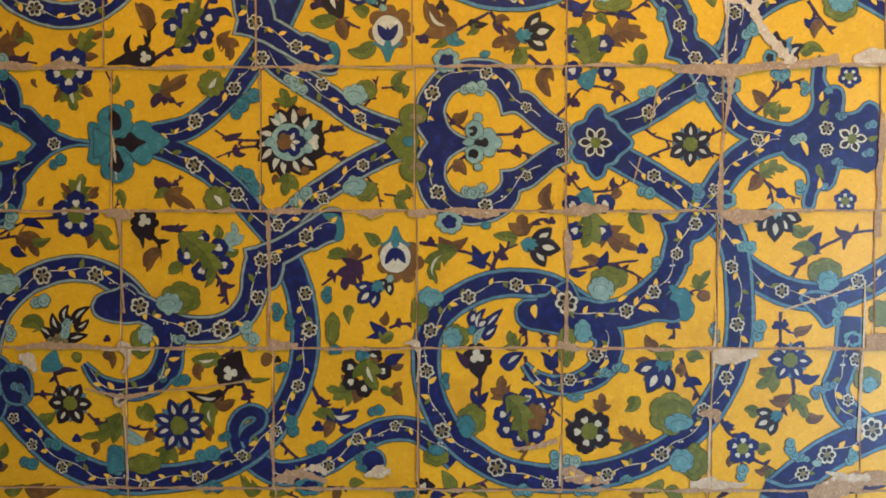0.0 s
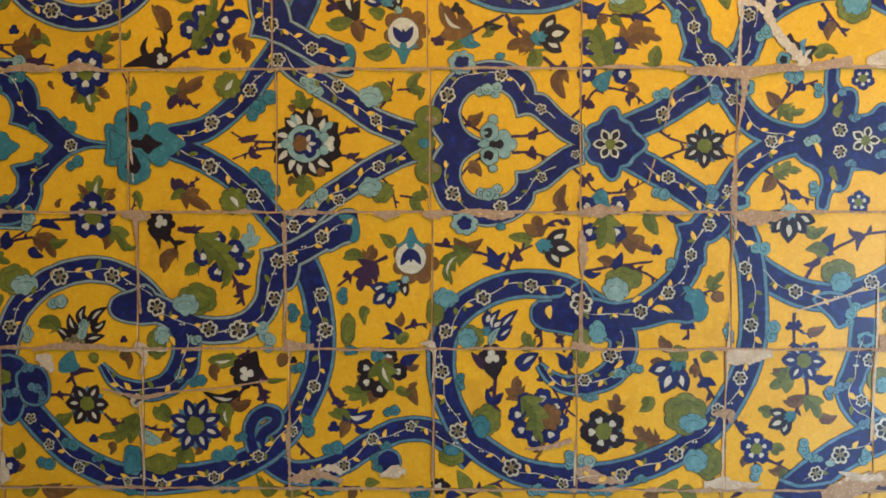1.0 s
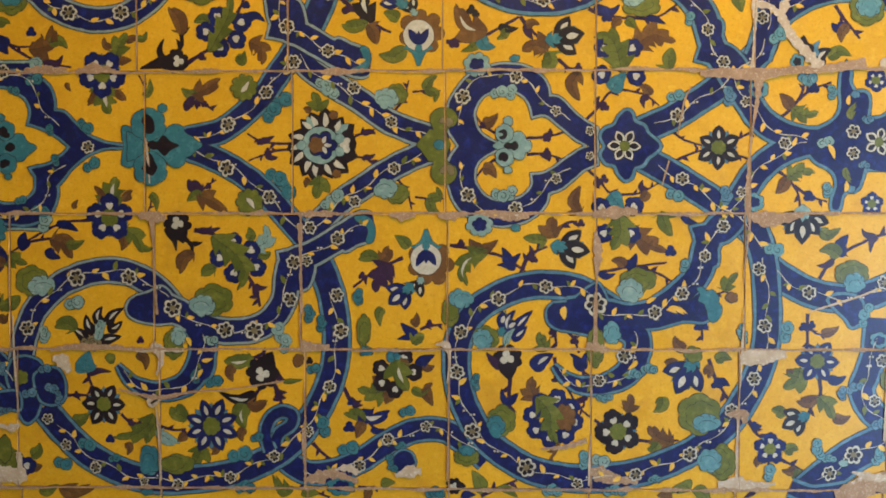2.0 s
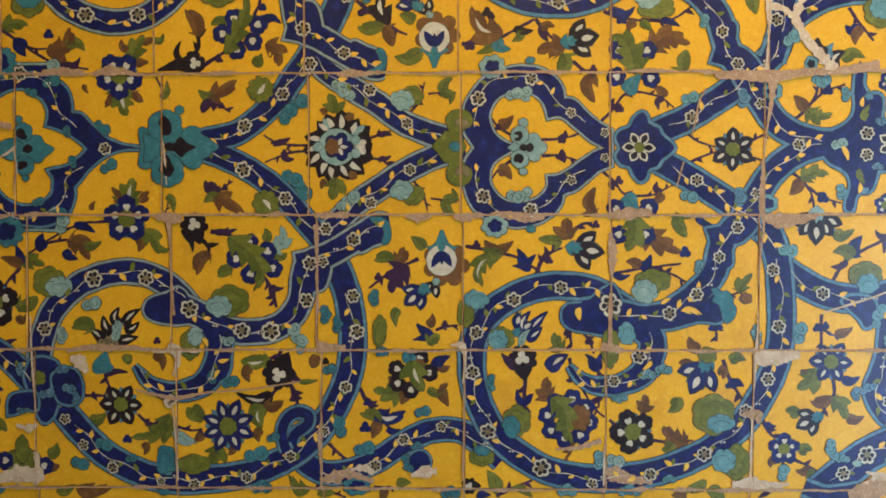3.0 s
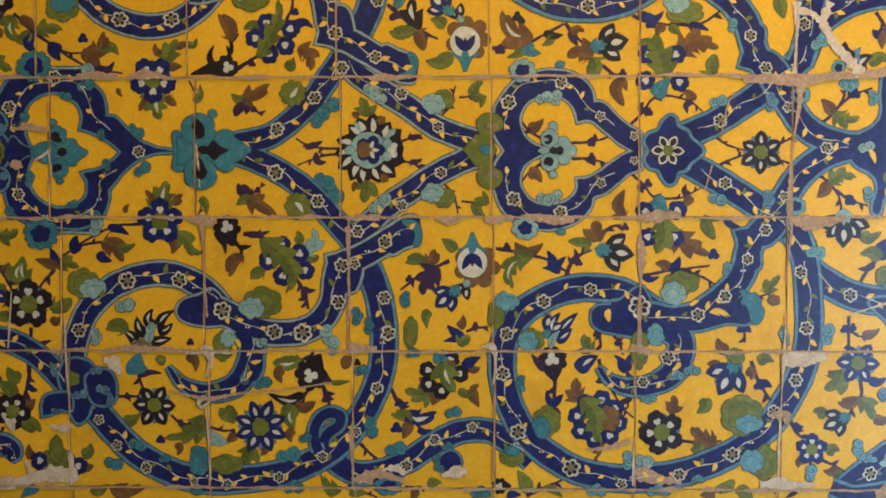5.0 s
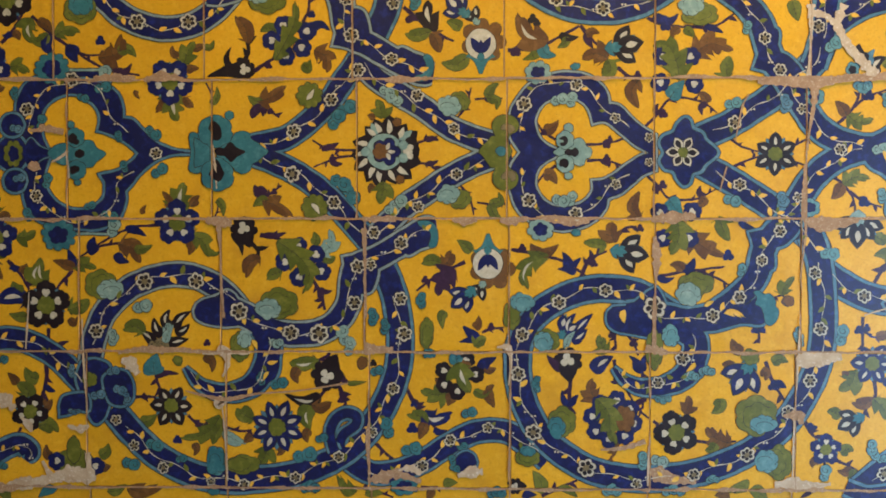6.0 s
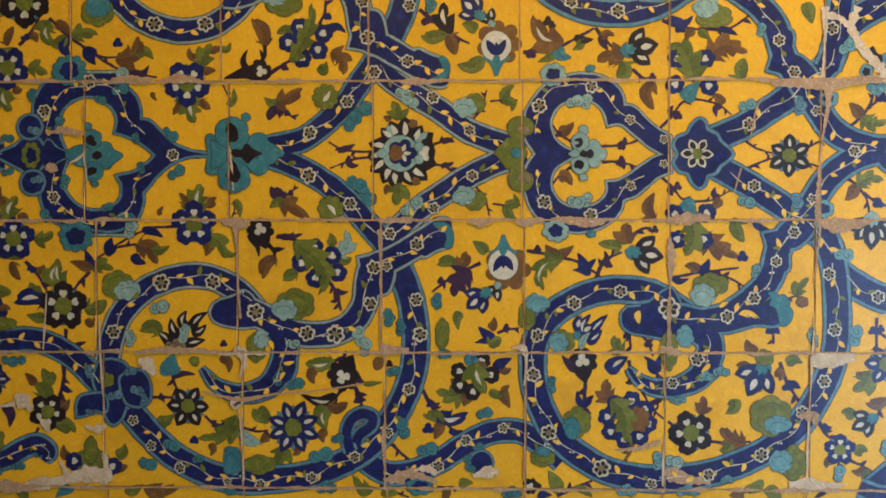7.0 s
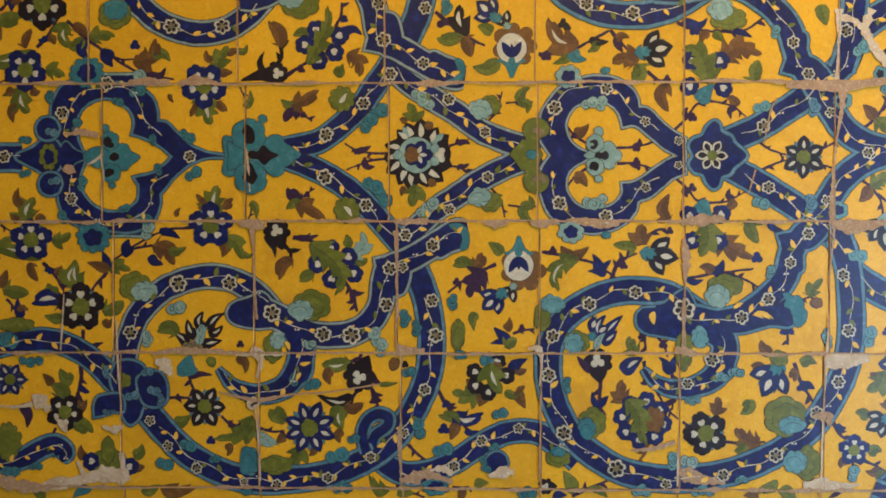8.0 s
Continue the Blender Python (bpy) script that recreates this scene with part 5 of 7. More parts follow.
frond("b", 20.2, (-347.6, -150.9), (-363.4, -159.5), (-368.9, -179.1), teeth=1)
frond("u", 18.6, (-336.3, -68.7), (-348.9, -60.8), (-356.7, -49.1), teeth=1)
frond("u", 18.6, (-341.9, 62.9), (-353.7, 54.9), (-360.4, 42.9), teeth=1)
frond("g", 14.0, (-337.9, -71), (-348.9, -72.6), (-358.4, -80.4))
frond("g", 14.0, (-343.8, 65.2), (-355.1, 66.9), (-365.6, 74.9))
frond("b", 24.8, (-345.8, -72.6), (-326.9, -78.8), (-302.6, -93.7), teeth=2)
frond("b", 24.8, (-352, 66.9), (-333.7, 73.1), (-311.5, 88), teeth=2)
stem(3.5, (-348.1, -71), (-331.6, -60.1), (-318.2, -50.7))
stem(3.5, (-354.1, 65.3), (-335.9, 54), (-321.1, 44.2))
bud(-329.2, -59.3, 4.7, "u")
bud(-333.4, 53.1, 4.7, "u")
stem(5.4, (-349.1, -119.5), (-327.1, -123.5), (-309.8, -129.7))
frond("u", 7.8, (-344.4, -120.3), (-327.1, -120.3), (-312.1, -116.4))
frond("g", 32.6, (-325.5, -127.4), (-297.3, -147.7), (-278.5, -174.4), (-289.5, -201.8), teeth=4, level=9)
frond("p", 21.7, (-267.4, -144.6), (-248.5, -133.6), (-251.6, -111.7), teeth=3)
frond("g", 12.4, (-273.7, -133.6), (-270.5, -124.3), (-273.6, -115.6))
frond("g", 14.0, (-264.3, -144.6), (-253.3, -154), (-243.9, -149.3), teeth=1)
frond("g", 18.6, (-317.8, -171.3), (-328.8, -174.4), (-339.8, -182.2), teeth=1)
stem(5.0, (-280, -175.9), (-265.9, -197.1), (-258.2, -224.5))
frond("u", 7.8, (-266.7, -194.7), (-258.1, -199.4), (-247.9, -197.1))
frond("u", 7.8, (-265.9, -196.3), (-264.4, -208.8), (-273.1, -212))
frond("g", 14.0, (-52.9, -143), (-62.3, -133.6), (-73.2, -126.6))
frond("b", 23.2, (-96.6, -164.9), (-85.7, -155.5), (-81.8, -140.7), teeth=2)
frond("g", 18.6, (-95.1, -158.6), (-109.1, -155.5), (-123.2, -159.4), teeth=1)
frond("u", 34.1, (-74.8, -168), (-92, -182.1), (-100.6, -204.7), teeth=3)
stem(4.7, (-62.3, -157.1), (-88, -168.8), (-107.6, -180.5), (-130.3, -197.7))
bud(-117.8, -182.1, 5.4, "u")
frond("g", 12.4, (-89.6, -225.9), (-95.1, -235.2), (-92.8, -250.9))
stem(3.1, (-71.6, -47.8), (-56, -67.3), (-49.8, -91.5))
stem(3.1, (-74.2, 42.8), (-59.1, 61.9), (-53.8, 85.6))
stem(2.7, (-45.1, -74.4), (-25.6, -76.7), (-6.1, -76.7))
stem(2.7, (-48.5, 68.8), (-29.3, 70.8), (-10, 70.7))
frond("g", 12.4, (-27.9, -76.7), (-13.9, -72.8), (-14.7, -60.4))
frond("g", 12.4, (-31.6, 70.8), (-17.7, 66.8), (-18.3, 54.5))
frond("g", 12.4, (-27.9, -76.7), (-21.7, -90), (-10.8, -97.8))
frond("g", 12.4, (-31.6, 70.8), (-25.8, 83.9), (-15.2, 91.4))
frond("b", 21.7, (181.2, -97.9), (169.5, -80.8), (179.6, -59), teeth=1)
frond("b", 21.7, (180, 97.6), (168.5, 79.3), (179.2, 56.7), teeth=1)
stem(3.9, (185.7, -32.6), (205.1, -51.3), (217.5, -66.8), (234.6, -71.5))
stem(3.9, (185.7, 29), (205.4, 49.4), (218.1, 66.1), (236.1, 70.9))
bud(212.1, -50.5, 6.2, "u")
bud(212.7, 48.6, 6.2, "u")
stem(3.1, (234.6, -71.5), (261.6, -68.4), (285.6, -56))
stem(3.1, (236.1, 70.9), (264.3, 65.7), (287.1, 49.5))
frond("t", 21.7, (220.6, -69.9), (228.4, -80.8), (239.3, -94.8))
frond("t", 21.7, (221.4, 69.5), (229.6, 81), (241.3, 95.4))
frond("b", 12.4, (271.7, -66.9), (265.5, -75.4), (256.3, -79.3))
frond("b", 12.4, (274.5, 63.1), (268.7, 73), (259.2, 78))
frond("u", 8.5, (270.1, -66.9), (262.4, -60.6), (264.7, -51.3))
frond("u", 8.5, (272.8, 63.3), (264.6, 57.1), (266.2, 46.5))
frond("u", 7.8, (203.5, -49.7), (202, -57.5), (205.9, -63.7))
frond("u", 7.8, (203.8, 47.7), (202.1, 56), (206.1, 62.7))
stem(4.3, (1.7, -139.9), (25.1, -143.8), (48.4, -148.4), (68.7, -153.9), (88.9, -164.8), (107.6, -177.3))
bud(17.3, -137.5, 5.4, "u")
frond("b", 12.4, (43.8, -146.9), (56.2, -142.2), (67.9, -132.8))
frond("b", 14.0, (46.9, -148.4), (36, -141.4), (28.2, -131.3))
frond("g", 23.2, (54.7, -148.4), (28.2, -158.6), (18.9, -177.3), (25.9, -195.3), teeth=3, mid="w")
frond("n", 12.4, (81.2, -166.4), (79.6, -154.7), (73.3, -143))
frond("n", 10.1, (79.6, -161.7), (89.7, -160.1), (99, -150.8))
frond("n", 8.5, (92, -171.8), (79.6, -167.9), (67.1, -167.1))
stem(5.0, (99.1, -178), (106, -161.7), (118.4, -149.2), (134.7, -141.4))
frond("u", 7.8, (106.8, -160.1), (113.8, -150.8), (110.7, -140.6))
bud(116.9, -159.3, 5.4, "u")
frond("g", 18.6, (135.5, -134.4), (120, -132.1), (102.1, -129.7), teeth=1)
frond("b", 29.4, (146.4, -130.5), (140.1, -116.5), (142.4, -100.9), teeth=2)
stem(4.3, (147.9, -122.7), (160.3, -111.1), (175.8, -108))
bud(181.2, -110.3, 5.4, "u")
frond("g", 34.1, (231.6, -97.9), (234.7, -124.3), (222.4, -146.8), teeth=3, level=9)
frond("b", 31.0, (245.5, -116.5), (267.3, -135.2), (298.2, -148.4), teeth=3)
bud(302.9, -148.4, 7.8, "n")
frond("g", 24.8, (290.3, -93.2), (295, -110.3), (304.4, -127.4), teeth=1)
frond("n", 9.3, (318.2, -97.9), (325.9, -107.2), (340.6, -111.1))
stem(3.9, (205.4, -178), (234.9, -171.7), (259.6, -168.6), (298.3, -163.1))
frond("n", 8.5, (204.7, -177.2), (215.5, -182.6), (227.9, -178.7))
frond("n", 15.5, (241.1, -169.4), (250.3, -164.7), (256.5, -151.5))
frond("b", 14.0, (241.1, -168.6), (233.3, -161.6), (222.4, -160.1))
stem(3.9, (260.4, -170.2), (284.4, -177.9), (305.4, -190.3))
frond("g", 20.2, (377.3, -204.3), (380.3, -191.8), (394.1, -177.1), teeth=2)
frond("b", 12.4, (378.8, -206.6), (385.8, -212.8), (391.2, -211.2))
stem(3.1, (360.3, -208.2), (378.8, -202.7))
stem(4.3, (436.6, -33.7), (458.2, -46.9), (473.7, -67.8), (478.4, -91.8))
stem(4.3, (441.6, 28), (463.4, 43.3), (479.1, 65.7), (483.6, 90.2))
stem(3.9, (469.8, -59.3), (487.5, -72.5), (513.7, -81))
stem(3.9, (475.1, 56.8), (492.9, 71.3), (519.3, 80.8))
frond("g", 21.7, (460.5, -50), (475.8, -39.2), (497.3, -41.5), teeth=3)
frond("g", 21.7, (465.8, 46.6), (480.7, 36.8), (501.9, 40.1), teeth=3)
frond("b", 15.5, (459.7, -48.5), (453.6, -60.8), (444.4, -70.1))
frond("b", 15.5, (464.9, 45), (458.8, 56.8), (449.4, 65.4))
bud(489.8, -74, 7.8, "n")
bud(495.3, 72.9, 7.8, "n")
frond("g", 15.5, (504.7, -119.7), (516.3, -125.9), (532.3, -116.6))
stem(4.7, (503.8, -185.5), (521.8, -158.9), (554.9, -139.9), (585, -127), (613.6, -123.3))
frond("n", 17.1, (530.9, -156.6), (532.3, -139.9), (542, -125.5))
frond("g", 18.6, (530.9, -155.1), (520.3, -146), (502.9, -148.3))
frond("u", 7.8, (523.3, -161.2), (512.8, -167.3), (500, -168.1))
frond("u", 7.8, (580.5, -128.6), (566.9, -126.3), (560.8, -117.9))
frond("u", 7.8, (582, -127.8), (574.5, -135.4), (572.3, -149.8))
frond("g", 35.6, (-726.3, -98.3), (-729.5, -80.6), (-716.4, -63), teeth=3, mid="w")
frond("g", 35.6, (-733.8, 92.6), (-737, 74.9), (-723.9, 57.3), teeth=3, mid="w")
frond("b", 12.4, (-734.3, -74.2), (-742.4, -64.5), (-739.9, -48.5))
frond("b", 12.4, (-741.7, 68.5), (-749.8, 58.8), (-747.3, 42.8))
frond("b", 10.8, (-714.9, -95.1), (-706.8, -91.9), (-700.4, -93.5))
frond("b", 10.8, (-722.5, 89.4), (-714.4, 86.2), (-708, 87.8))
frond("b", 10.8, (-739.2, -96.7), (-745.7, -91.8), (-752.2, -87))
frond("b", 10.8, (-746.7, 91), (-753.1, 86.1), (-759.6, 81.3))
frond("g", 27.9, (-775.1, -133.6), (-742.6, -138.4), (-707, -151.3), teeth=1, mid="w")
frond("g", 27.9, (-782.6, 127.9), (-750.2, 132.7), (-714.7, 145.6), teeth=1, mid="w")
frond("g", 21.7, (-694, -122.4), (-679.4, -122.4), (-665.6, -113.5), teeth=2)
frond("g", 21.7, (-701.7, 116.7), (-687.2, 116.7), (-673.5, 107.7), teeth=2)
frond("b", 15.5, (-723.2, -154.5), (-721.7, -167.3), (-712.8, -181.8), teeth=1)
frond("b", 15.5, (-730.9, 148.8), (-729.4, 161.6), (-720.6, 176.1), teeth=1)
stem(5.0, (-705.4, -155.3), (-689.3, -172.1), (-674.8, -196.2))
stem(5.0, (-713.1, 149.6), (-697.1, 166.5), (-682.7, 190.6))
frond("n", 8.5, (-690.9, -169.7), (-697.4, -165.7), (-703.8, -167.3))
frond("n", 8.5, (-698.7, 164.1), (-705.2, 160), (-711.6, 161.6))
frond("b", 10.1, (-687.7, -172.1), (-681.2, -165.7), (-678.7, -159.3))
frond("b", 10.1, (-695.5, 166.5), (-689.1, 160.1), (-686.6, 153.6))
stem(3.1, (-766.8, -101.5), (-758.7, -106.3), (-749, -111.1), mat="u")
stem(3.1, (-774.2, 95.8), (-766.1, 100.6), (-756.5, 105.4), mat="u")
frond("g", 26.4, (-660.2, -189.8), (-668.3, -173.7), (-656.9, -154.5), teeth=2, mid="w")
frond("g", 26.4, (-668.2, 184.2), (-676.2, 168.1), (-664.9, 148.8), teeth=2, mid="w")
frond("n", 27.9, (-674.9, -212.3), (-697.5, -205.9), (-721.8, -213.9), teeth=1, mid="w")
frond("n", 27.9, (-682.9, 206.7), (-705.4, 200.3), (-729.6, 208.2), teeth=1, mid="w")
frond("g", 17.1, (-684.5, -201), (-694.2, -194.6), (-699, -185))
frond("g", 17.1, (-692.4, 195.4), (-702.1, 189), (-706.8, 179.4))
frond("g", 14.0, (-676.5, -233.2), (-689.5, -234.8), (-704.1, -230))
frond("g", 14.0, (-684.6, 227.6), (-697.5, 229.2), (-712, 224.3))
frond("g", 24.8, (-763.9, -194.7), (-744.5, -196.3), (-725, -198.7), teeth=1)
frond("g", 24.8, (-771.5, 189), (-752.2, 190.6), (-732.7, 193), teeth=1)
frond("b", 15.5, (-770.4, -187.5), (-762.2, -180.2), (-757.3, -165.7))
frond("b", 15.5, (-778, 181.8), (-769.8, 174.5), (-764.9, 160))
frond("n", 13.2, (-734.9, -233.3), (-740.5, -222), (-741.3, -205.9))
frond("n", 13.2, (-742.7, 227.6), (-748.2, 216.3), (-749, 200.2))
stem(3.9, (-757.5, -207.5), (-746.2, -220.4), (-736.5, -241.3))
stem(3.9, (-765.1, 201.8), (-753.9, 214.7), (-744.3, 235.6))
frond("b", 8.5, (-741.3, -223.6), (-734.8, -219.6), (-726.7, -222.8))
frond("b", 8.5, (-749, 217.9), (-742.5, 213.9), (-734.5, 217.1))

# sprigs on the axis
stem(3.5, (-209.1, -1.7), (-236.5, -0.8), (-256.1, 2.3), (-275.7, 13.3))
stem(3.5, (-209.1, -8.7), (-236.5, -11), (-249.9, -15.6), (-273.4, -24.2))
frond("u", 7.8, (-257.7, 2.3), (-248.3, 3.9), (-238.1, 9.3))
frond("u", 7.8, (-249.9, -14.9), (-242, -20.3), (-233.4, -19.6))
bud(-257.7, 1.6, 4.7, "u")
bud(-247.5, -11.7, 4.7, "u")
stem(3.5, (-127.8, 9.1), (-115.3, 13), (-100.5, 18.4))
stem(3.5, (-127.8, -19.7), (-113.7, -21.3), (-100.5, -30.7))
frond("u", 7.0, (-116.8, 12.2), (-107.5, 15.3), (-98.9, 12.9))
frond("u", 7.0, (-116.9, -19.7), (-107.5, -20.5), (-99.7, -15.9))
frond("g", 27.9, (-176.3, -44.6), (-176.3, -59.4), (-182.6, -75.8), teeth=2)
frond("g", 27.9, (-179.3, 41.2), (-179.3, 53.6), (-184.8, 69.2), teeth=2)
frond("b", 9.3, (-188.8, -49.3), (-193.5, -54), (-195.9, -61.8))
frond("b", 7.8, (-188.7, 42), (-193.4, 45.9), (-198.1, 47.4))
stem(3.5, (305.4, 13.7), (320.9, 2.8), (344, -4.2))
stem(3.5, (305.5, -27.4), (324, -18.1), (344, -11.1))
stem(3.5, (387.1, 1.9), (399.4, 7.3), (412.5, 13.5))
stem(3.5, (387.2, -16.6), (408.8, -23.6))
stem(3.5, (106.5, 6.3), (130.6, 7.1), (158.5, 14), (176.3, 20.2))
frond("u", 7.8, (129, 7.1), (138.3, 10.9), (139.1, 19.5))
bud(134.5, 5.5, 5.4, "u")
stem(3.5, (106.6, -16.2), (133.7, -16.2), (155.5, -23.3))
bud(134.5, -13.1, 5.4, "u")
frond("u", 7.0, (129.1, -16.2), (136.8, -20.9), (137.6, -25.6))
stem(3.5, (63.8, 12.6), (46.7, 24.3), (37.4, 37.5))
frond("b", 15.5, (46.7, 26.6), (57.6, 28.2), (67.7, 39.8))
bud(46.7, 22.8, 4.7, "u")
stem(3.5, (63.9, -23.1), (46.8, -35.5), (37.5, -48))
frond("b", 15.5, (46.8, -35.5), (57.7, -37.1), (65.5, -48.8))

# leaves and stems in the great scrolls
stem(5.0, (-647.7, -250.2), (-647.8, -267.6), (-639.2, -288.1))
frond("u", 7.8, (-639.9, -283.3), (-632.7, -273.9), (-619.2, -269.1))
frond("k", 13.2, (-477.3, -251.5), (-483.6, -237.4), (-476.4, -224), mid="w")
frond("k", 13.2, (-471, -249.9), (-463, -237.3), (-446.4, -225.5), mid="w")
frond("k", 13.2, (-488.4, -262.6), (-496.3, -250), (-499.4, -235.8), mid="w")
frond("k", 13.2, (-498, -272), (-507.4, -261), (-519.2, -252.4), mid="w")
frond("k", 13.2, (-480.6, -272), (-466.3, -268.8), (-449.7, -264.9), mid="w")
frond("k", 13.2, (-469.4, -256.2), (-458.4, -253.1), (-448.1, -244.4), mid="w")
frond("p", 10.8, (-483.7, -270.4), (-478.9, -257.8), (-471, -245.2), level=7)
frond("c", 15.5, (-497.2, -276.7), (-486.9, -272), (-477.4, -276.7))
frond("g", 23.2, (-512.2, -257.9), (-524.8, -248.5), (-543, -252.4), teeth=1)
frond("t", 27.9, (-498.2, -316.1), (-499.7, -302.7), (-494.1, -286.2))
stem(4.3, (-496.6, -311.4), (-494.3, -326.4), (-488.8, -339.8))
frond("u", 7.0, (-495, -319.3), (-480.8, -312.9), (-464.2, -314.5))
frond("b", 13.2, (-428.5, -289.2), (-417.5, -297), (-416.7, -312))
bud(-423.7, -271.1, 5.4, "u")
stem(4.3, (-526, -347.7), (-509.4, -346.1), (-492, -348.4))
bud(-512.6, -346.1, 4.7, "u")
stem(4.3, (-451, -372.8), (-438.3, -383.7), (-421.8, -386.8))
bud(-436.8, -385.3, 4.7, "u")
frond("g", 15.5, (-519.1, -382.4), (-506.4, -380.8), (-494.5, -372.1))
frond("g", 9.3, (-469.6, -294), (-463.3, -298.7), (-458.5, -292.4))
frond("g", 24.8, (-405.1, -372.6), (-416.2, -390), (-436.8, -402.7), (-462.2, -405.1), teeth=3)
frond("g", 15.5, (-405.2, -386.8), (-413.1, -401), (-416.3, -414.4))
frond("p", 18.6, (-402, -394.7), (-389.4, -405.6), (-369.7, -413.5), teeth=1)
bud(-466.1, -407.5, 6.2, "n")
frond("b", 10.1, (-443.2, -412.2), (-439.3, -420.8), (-443.3, -429.5))
stem(3.9, (-400.4, -389.1), (-378.3, -394.6), (-361, -392.9))
frond("g", 27.9, (-338.9, -414.9), (-342.1, -429.1), (-351.6, -444.9), teeth=2)
frond("g", 24.8, (-357.8, -380.3), (-373.5, -370.9), (-383, -363.1), teeth=1)
frond("b", 11.6, (-361, -400.8), (-367.3, -405.6), (-373.7, -411.9))
frond("b", 10.8, (-321.6, -416.4), (-320, -422.7), (-326.4, -429))
frond("g", 27.9, (-266.9, -293.6), (-286.6, -301.5), (-308.7, -298.4), teeth=1, mid="w")
frond("b", 13.2, (-294.5, -306.2), (-300.8, -315.6), (-296.1, -327.4))
stem(4.7, (-272.5, -298.3), (-260.7, -292), (-251.2, -288.8))
dark_bloom(-255.2, -315.5, 20.9, 65)
stem(5.4, (-240.3, -328.1), (-232.5, -345.3), (-227.8, -362.6))
frond("u", 7.8, (-236.4, -337.5), (-230.1, -348.4), (-222.3, -350))
bud(-236.4, -350.8, 4.7, "u")
frond("u", 10.8, (-244.2, -306.1), (-234.8, -320.2), (-225.3, -324.9))
frond("k", 17.1, (-264.7, -343.8), (-285.2, -353.3), (-315.1, -343.2), mid="w")
stem(4.7, (-266.3, -347), (-256.8, -336), (-249.7, -326.5))
frond("b", 18.6, (-277.3, -356.5), (-264.7, -361.1), (-248.2, -354), teeth=1)
frond("g", 23.2, (-282, -358), (-285.2, -375.4), (-279, -392.6), mid="w")
frond("b", 11.6, (-280.5, -391.1), (-285.3, -400.5), (-283, -410.8))
stem(3.9, (-304.1, -377), (-288.4, -369.1), (-272.6, -353.3))
frond("b", 10.1, (-203.3, -307.5), (-207.2, -299.7), (-201.7, -291.1))
bud(-190.8, -298.9, 5.4, "k")
frond("g", 6.2, (-226.9, -327.2), (-214.4, -327.2), (-200.2, -324.8))
stem(5.0, (-143.7, -335.6), (-131.2, -357.6), (-117.1, -374.8), (-98.3, -393.6))
frond("u", 7.8, (-135.9, -349.7), (-128.1, -356), (-118.7, -353.6))
bud(-133.6, -356, 4.7, "n")
frond("n", 24.8, (-123.4, -367), (-104.6, -377.9), (-79.5, -367.6), teeth=2, mid="w")
frond("g", 18.6, (-114, -382.6), (-125, -373.2), (-143.8, -371), teeth=1)
bud(-135.9, -389.8, 7.8, "n")
frond("b", 14.7, (-117.1, -382.6), (-121.8, -393.6), (-126.5, -404.7))
frond("n", 8.5, (-106.2, -392), (-96.8, -395.1), (-87.3, -392))
stem(4.7, (-186.2, -411.2), (-175.2, -423.7), (-161.9, -433.1))
frond("g", 34.1, (-70.1, -296.3), (-67, -316.6), (-54.5, -340.1), teeth=2, mid="w", level=9)
frond("t", 18.6, (-72.4, -299.4), (-74.8, -290), (-70.1, -280.6), level=8)
frond("g", 27.9, (-84.2, -338.6), (-103, -343.4), (-124.1, -336.4), teeth=3)
frond("b", 15.5, (-79.5, -340.2), (-82.6, -349.6), (-85.8, -358.2))
frond("b", 11.6, (-90.5, -330.8), (-98.3, -324.5), (-104.5, -319.8))
frond("n", 15.5, (-42, -307.2), (-32.6, -297.7), (-18.5, -290.7))
frond("b", 10.1, (-35.7, -305.6), (-26.3, -308.7), (-18.5, -304.7))
frond("b", 14.0, (-31, -335.3), (-27.9, -347.8), (-20.8, -361.1))
frond("g", 10.8, (-49.8, -336.9), (-37.3, -342.4), (-24.8, -336.9))
frond("b", 7.8, (-32.6, -336.9), (-26.3, -332.2), (-21.6, -329))
frond("n", 13.2, (-43.5, -264.9), (-54.5, -257.1), (-65.4, -246.2))
frond("b", 11.6, (-49.8, -249.3), (-43.5, -243), (-42, -232))
frond("n", 7.8, (-43.5, -264.9), (-57.6, -266.5), (-70.1, -268.9))
stem(3.9, (-38.8, -255.5), (-24.8, -250.8), (-7.6, -248.4))
bud(-25.6, -248.4, 5.4, "u")
frond("g", 18.6, (-49.8, -275.9), (-40.4, -266.5), (-32.6, -264.9), teeth=1)
frond("n", 14.0, (84.4, -264.7), (79.7, -244.4), (92.1, -228.7), mid="w")
frond("n", 14.0, (89.1, -260), (99.9, -244.3), (115.5, -229.5), mid="w")
frond("n", 14.0, (86, -267.8), (96.8, -261.5), (107.7, -250.6), mid="w")
stem(3.5, (75.9, -283.4), (76.6, -258.4), (78.1, -228.8), mat="t")
frond("p", 9.3, (78.2, -275.6), (82.1, -263.1), (90.6, -253.7), level=8)
frond("g", 21.7, (137.3, -283.3), (128, -273.9), (124.1, -258.3), teeth=2)
stem(4.3, (147.4, -248.9), (146.6, -266.1), (147.4, -278.6))
bud(142, -258.3, 5.4, "u")
stem(4.3, (160.6, -253.6), (172.3, -270), (178.5, -287.9))
bud(172.3, -270, 6.2, "u")
dark_bloom(80.5, -295.9, 19.4, -83)
stem(5.4, (84.5, -316.2), (83.7, -341.3), (81.4, -371))
frond("n", 8.5, (82.2, -358.5), (75.2, -349.1), (72.8, -335.8))
frond("n", 8.5, (83.7, -358.5), (89.2, -349.1), (95.4, -342))
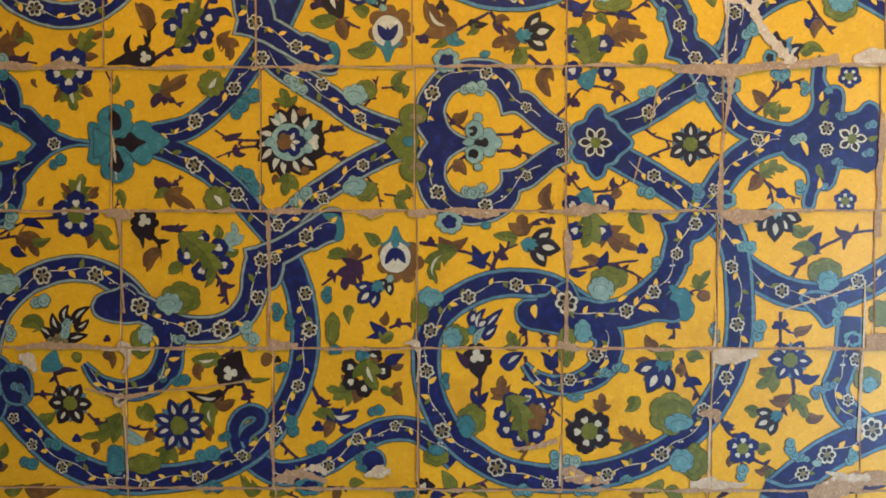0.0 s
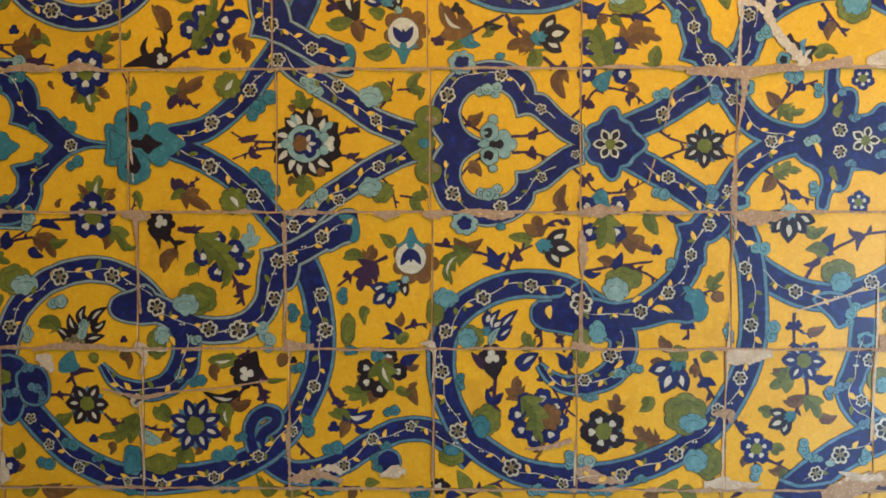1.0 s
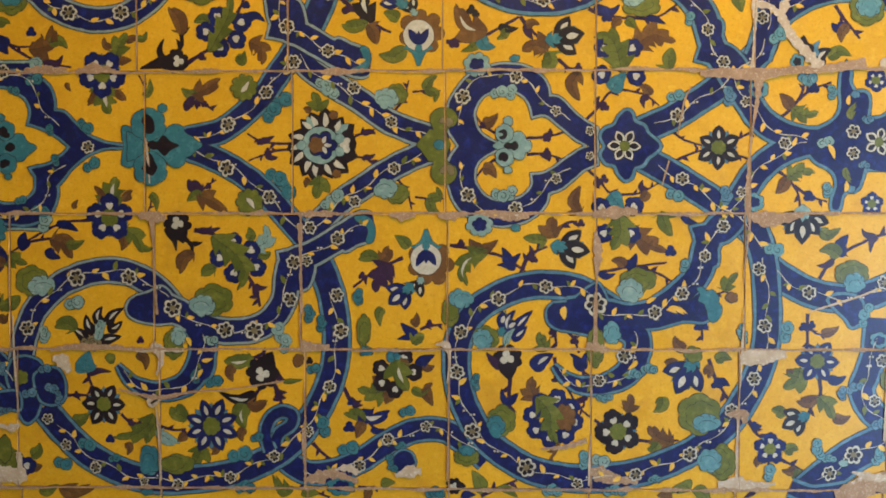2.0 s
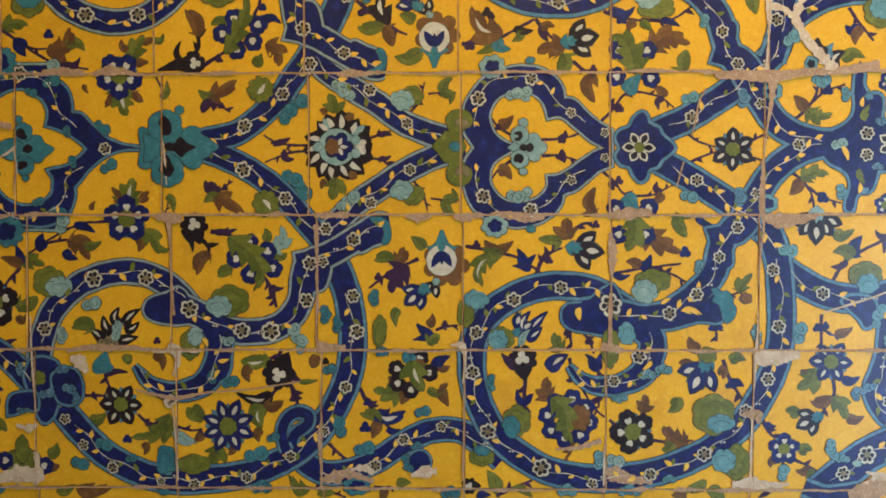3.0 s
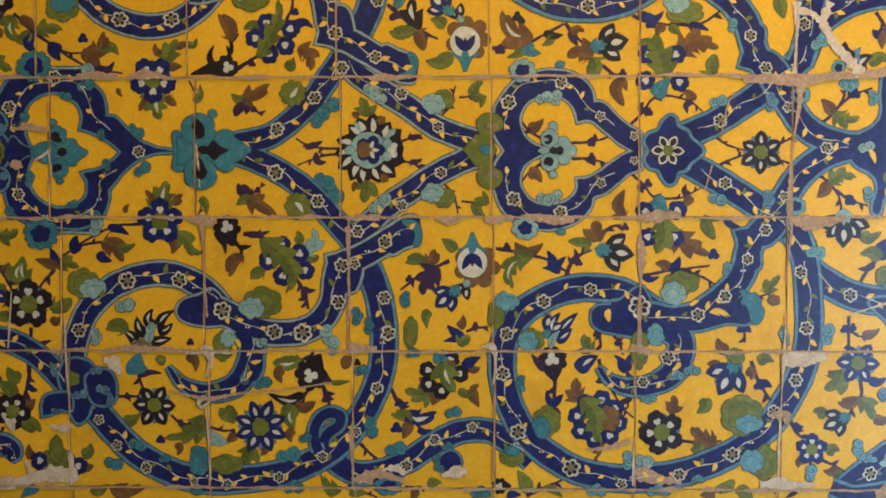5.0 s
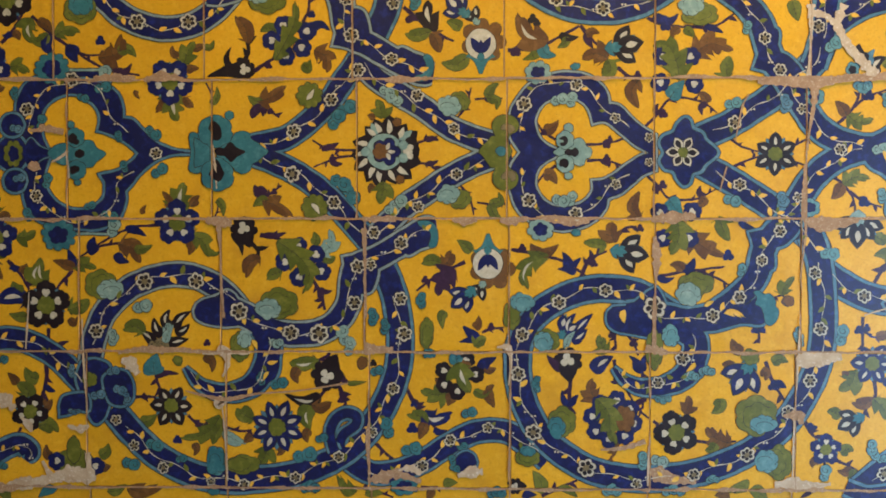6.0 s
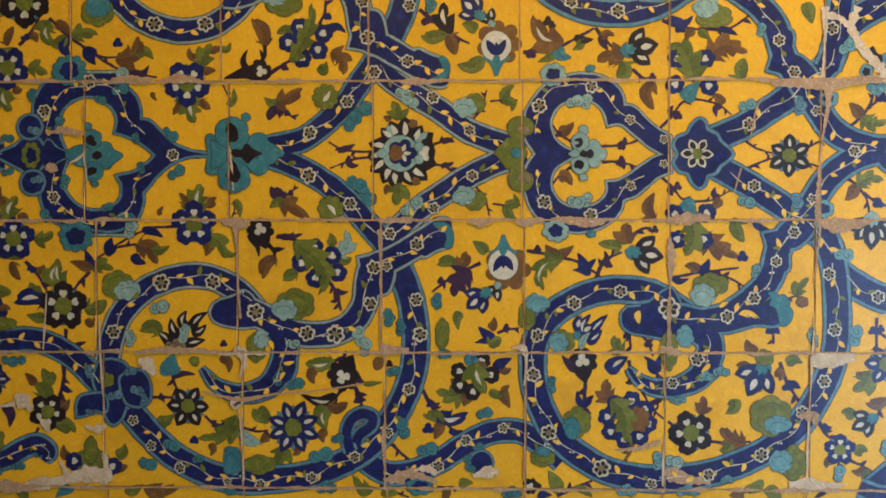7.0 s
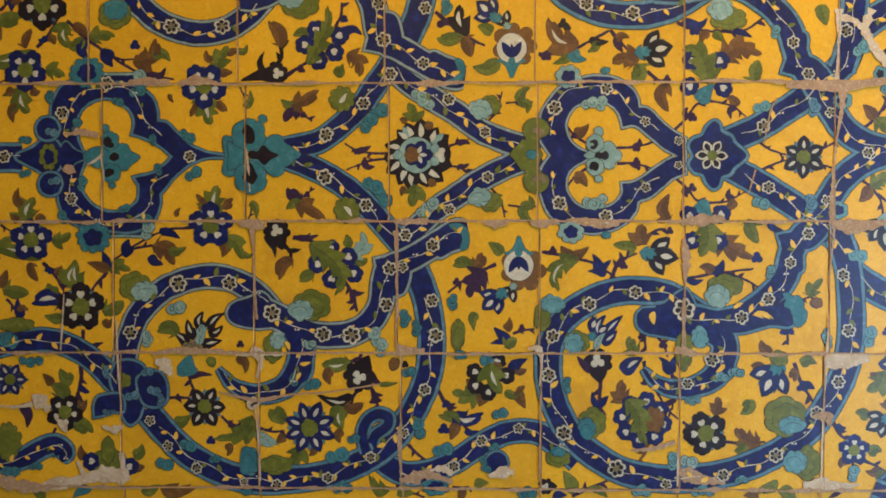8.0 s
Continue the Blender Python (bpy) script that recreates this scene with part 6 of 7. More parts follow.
frond("u", 10.8, (72, -309.2), (61.1, -297.5), (51.7, -286.6))
frond("n", 20.2, (115.6, -309.9), (128, -297.4), (143.6, -288), mid="w")
frond("n", 8.5, (185.6, -309.7), (177.8, -297.3), (166.1, -287.9))
frond("n", 8.5, (185.6, -309.7), (185.6, -297.2), (189.4, -286.3))
frond("n", 10.1, (185.6, -309.7), (176.2, -303.5), (171.6, -294.1))
stem(3.9, (184, -306.6), (184.8, -323.8))
stem(4.3, (145.1, -292.6), (149.8, -312.9), (165.4, -340.2), (181, -363.6), (195.1, -375.3))
stem(3.5, (185.6, -336.3), (184.9, -361.3))
frond("u", 7.0, (151.4, -316.1), (146.8, -323.9), (140.5, -323.9))
frond("u", 7.0, (174.8, -355.1), (184.1, -350.3), (190.3, -351.1))
frond("g", 31.0, (120.3, -347.4), (137.5, -366.1), (140.7, -391.1), (148.5, -411.5), teeth=4, level=9)
frond("b", 23.2, (120.3, -349), (112.5, -336.5), (115.6, -319.3), teeth=2)
frond("b", 7.8, (118.8, -349), (107.9, -349), (98.5, -351.4))
stem(4.7, (151.6, -406.7), (146.9, -422.4), (137.6, -435), mat="b")
stem(3.9, (199.7, -378.4), (213.7, -387.8))
frond("b", 21.7, (243.2, -368.9), (247.8, -356.4), (248.6, -343.1), teeth=2)
frond("b", 27.9, (308.5, -409.3), (286.8, -403.1), (273.5, -386), teeth=3)
stem(3.9, (258.8, -406.3), (285.2, -408.6), (314.7, -406.1))
frond("g", 14.7, (286.8, -409.4), (280.6, -417.2), (271.3, -418))
frond("b", 14.7, (311.2, -306.3), (303.4, -300.1), (294.1, -300.1))
frond("b", 13.2, (348.3, -307.8), (356.1, -312.4), (354.6, -321.8))
frond("g", 17.1, (291.2, -346.9), (291.3, -359.4), (279.7, -368))
frond("g", 14.0, (363.8, -297.6), (374.6, -292.1), (386.9, -296))
stem(5.0, (354.5, -295.3), (363.1, -320.2), (373.2, -337.3), (382.5, -351.3))
frond("n", 11.6, (365.4, -329.5), (374.7, -326.4), (384, -331.8))
bud(365.4, -329.5, 7.0, "n")
stem(4.3, (343.4, -237.7), (345, -254.1), (345.9, -270.4))
bud(339.6, -251.7, 5.4, "n")
bud(349.7, -250.2, 5.4, "n")
frond("b", 14.0, (323.5, -282.9), (312.6, -275.1), (308.7, -263.5))
stem(4.3, (488.4, -232.9), (487.8, -257.7), (488.7, -281.8))
bud(483.1, -251.5, 6.2, "n")
bud(493.9, -248.4, 5.4, "n")
stem(3.5, (490.8, -246.8), (497.8, -259.2), (513.2, -261.5), mat="n")
frond("b", 11.6, (507, -260.8), (519.3, -257.6), (530.8, -249.9))
stem(4.7, (504.3, -318.3), (506, -343.1), (495.3, -358.7), (487.6, -372.8))
frond("g", 23.2, (502.9, -346.3), (516.8, -358.7), (524.6, -377.3), teeth=2)
frond("b", 18.6, (503.7, -346.3), (490.6, -354.1), (473.6, -351.8), teeth=1)
frond("b", 13.2, (523.1, -374.2), (535.4, -377.3), (546.9, -371.8))
frond("g", 14.7, (458.3, -372.9), (449, -365.1), (439.8, -365.1))
frond("g", 32.6, (479.6, -305.9), (473.5, -324.6), (456.6, -335.5), teeth=2)
frond("b", 10.8, (468.8, -315.3), (464.2, -312.2), (461.1, -308.3))
frond("n", 11.6, (516.6, -321.3), (529, -324.4), (541.2, -318.2))
stem(3.1, (510.4, -318.3), (521.2, -321.3), (532, -322.9))
stem(5.0, (408.9, -377.7), (417.5, -394), (426.1, -402.6))
frond("n", 8.5, (413.6, -382.4), (419.8, -387), (427.5, -386.2))
stem(3.5, (437, -432.2), (437.1, -446.2))
stem(3.9, (452.5, -432.1), (472.6, -441.4), (492.7, -453.8))
frond("g", 14.7, (458.6, -422.7), (467.8, -416.5), (477.1, -418.8))
frond("b", 11.6, (429.3, -429.1), (421.6, -435.4), (420.1, -443.2))
frond("b", 10.8, (474.1, -442.9), (464.9, -449.2), (454.1, -446.9))
frond("g", 10.8, (477.2, -444.5), (474.2, -453.9), (468, -457))
frond("g", 17.1, (-662.3, -323.2), (-675.2, -318.4), (-681.6, -305.5))
frond("b", 11.6, (-693.1, -329.7), (-697.9, -321.6), (-706, -313.6))
frond("g", 27.9, (-680.2, -353.8), (-678.5, -339.3), (-693, -328.1), teeth=1)
frond("b", 17.1, (-660.7, -356.9), (-651, -360.1), (-642.9, -351.2))
frond("g", 24.8, (-664.1, -389.1), (-649.5, -385.9), (-634.2, -397.1), teeth=1)
stem(5.4, (-652.5, -302.2), (-650.9, -319.9), (-655, -337.6), (-661.5, -353.7))
frond("n", 7.8, (-654.2, -331.2), (-646.1, -337.6), (-638.8, -340))
stem(3.9, (-687.6, -390.8), (-696.6, -406.2))
frond("u", 14.0, (-736.9, -357.2), (-727.3, -371.6), (-728.9, -390.2))
frond("b", 11.6, (-644.8, -434.1), (-651.2, -426.1), (-652, -414.8))
frond("g", 15.5, (-576.8, -430.6), (-567.1, -424.1), (-563.9, -412.9))
frond("b", 10.1, (-573.7, -449.9), (-567.2, -446.6), (-560.7, -445))
stem(3.5, (-736.8, -312.1), (-735.2, -321.8), (-740.1, -333))
frond("u", 7.8, (-735.2, -318.5), (-740, -313.7), (-740, -308.9))

# vines of the hearts
creeper(spline([(-498.4, -10.5, 1), (-525.3, -30.1, 1), (-549.1, -48.9, 1), (-553.9, -70.8, 1), (-571.5, -92.8, 1), (-607.1, -100.6, 1), (-638.8, -91.2, 1), (-660, -66.8, 1), (-666.2, -40.9, 1), (-661.3, -20.5, 1)], 7), 11)
creeper(spline([(-506.5, 4.5, 1), (-533.4, 24.1, 1), (-557.3, 42.9, 1), (-562.3, 64.7, 1), (-579.9, 86.7, 1), (-615.3, 94.7, 1), (-646.8, 85.3, 1), (-667.8, 61, 1), (-673.8, 35.1, 1), (-668.9, 14.7, 1)], 7), 11)
creeper(spline([(194.2, -20.2, 1), (166.3, -34.9, 1), (137.7, -52.7, 1), (124.5, -69.1, 1), (106.7, -87.7, 1), (71.7, -97.8, 1), (40.6, -89.2, 1), (23.5, -67.4, 1), (18, -40.2, 1), (25, -20, 1)], 7), 10)
creeper(spline([(194.4, 16.2, 1), (166.1, 30.7, 1), (137.2, 48.9, 1), (123.5, 66, 1), (104.9, 84.8, 1), (69, 93.8, 1), (36.9, 83.7, 1), (19.8, 61.6, 1), (14.3, 34.2, 1), (21.1, 13.8, 1)], 7), 10)

# palmette in the western heart
form("palmette", "turquoise neck of the trefoil palmette", "t", 21.6, (-647, -4.8), (-634.2, 6.9), (-618.4, 7.7), (-612.1, -5.6), (-618.5, -19), (-632.8, -19))
form("palmette", "turquoise spade of the trefoil palmette", "t", 22, (-613.6, 6.1), (-599.4, 6.9), (-593.8, 13.1), (-583.6, 11.5), (-578.1, 2.1), (-565.5, -5.7), (-578.2, -15.9), (-583.7, -23.7), (-594, -24.5), (-599.5, -18.2), (-613.8, -17.4))
blob("palmette", "turquoise lobes of the trefoil palmette", "t", 23, (-614.3, 35.1, 4.7, 5.4), (-605.2, -45.7, 4.7, 3.9), (-608.8, 17.1, 13.2, 13.2), (-607.5, -28.4, 14.0, 13.2))
blob("palmette", "dark hearts of the trefoil palmette", "k", 25.5, (-612, 15.5, 6.2, 7.0), (-607.3, 10.8, 5.4, 3.9), (-609.1, -26.8, 7.0, 5.4), (-612.3, -30, 3.9, 3.9), (-602.6, -5.7, 7.0, 6.2), line=0.1)

# dark rounds beside the western heart
cusped(3, ([(-682.1, 34.8), (-686.7, 24), (-697.6, 19.6), (-708.4, 24.1), (-712.9, 34.8), (-708.3, 45.6), (-697.4, 50), (-686.6, 45.5), (-682.1, 34.8)],))
cloud(-692.7, 30, 8.5, 7, 0, "e", level=20)
cusped(3, ([(-678.4, -43.8), (-682.9, -54.5), (-693.8, -59), (-704.6, -54.5), (-709.1, -43.7), (-704.6, -33), (-693.7, -28.5), (-682.8, -33), (-678.4, -43.8)],))
cloud(-688.9, -39.7, 8.5, 7, 0, "e", level=20)
floret(-495.2, -5.1, 10.5, 20)

# crested round under the scrolls
cusped(2, ([(-45.9, -437.3), (-50.2, -447.9), (-60.7, -452.3), (-71.3, -448), (-75.6, -437.4), (-71.3, -426.9), (-60.7, -422.5), (-50.2, -426.8), (-45.9, -437.3)],), rim=3.2)
cloud(-79.5, -434.3, 6, 7, 0, "t", level=20)
cloud(-66.2, -415.4, 7, 6, 0, "t", level=20)
cloud(-76.4, -445.3, 6, 6, 0, "t", level=20)

# leaves and stems of the upper course
stem(4.3, (-669.5, 187.9), (-645.1, 164.4), (-609.7, 139.2), (-578.2, 118.8), (-546.7, 109.3), (-517.5, 103.7))
frond("b", 13.2, (-661.7, 180.1), (-649, 175.3), (-639.6, 162.8))
frond("g", 21.7, (-636.5, 159.7), (-622.2, 167.4), (-600.9, 164.2), teeth=2)
frond("n", 14.7, (-645.9, 162.8), (-649.2, 145.6), (-638.2, 129.9))
frond("g", 15.5, (-645.9, 161.3), (-658.7, 151.9), (-672.9, 156.7))
frond("n", 18.6, (-609.7, 147), (-612.9, 134.5), (-604.3, 122))
stem(3.5, (-603.4, 135.3), (-586.1, 132.1), (-565.5, 133.6))
frond("b", 29.4, (-576.6, 128.9), (-549.7, 134.3), (-543.3, 161.6), teeth=2)
frond("g", 14.7, (-548.1, 137.4), (-533.9, 140.5), (-522.1, 129.5))
bud(-572.5, 152.4, 7.0, "n")
frond("u", 10.8, (-556.2, 110.1), (-538.8, 108.5), (-528.5, 120.2))
frond("g", 24.8, (-456.8, 116.8), (-450.4, 135.5), (-440.9, 151.1), teeth=2)
frond("b", 10.1, (-462.3, 129.3), (-470.9, 135.6), (-471.7, 145))
frond("b", 9.3, (-442.6, 140.2), (-431.5, 143.2), (-423.7, 142.4))
frond("g", 8.5, (-428.4, 142.5), (-417.4, 143.2), (-413.4, 152.5))
frond("b", 10.1, (-452.1, 110.5), (-442.7, 113.6), (-434, 113.6))
dark_bloom(-371.9, 111.8, 15.5, 179)
frond("k", 18.6, (-359.4, 105.6), (-389.2, 110.3), (-423, 101.9))
frond("k", 8.5, (-387.6, 110.3), (-395.4, 126), (-389.9, 143.1))
stem(6.2, (-376.6, 116.5), (-364.8, 135.2), (-367.1, 152.4), mat="k")
frond("b", 23.2, (-365.5, 147.7), (-368.6, 167.9), (-383.4, 185.9), teeth=1)
frond("g", 23.2, (-327.9, 124.2), (-310.6, 153.7), (-299.6, 180.1), (-299.5, 206.6), teeth=4, level=9)
frond("g", 14.7, (-324.7, 163.1), (-337.2, 169.4), (-348.2, 164.7))
frond("n", 11.6, (-282.4, 166), (-265.1, 173.7), (-250.3, 165.9))
frond("b", 24.8, (-273, 138), (-255.8, 128.6), (-254.3, 106.8), teeth=3)
frond("g", 13.2, (-288.7, 119.4), (-281.7, 113.1), (-278.5, 125.5))
stem(5.0, (-357.8, 108.7), (-338.1, 121.9), (-324.8, 128.8))
bud(-335.8, 116.4, 4.7, "u")
stem(4.3, (-288.6, 177), (-280.7, 194), (-279.1, 211.1))
bud(-276.1, 187.8, 5.4, "n")
stem(5.0, (-147.9, 198.1), (-119.9, 174.7), (-99.6, 160.6), (-77.8, 149.7))
frond("u", 8.5, (-144.8, 177.9), (-133.9, 182.5), (-123, 177.8))
frond("k", 26.4, (-102.7, 163.8), (-115.2, 187.1), (-112, 207.2), teeth=2, mid="w")
frond("g", 21.7, (-109, 163.8), (-127.7, 157.6), (-145.6, 160.8), teeth=1)
frond("b", 21.7, (-110.5, 162.2), (-101.2, 149.8), (-97.3, 133.5), teeth=1)
frond("g", 18.6, (-57.6, 127.9), (-76.2, 117.1), (-94.9, 119.5))
frond("g", 15.5, (-66.9, 168.3), (-77.8, 174.5), (-88.7, 176.9))
frond("b", 34.1, (54.4, 150.7), (24.9, 157), (10.1, 188.1), teeth=2, mid="w")
bud(31.8, 180.3, 7.0, "k")
bud(37.3, 175.6, 5.4, "k")
stem(5.0, (-3.1, 137), (17.1, 138.5), (41.9, 141.5), (68.3, 155.3), (96.2, 170.7))
bud(7.8, 134.6, 7.0, "u")
frond("g", 14.7, (39.6, 146.1), (35.7, 132.2), (17.9, 123.7))
frond("t", 15.5, (41.9, 147.7), (49.7, 132.2), (64.5, 129.8))
frond("k", 10.1, (68.3, 158.4), (82.3, 153.7), (95.4, 156))
frond("g", 11.6, (77.6, 155.3), (76.1, 146), (66, 139.8))
stem(5.0, (97.7, 170.7), (113.3, 152), (128.8, 136.5))
frond("u", 10.1, (105.5, 161.4), (108.6, 149), (114.8, 139.7))
frond("b", 10.8, (105.5, 156.7), (114.8, 162.9), (124.1, 159.7))
frond("b", 29.4, (136.6, 124.1), (119.5, 131.9), (100.1, 125), teeth=2)
frond("g", 27.9, (135, 124.1), (139.7, 110.1), (128.9, 97.8), teeth=1)
stem(4.7, (149, 113.2), (164.5, 100.8), (178.4, 101.5))
bud(176.9, 102.3, 5.4, "u")
stem(4.7, (190.6, 181.1), (210.7, 172.5), (241.6, 168.5), (261.7, 167.7))
frond("n", 11.6, (198.3, 184.2), (220, 176.4), (233, 186.3))
bud(215.3, 169.4, 7.0, "n")
frond("b", 11.6, (235.4, 167), (226.2, 160.9), (224.7, 152.4))
frond("g", 11.6, (241.6, 167), (249.3, 160.8), (256.3, 153.8))
frond("g", 34.1, (234.1, 94.4), (230.9, 117.6), (218.5, 142.4), (197.6, 142.4), teeth=4, level=9)
frond("b", 32.6, (251, 128.3), (277.2, 145.2), (308.8, 135.8), teeth=4)
frond("g", 24.8, (300.5, 97.3), (298.9, 112.7), (304.2, 128.1), teeth=1)
stem(4.3, (241.6, 170.1), (280.2, 168.4), (317.1, 191.4))
frond("n", 8.5, (268.6, 170), (284, 165.3), (294.8, 159.8))
frond("g", 17.1, (389.3, 204.9), (394, 189.5), (397.9, 176.4))
stem(4.7, (522.9, 184.3), (537.6, 162.7), (556.8, 139.6))
frond("n", 13.2, (538.3, 158.1), (526.1, 153.5), (517.7, 160.5))
frond("b", 13.2, (539.9, 158.1), (532.3, 147.3), (531.6, 133.5))
frond("k", 18.6, (494.1, 116.7), (481.8, 129), (481, 144.5))
frond("k", 18.6, (498.8, 99.7), (503.3, 116.6), (518.6, 125.8), mid="w")
frond("e", 12.4, (495.7, 115.1), (495.6, 125.9), (502.5, 136.7))
frond("g", 15.5, (514.1, 113.5), (529.4, 122.7), (545.5, 115.7))

# flared ends of the crossing ribbons
cusped(2, ([(-150.6, -119.6), (-131, -107.1), (-113.8, -105.5), (-106.8, -118), (-109.1, -132.1), (-123.2, -138.3), (-143.6, -146.1), (-150.6, -119.6)],), edge="h")
cusped(2, ([(-159.5, 114.1), (-137.8, 101.7), (-119.5, 100.1), (-112.9, 112.3), (-116.1, 126.1), (-131.3, 132.4), (-153.2, 140.3), (-159.5, 114.1)],), edge="h")
form("shell", "turquoise crest at the ribbon's flared end", "t", 18.5, (-127.9, -100.8), (-116.9, -99.3), (-106.8, -103.2), (-101.3, -111.8), (-99.7, -122.7), (-102.1, -134.4), (-109.1, -138.3), (-113, -133.6), (-109.9, -125), (-110.7, -116.5), (-116.2, -109.4), (-124.7, -107.1))
form("shell", "turquoise crest at the ribbon's flared end", "t", 18.5, (-134.1, 95.5), (-122.4, 94), (-112.1, 97.8), (-106.9, 106.2), (-105.8, 116.8), (-108.9, 128.3), (-116.4, 132.2), (-120.2, 127.7), (-116.5, 119.2), (-116.9, 110.9), (-122.3, 103.9), (-131.1, 101.7))

# filler and old repairs
smear("f", 15.4, (397.7, -296.8, 6.2), (407, -293.6, 20), (428.6, -292, 20), (459.4, -287.3, 10.8), rag=0.3, name="filler_patch", level=28)
smear("f", 3.9, (402.1, -234.5, 1.5), (399.3, -296.8, 3.1), (396.4, -343.5, 1.5), (394.3, -390.2, 3.1), (392.3, -452.7, 1.9), (393.9, -469.8, 9.2), rag=0.5, name="filler_patch", level=28)
smear("m", 12.3, (378.8, -370.8, 3.1), (399.6, -370.7, 16.9), (404.3, -382.4, 4.6), rag=0.4, name="filler_patch", level=28)
smear("f", 20, (367.6, -466.8, 6.2), (390.8, -465.2, 18.5), (417.9, -468.2, 10.8), (444.9, -464.9, 4.6), rag=0.35, name="filler_patch", level=28)
smear("f", 6.2, (414.7, 198.6, 10.8), (414.9, 152.4, 3.1), (411.3, 98.4, 4.6), rag=0.5, name="filler_patch", level=28)
smear("f", 10.8, (410.9, 187.1, 15.4), (434, 183.2, 7.7), (450.9, 167.7, 10.8), (466.4, 140.7, 12.3), (484.1, 121.3, 13.9), (503.4, 99.7, 15.4), rag=0.35, name="filler_patch", level=28)
smear("f", 7.7, (460.7, 198.4, 10.8), (453.2, 179.2, 9.2), (451, 160, 6.2), rag=0.4, name="filler_patch", level=28)
smear("m", 13.9, (342.1, 94, 9.2), (380.6, 92.4, 12.3), (419, 90.7, 13.9), (465.1, 96.7, 10.8), (518.8, 99.6, 10.8), (564.7, 107.2, 15.4), rag=0.3, name="filler_patch", level=27.6)
smear("m", 10.8, (420.6, 93.8, 12.3), (419.2, 59.8, 6.9), (413.2, 21.2, 2.3), (411.8, -3.5, 1.2), rag=0.4, name="filler_patch", level=27.6)
smear("m", 10.8, (408, -21.3, 3.1), (406.7, -56.1, 5.4), (406, -87.1, 6.9), (409.2, -110.4, 3.9), (406.3, -141.4, 2.3), (403.3, -172.4, 1.9), rag=0.4, name="filler_patch", level=28)
smear("m", 15.4, (406.1, -98.7, 6.2), (427.7, -104.2, 16.9), (450.8, -104.2, 13.9), (481.5, -99.5, 4.6), rag=0.35, name="filler_patch", level=28)
smear("m", 3.9, (311.6, 9.8, 1.5), (320.7, 56.2, 2.3), (330.6, 75.5, 1.5), rag=0.4, name="filler_patch", level=28)
smear("m", 3.9, (290.2, -59.9, 1.5), (300.1, -25, 2.3), rag=0.4, name="filler_patch", level=28)
smear("m", 13.9, (195.9, -98.6, 6.2), (213, -96.3, 15.4), (234.6, -94.8, 13.9), (257.8, -93.2, 6.2), rag=0.4, name="filler_patch", level=28)
smear("m", 15.4, (200.6, -122, 4.6), (203.8, -149.2, 12.3), (202.3, -180.3, 4.6), rag=0.4, name="filler_patch", level=28)
smear("m", 10.8, (36.7, -94.7, 3.1), (64, -97.8, 9.2), (87.3, -100.9, 12.3), (110.6, -100.9, 4.6), rag=0.4, name="filler_patch", level=28)
smear("m", 10.8, (-13.9, -99.3, 4.6), (1.7, -100.9, 10.8), (25, -96.2, 4.6), rag=0.4, name="filler_patch", level=28)
smear("m", 9.2, (-80.2, -97.7, 3.1), (-64.6, -100.9, 10.8), (-45.1, -99.3, 3.1), rag=0.4, name="filler_patch", level=28)
smear("m", 9.2, (-197.5, -98.5, 5.4), (-181.9, -96.9, 9.2), (-158.4, -99.3, 3.9), rag=0.4, name="filler_patch", level=28)
smear("m", 10.8, (-173.8, 95.6, 3.1), (-150.3, 97.1, 12.3), (-130.8, 95.5, 3.9), rag=0.4, name="filler_patch", level=28)
smear("m", 10.8, (-582.3, 100, 4.6), (-554.6, 101.5, 9.2), (-523.1, 99.8, 4.6), rag=0.4, name="filler_patch", level=28)
smear("m", 12.3, (-511.3, 96.7, 4.6), (-483.6, 102.8, 12.3), (-456.1, 98.1, 4.6), rag=0.4, name="filler_patch", level=28)
smear("m", 12.3, (-425.4, -99.1, 6.2), (-404.1, -100.7, 15.4), (-388.4, -103.9, 6.2), rag=0.4, name="filler_patch", level=28)
smear("m", 4.6, (-407.3, -103.9, 7.7), (-404.3, -141.5, 2.3), (-402.9, -188.6, 2.7), (-399.9, -235.7, 3.1), rag=0.4, name="filler_patch", level=28)
smear("f", 2.3, (-414.7, 5.7, 1.5), (-411.7, -24, 2.7), (-409.5, -55.3, 1.5), rag=0.4, name="filler_patch", level=28)
smear("f", 2.3, (-622.4, -1.7, 1.5), (-618.6, -23.7, 2.3), (-617.1, -40.9, 1.5), rag=0.4, name="filler_patch", level=28)
smear("f", 4.6, (-642.3, -17.4, 1.5), (-630.4, -11.1, 3.9), (-618.4, -1.7, 2.3), rag=0.4, name="filler_patch", level=28)
smear("m", 10.8, (-659.4, 32.9, 4.6), (-646, 29.7, 10.8), (-624.6, 25, 6.2), rag=0.4, name="filler_patch", level=28)
smear("f", 10.8, (-410.3, -284.4, 4.6), (-400, -281.3, 13.9), (-394.6, -298.6, 7.7), (-401.7, -318.3, 3.1), rag=0.4, name="filler_patch", level=28)
smear("f", 7.7, (-402.6, -345.8, 7.7), (-406.6, -355.3, 12.3), (-394.8, -352.1, 4.6), rag=0.4, name="filler_patch", level=28)
smear("f", 4.6, (-430.1, -285.3, 3.1), (-382.7, -284.4, 6.2), (-363, -284.3, 3.1), rag=0.4, name="filler_patch", level=28)
smear("m", 15.4, (-548.7, -284.7, 4.6), (-517, -279.9, 8.5), (-485.4, -280.7, 9.2), (-445.8, -279.8, 3.9), rag=0.4, name="filler_patch", level=28)
smear("f", 15.4, (-544.8, -295.8, 6.2), (-532.9, -298.9, 18.5), (-521.1, -314.6, 7.7), rag=0.4, name="filler_patch", level=28)
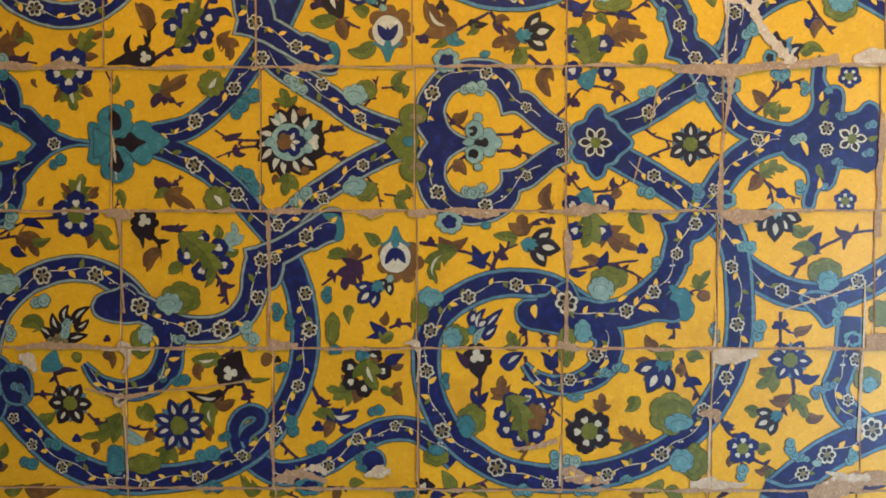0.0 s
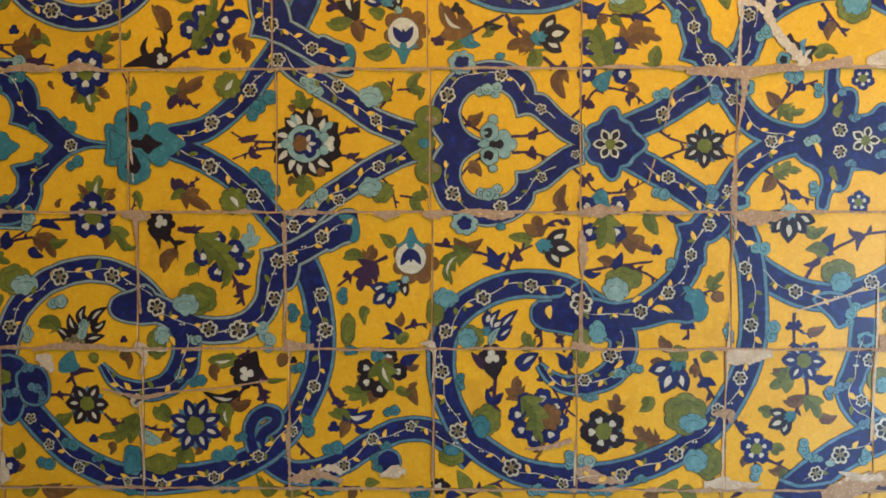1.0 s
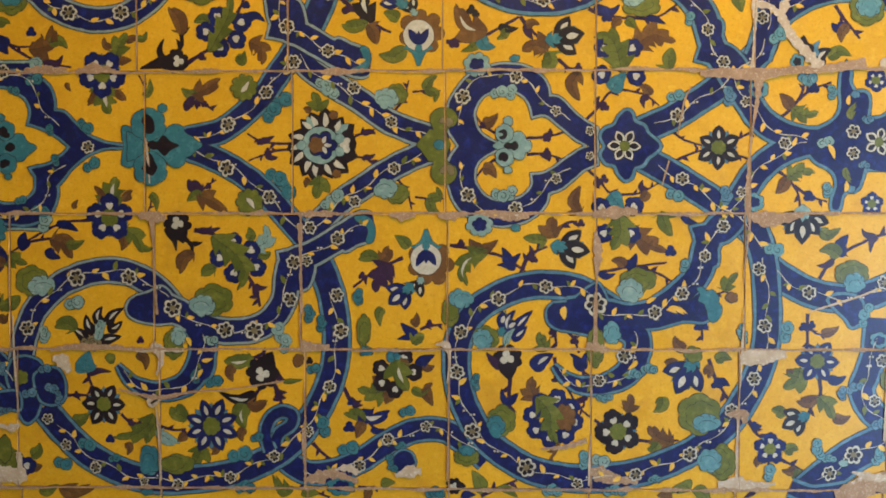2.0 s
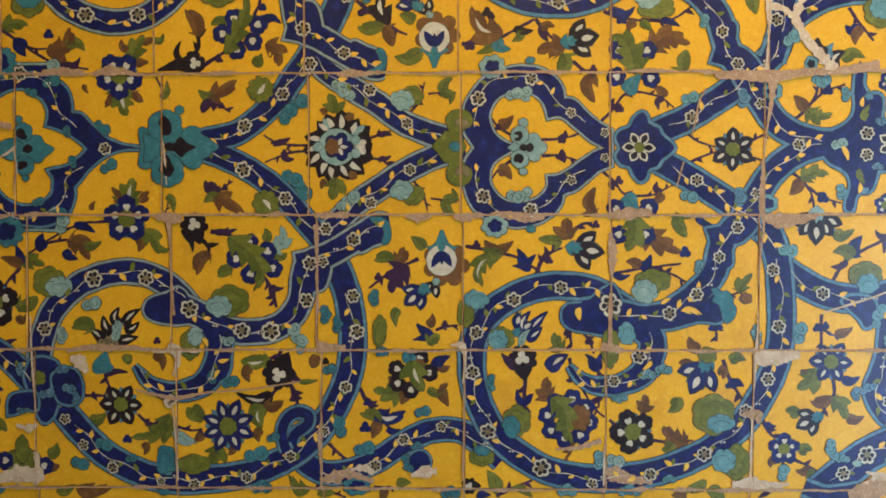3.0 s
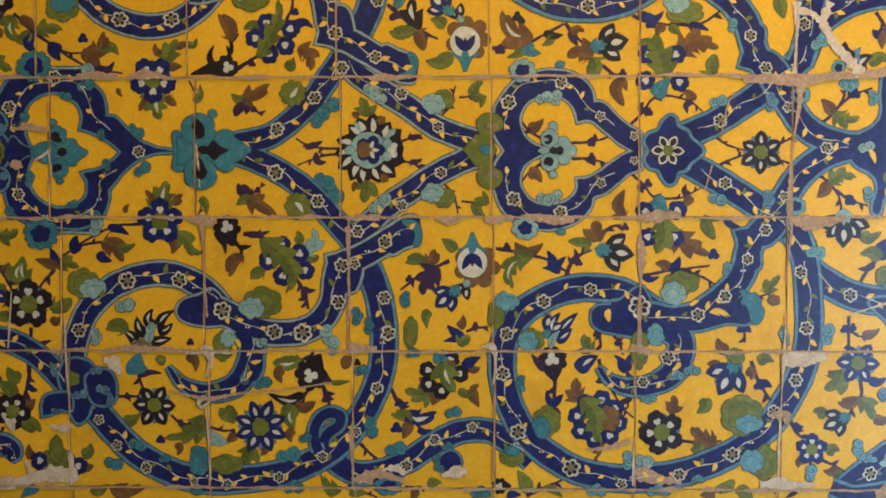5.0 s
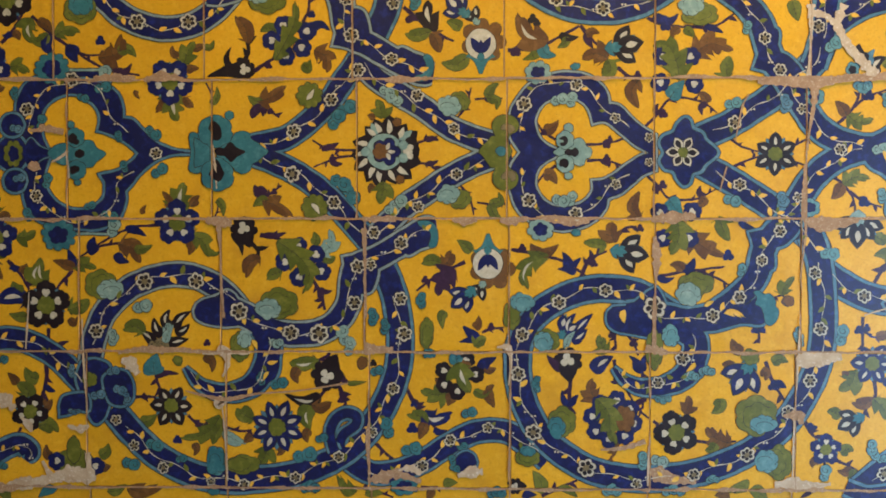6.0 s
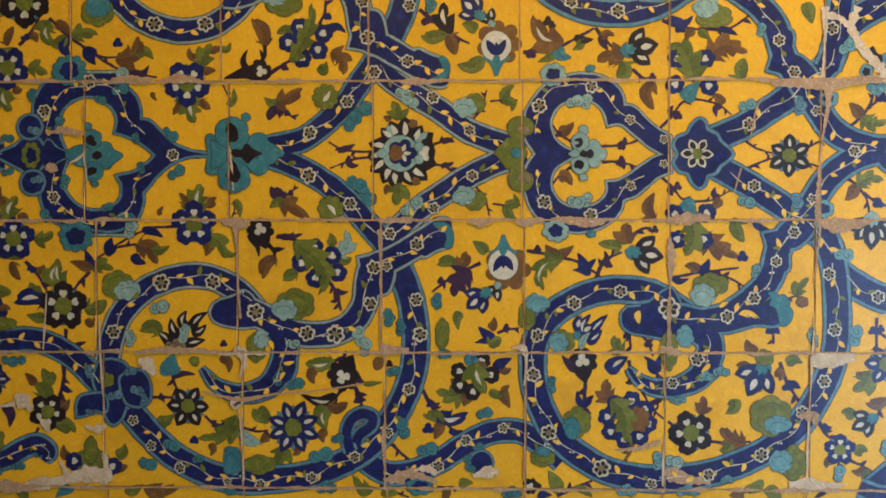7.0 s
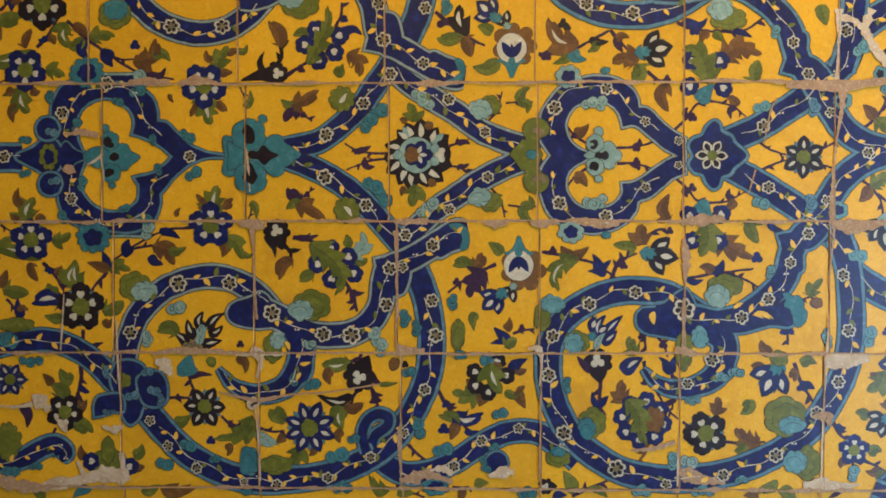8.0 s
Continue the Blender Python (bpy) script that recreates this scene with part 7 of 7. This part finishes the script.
smear("m", 6.2, (-454, -338.1, 2.3), (-422.4, -345.9, 4.6), (-394.8, -349.7, 6.2), (-351.3, -341.7, 3.1), (-296.2, -337.6, 2.3), (-225.4, -326.4, 2.3), rag=0.4, name="filler_patch", level=28)
smear("f", 3.9, (-402.7, -357.6, 1.5), (-397.4, -416.7, 2.3), (-395.2, -464, 2.3), rag=0.4, name="filler_patch", level=28)
smear("f", 3.9, (-600, -236, 1.5), (-597.9, -299, 3.1), (-592.8, -370.1, 1.5), rag=0.4, name="filler_patch", level=28)
smear("f", 20, (-645, -465.2, 7.7), (-621.1, -455.6, 20), (-593.3, -458.6, 20), (-581.4, -463.3, 6.2), rag=0.35, name="filler_patch", level=28)
smear("f", 6.2, (-593.1, -425.4, 9.2), (-590.8, -449.1, 6.2), (-593.3, -464.9, 4.6), rag=0.4, name="filler_patch", level=28)
smear("f", 7.7, (-656.8, -437.5, 3.1), (-646.5, -455.7, 9.2), (-637.1, -465.1, 4.6), rag=0.4, name="filler_patch", level=28)
smear("f", 9.2, (-620.7, -387.5, 3.1), (-604.8, -392.2, 10.8), (-590.5, -387.4, 4.6), rag=0.4, name="filler_patch", level=28)
smear("m", 15.4, (-198.1, -463.1, 6.2), (-178.4, -459.1, 15.4), (-158.8, -453.5, 12.3), (-123.5, -464.4, 7.7), rag=0.4, name="filler_patch", level=28)
smear("f", 10.8, (-154.8, -448.8, 3.1), (-137.6, -445.6, 10.8), (-123.4, -453.4, 6.2), rag=0.4, name="filler_patch", level=28)
smear("f", 13.9, (-72.5, -456.3, 4.6), (-52.9, -450.7, 15.4), (-37.2, -449.9, 9.2), rag=0.4, name="filler_patch", level=28)
smear("m", 10.8, (-201.7, -278.5, 15.4), (-186, -279.3, 12.3), (-162.5, -279.2, 6.2), rag=0.4, name="filler_patch", level=28)
smear("m", 7.7, (-195.6, -376.6, 2.3), (-198.8, -404.1, 5.4), (-195.7, -455.3, 3.1), rag=0.4, name="filler_patch", level=28)
smear("m", 5.4, (-203, -110.2, 7.7), (-201.5, -172.8, 3.1), (-200.1, -235.4, 2.3), rag=0.4, name="filler_patch", level=28)
smear("f", 6.2, (-17.7, -275.8, 2.3), (-2.1, -277.3, 8.5), (1.8, -297.7, 3.9), (-1.3, -329, 1.9), rag=0.4, name="filler_patch", level=28)
smear("m", 3.9, (1.8, -336.8, 1.5), (0.3, -391.6, 1.9), (-1.3, -462.3, 2.3), rag=0.3, name="filler_patch", level=28)
smear("m", 15.4, (192.9, -445.7, 4.6), (206.1, -451.9, 20), (227.9, -459.6, 15.4), (259, -462.6, 6.2), rag=0.35, name="filler_patch", level=28)
smear("f", 5.4, (195.1, -398.8, 1.5), (192.9, -437.9, 3.1), (192.2, -469.2, 2.3), rag=0.4, name="filler_patch", level=28)
smear("m", 6.2, (126.7, -418.6, 2.3), (157.8, -416.1, 6.2), (188.9, -406.6, 6.2), rag=0.4, name="filler_patch", level=28)
smear("m", 4.6, (200.8, -203.7, 2.3), (200.9, -227, 5.4), (198.7, -281.6, 2.3), rag=0.4, name="filler_patch", level=28)
smear("m", 9.2, (188.6, -275.4, 6.2), (204.1, -280, 13.9), (219.7, -283.1, 4.6), rag=0.4, name="filler_patch", level=28)
smear("f", 3.1, (489.9, -230.5, 1.5), (520.6, -221.2, 3.1), (557.5, -209.5, 2.3), (582, -199.4, 3.1), rag=0.4, name="filler_patch", level=28)
smear("f", 10.8, (543.7, -467.6, 4.6), (564.4, -461.2, 15.4), (583.6, -458, 9.2), rag=0.4, name="filler_patch", level=28)
smear("f", 20, (583.8, 103.8, 12.3), (598.8, 106.8, 20), (621.3, 109.7, 20), (643.8, 109.6, 15.4), rag=0.3, name="filler_patch", level=28)
smear("m", 20, (602.3, -272.8, 18.5), (623.4, -272.8, 23.1), (646, -272.8, 20), rag=0.25, name="filler_patch", level=28)
smear("m", 10.8, (620.6, -41.5, 4.6), (618.6, -86.9, 6.2), (616.6, -132.4, 10.8), rag=0.4, name="filler_patch", level=28)
smear("m", 9.2, (623.2, 34.2, 4.6), (622, -11.2, 10.8), (616.2, -64.2, 3.9), rag=0.4, name="filler_patch", level=28)
smear("f", 4.6, (600.4, -193.1, 2.3), (599.3, -269, 3.1), (595.1, -345.1, 3.1), (592.4, -406.1, 4.6), rag=0.4, name="filler_patch", level=28)
smear("m", 23.1, (526.3, -482.7, 15.4), (556.5, -474.9, 26.2), (594.2, -459.5, 23.1), (630.4, -455.5, 18.5), rag=0.4, name="filler_patch", level=28)
smear("f", 12.3, (548.9, -448.3, 3.1), (579.1, -455.8, 10.8), (609.3, -455.6, 7.7), rag=0.4, name="filler_patch", level=28)
smear("f", 18.5, (-707.3, -471.5, 6.2), (-678.9, -468.9, 18.5), (-654.6, -464.8, 10.8), (-622.2, -458.2, 16.9), (-593.9, -458, 13.9), rag=0.4, name="filler_patch", level=28)
smear("f", 16.9, (-720.7, -344.2, 4.6), (-709.3, -352.3, 20), (-696.4, -364.3, 7.7), rag=0.4, name="filler_patch", level=28)
smear("m", 10.8, (-768.2, -465.3, 18.5), (-735.7, -473.2, 18.5), (-695.2, -477, 7.7), rag=0.4, name="filler_patch", level=28)
smear("f", 7.7, (-686.7, -376.3, 3.1), (-677, -386, 10.8), (-672.2, -396.4, 4.6), rag=0.4, name="filler_patch", level=28)
smear("f", 4.6, (-767.8, -358.9, 2.3), (-743.4, -360.4, 4.6), (-720.7, -356.3, 7.7), rag=0.4, name="filler_patch", level=28)
smear("m", 10.8, (-675.9, -24.5, 4.6), (-667.8, -22.9, 12.3), (-657.3, -27, 4.6), rag=0.4, name="filler_patch", level=28)
smear("m", 12.3, (-673.3, 26.7, 3.1), (-645, 28.3, 7.7), (-624.8, 23.4, 6.2), rag=0.4, name="filler_patch", level=28)
smear("f", 2.3, (-679.9, -279.8, 2.3), (-676.5, -231.6, 2.3), (-674.8, -199.4, 1.5), rag=0.4, name="filler_patch", level=28)

# ---- mortar between the tiles ----
for ri in range(len(ROWS_V) - 1):
    top, low = ROWS_V[ri], ROWS_V[ri + 1]
    for cu in COLS[ri]:
        jag = [(cu + random.uniform(-1.1, 1.1), top + (low - top) * k / 9, random.choice((0.6, 0.8, 1.1, 1.4, 2.2))) for k in range(10)]
        smear("m", 2.5, *jag)
for ri, rv in enumerate(ROWS_V):
    for ci in range(8):
        a, b = COLS[min(ri, 4)][ci] - 3, COLS[min(ri, 4)][ci + 1] + 3
        drift = random.uniform(-0.8, 0.8)
        jag = [(a + (b - a) * k / 11, rv + drift + random.uniform(-1.2, 1.2), random.choice((1.8, 2.4, 3.0, 3.8, 6.0))) for k in range(12)]
        smear("m", 4.0, *jag)


# ---- tiles, and the glaze laid on each ----
def cut(poly, lo_u, hi_u, lo_v, hi_v):
    for axis, lim, sign in ((0, lo_u, 1), (0, hi_u, -1), (1, lo_v, 1), (1, hi_v, -1)):
        out = []
        for i in range(len(poly)):
            p, q = poly[i - 1], poly[i]
            dp, dq = sign * (p[axis] - lim), sign * (q[axis] - lim)
            if (dp >= 0) != (dq >= 0):
                t = dp / (dp - dq)
                out.append((p[0] + t * (q[0] - p[0]), p[1] + t * (q[1] - p[1])))
            if dq >= 0:
                out.append(q)
        poly = out
        if len(poly) < 3:
            return []
    return poly


def tile_mesh(w, h):
    """A glazed tile: clay body with a softly rounded, glazed face."""
    bm = bmesh.new()
    bmesh.ops.create_cube(bm, size=1)
    for vert in bm.verts:
        vert.co = Vector((vert.co.x * w, 0.006 + vert.co.y * 0.012, vert.co.z * h))
    front = [e for e in bm.edges if all(v.co.y < 0.001 for v in e.verts)]
    bmesh.ops.bevel(bm, geom=front, offset=0.0011, segments=3, affect="EDGES", profile=0.6)
    me = bpy.data.meshes.new("tile")
    bm.to_mesh(me)
    bm.free()
    me.materials.append(MAT["y"])
    me.materials.append(BISQUE)
    for p in me.polygons:
        p.material_index = 1 if p.center.y > 0.002 else 0
    return me


def flat_mesh(name, faces_by_mat, u0, v0):
    verts, faces, index, mats = [], [], [], []
    for key, level, polys in faces_by_mat:
        if key not in mats:
            mats.append(key)
        for poly in polys:
            area = sum(poly[i - 1][0] * poly[i][1] - poly[i][0] * poly[i - 1][1] for i in range(len(poly)))
            ordered = poly if area > 0 else poly[::-1]
            faces.append(range(len(verts), len(verts) + len(ordered)))
            verts += [((p[0] - u0) / 1000, -level * STEP, (p[1] - v0) / 1000) for p in ordered]
            index.append(mats.index(key))
    me = bpy.data.meshes.new(name)
    me.from_pydata(verts, [], [list(f) for f in faces])
    for key in mats:
        me.materials.append(MAT[key] if key in MAT else {"m": MORTAR, "f": PLASTER}[key])
    me.polygons.foreach_set("material_index", index)
    return me


def unsteady(p):
    """The painter's hand: every contour strays a little from its drawing."""
    u, v = p
    return (u + 0.9 * noise.noise((u * 0.06, v * 0.06, 3)) + 0.55 * noise.noise((u * 0.23, v * 0.23, 8)),
            v + 0.9 * noise.noise((u * 0.06, v * 0.06, 13)) + 0.55 * noise.noise((u * 0.23, v * 0.23, 18)))


GAP = 0.8
for order, motif in enumerate(MOTIFS):
    motif.coats = [(key, level + 0.02 * (order % 45), [[unsteady(p) for p in poly] for poly in polys]) for key, level, polys in motif.coats]
    pts = [p for _, _, polys in motif.coats for poly in polys for p in poly]
    motif.box = (min(p[0] for p in pts), max(p[0] for p in pts), min(p[1] for p in pts), max(p[1] for p in pts)) if pts else (9e9, 9e9, 9e9, 9e9)

for ci in range(8):
    for ri in range(len(ROWS_V) - 1):
        lo_u, hi_u, lo_v, hi_v = COLS[ri][ci] + GAP, COLS[ri][ci + 1] - GAP, ROWS_V[ri + 1] + GAP, ROWS_V[ri] - GAP
        mu, mv = (lo_u + hi_u) / 2, (lo_v + hi_v) / 2
        tile = new("tile", tile_mesh((hi_u - lo_u) / 1000, (hi_v - lo_v) / 1000))
        tile.parent = wall
        tile.matrix_basis = pose(mu / 1000, random.uniform(-0.0003, 0.0002), AXIS + mv / 1000, random.gauss(0, 0.12), 0, random.gauss(0, 0.12))
        for motif in MOTIFS:
            a, b, c, d = motif.box
            if b < lo_u or a > hi_u or d < lo_v or c > hi_v:
                continue
            inside = a > lo_u + 1 and b < hi_u - 1 and c > lo_v + 1 and d < hi_v - 1
            coats = []
            for key, level, polys in motif.coats:
                kept = polys if inside else [q for q in (cut(p, lo_u + 0.5, hi_u - 0.5, lo_v + 0.5, hi_v - 0.5) for p in polys) if q]
                if kept:
                    coats.append((key, level, kept))
            if coats:
                ob = new(motif.name, flat_mesh(motif.name, coats, mu, mv))
                ob.parent = tile
                if motif.label:
                    tagged(ob, motif.label)

for name, key, level, (left, right) in MENDS:
    quads = [[left[i], left[i + 1], right[i + 1], right[i]] for i in range(len(left) - 1)]
    ob = new(name, flat_mesh(name, [(key, level, quads)], 0, 0))
    ob.parent = wall
    ob.matrix_basis = Matrix.Translation((0, -0.0002, AXIS))
    tagged(ob, "white gypsum filler over broken tile edges" if key == "f" else "pink lime mortar joint")
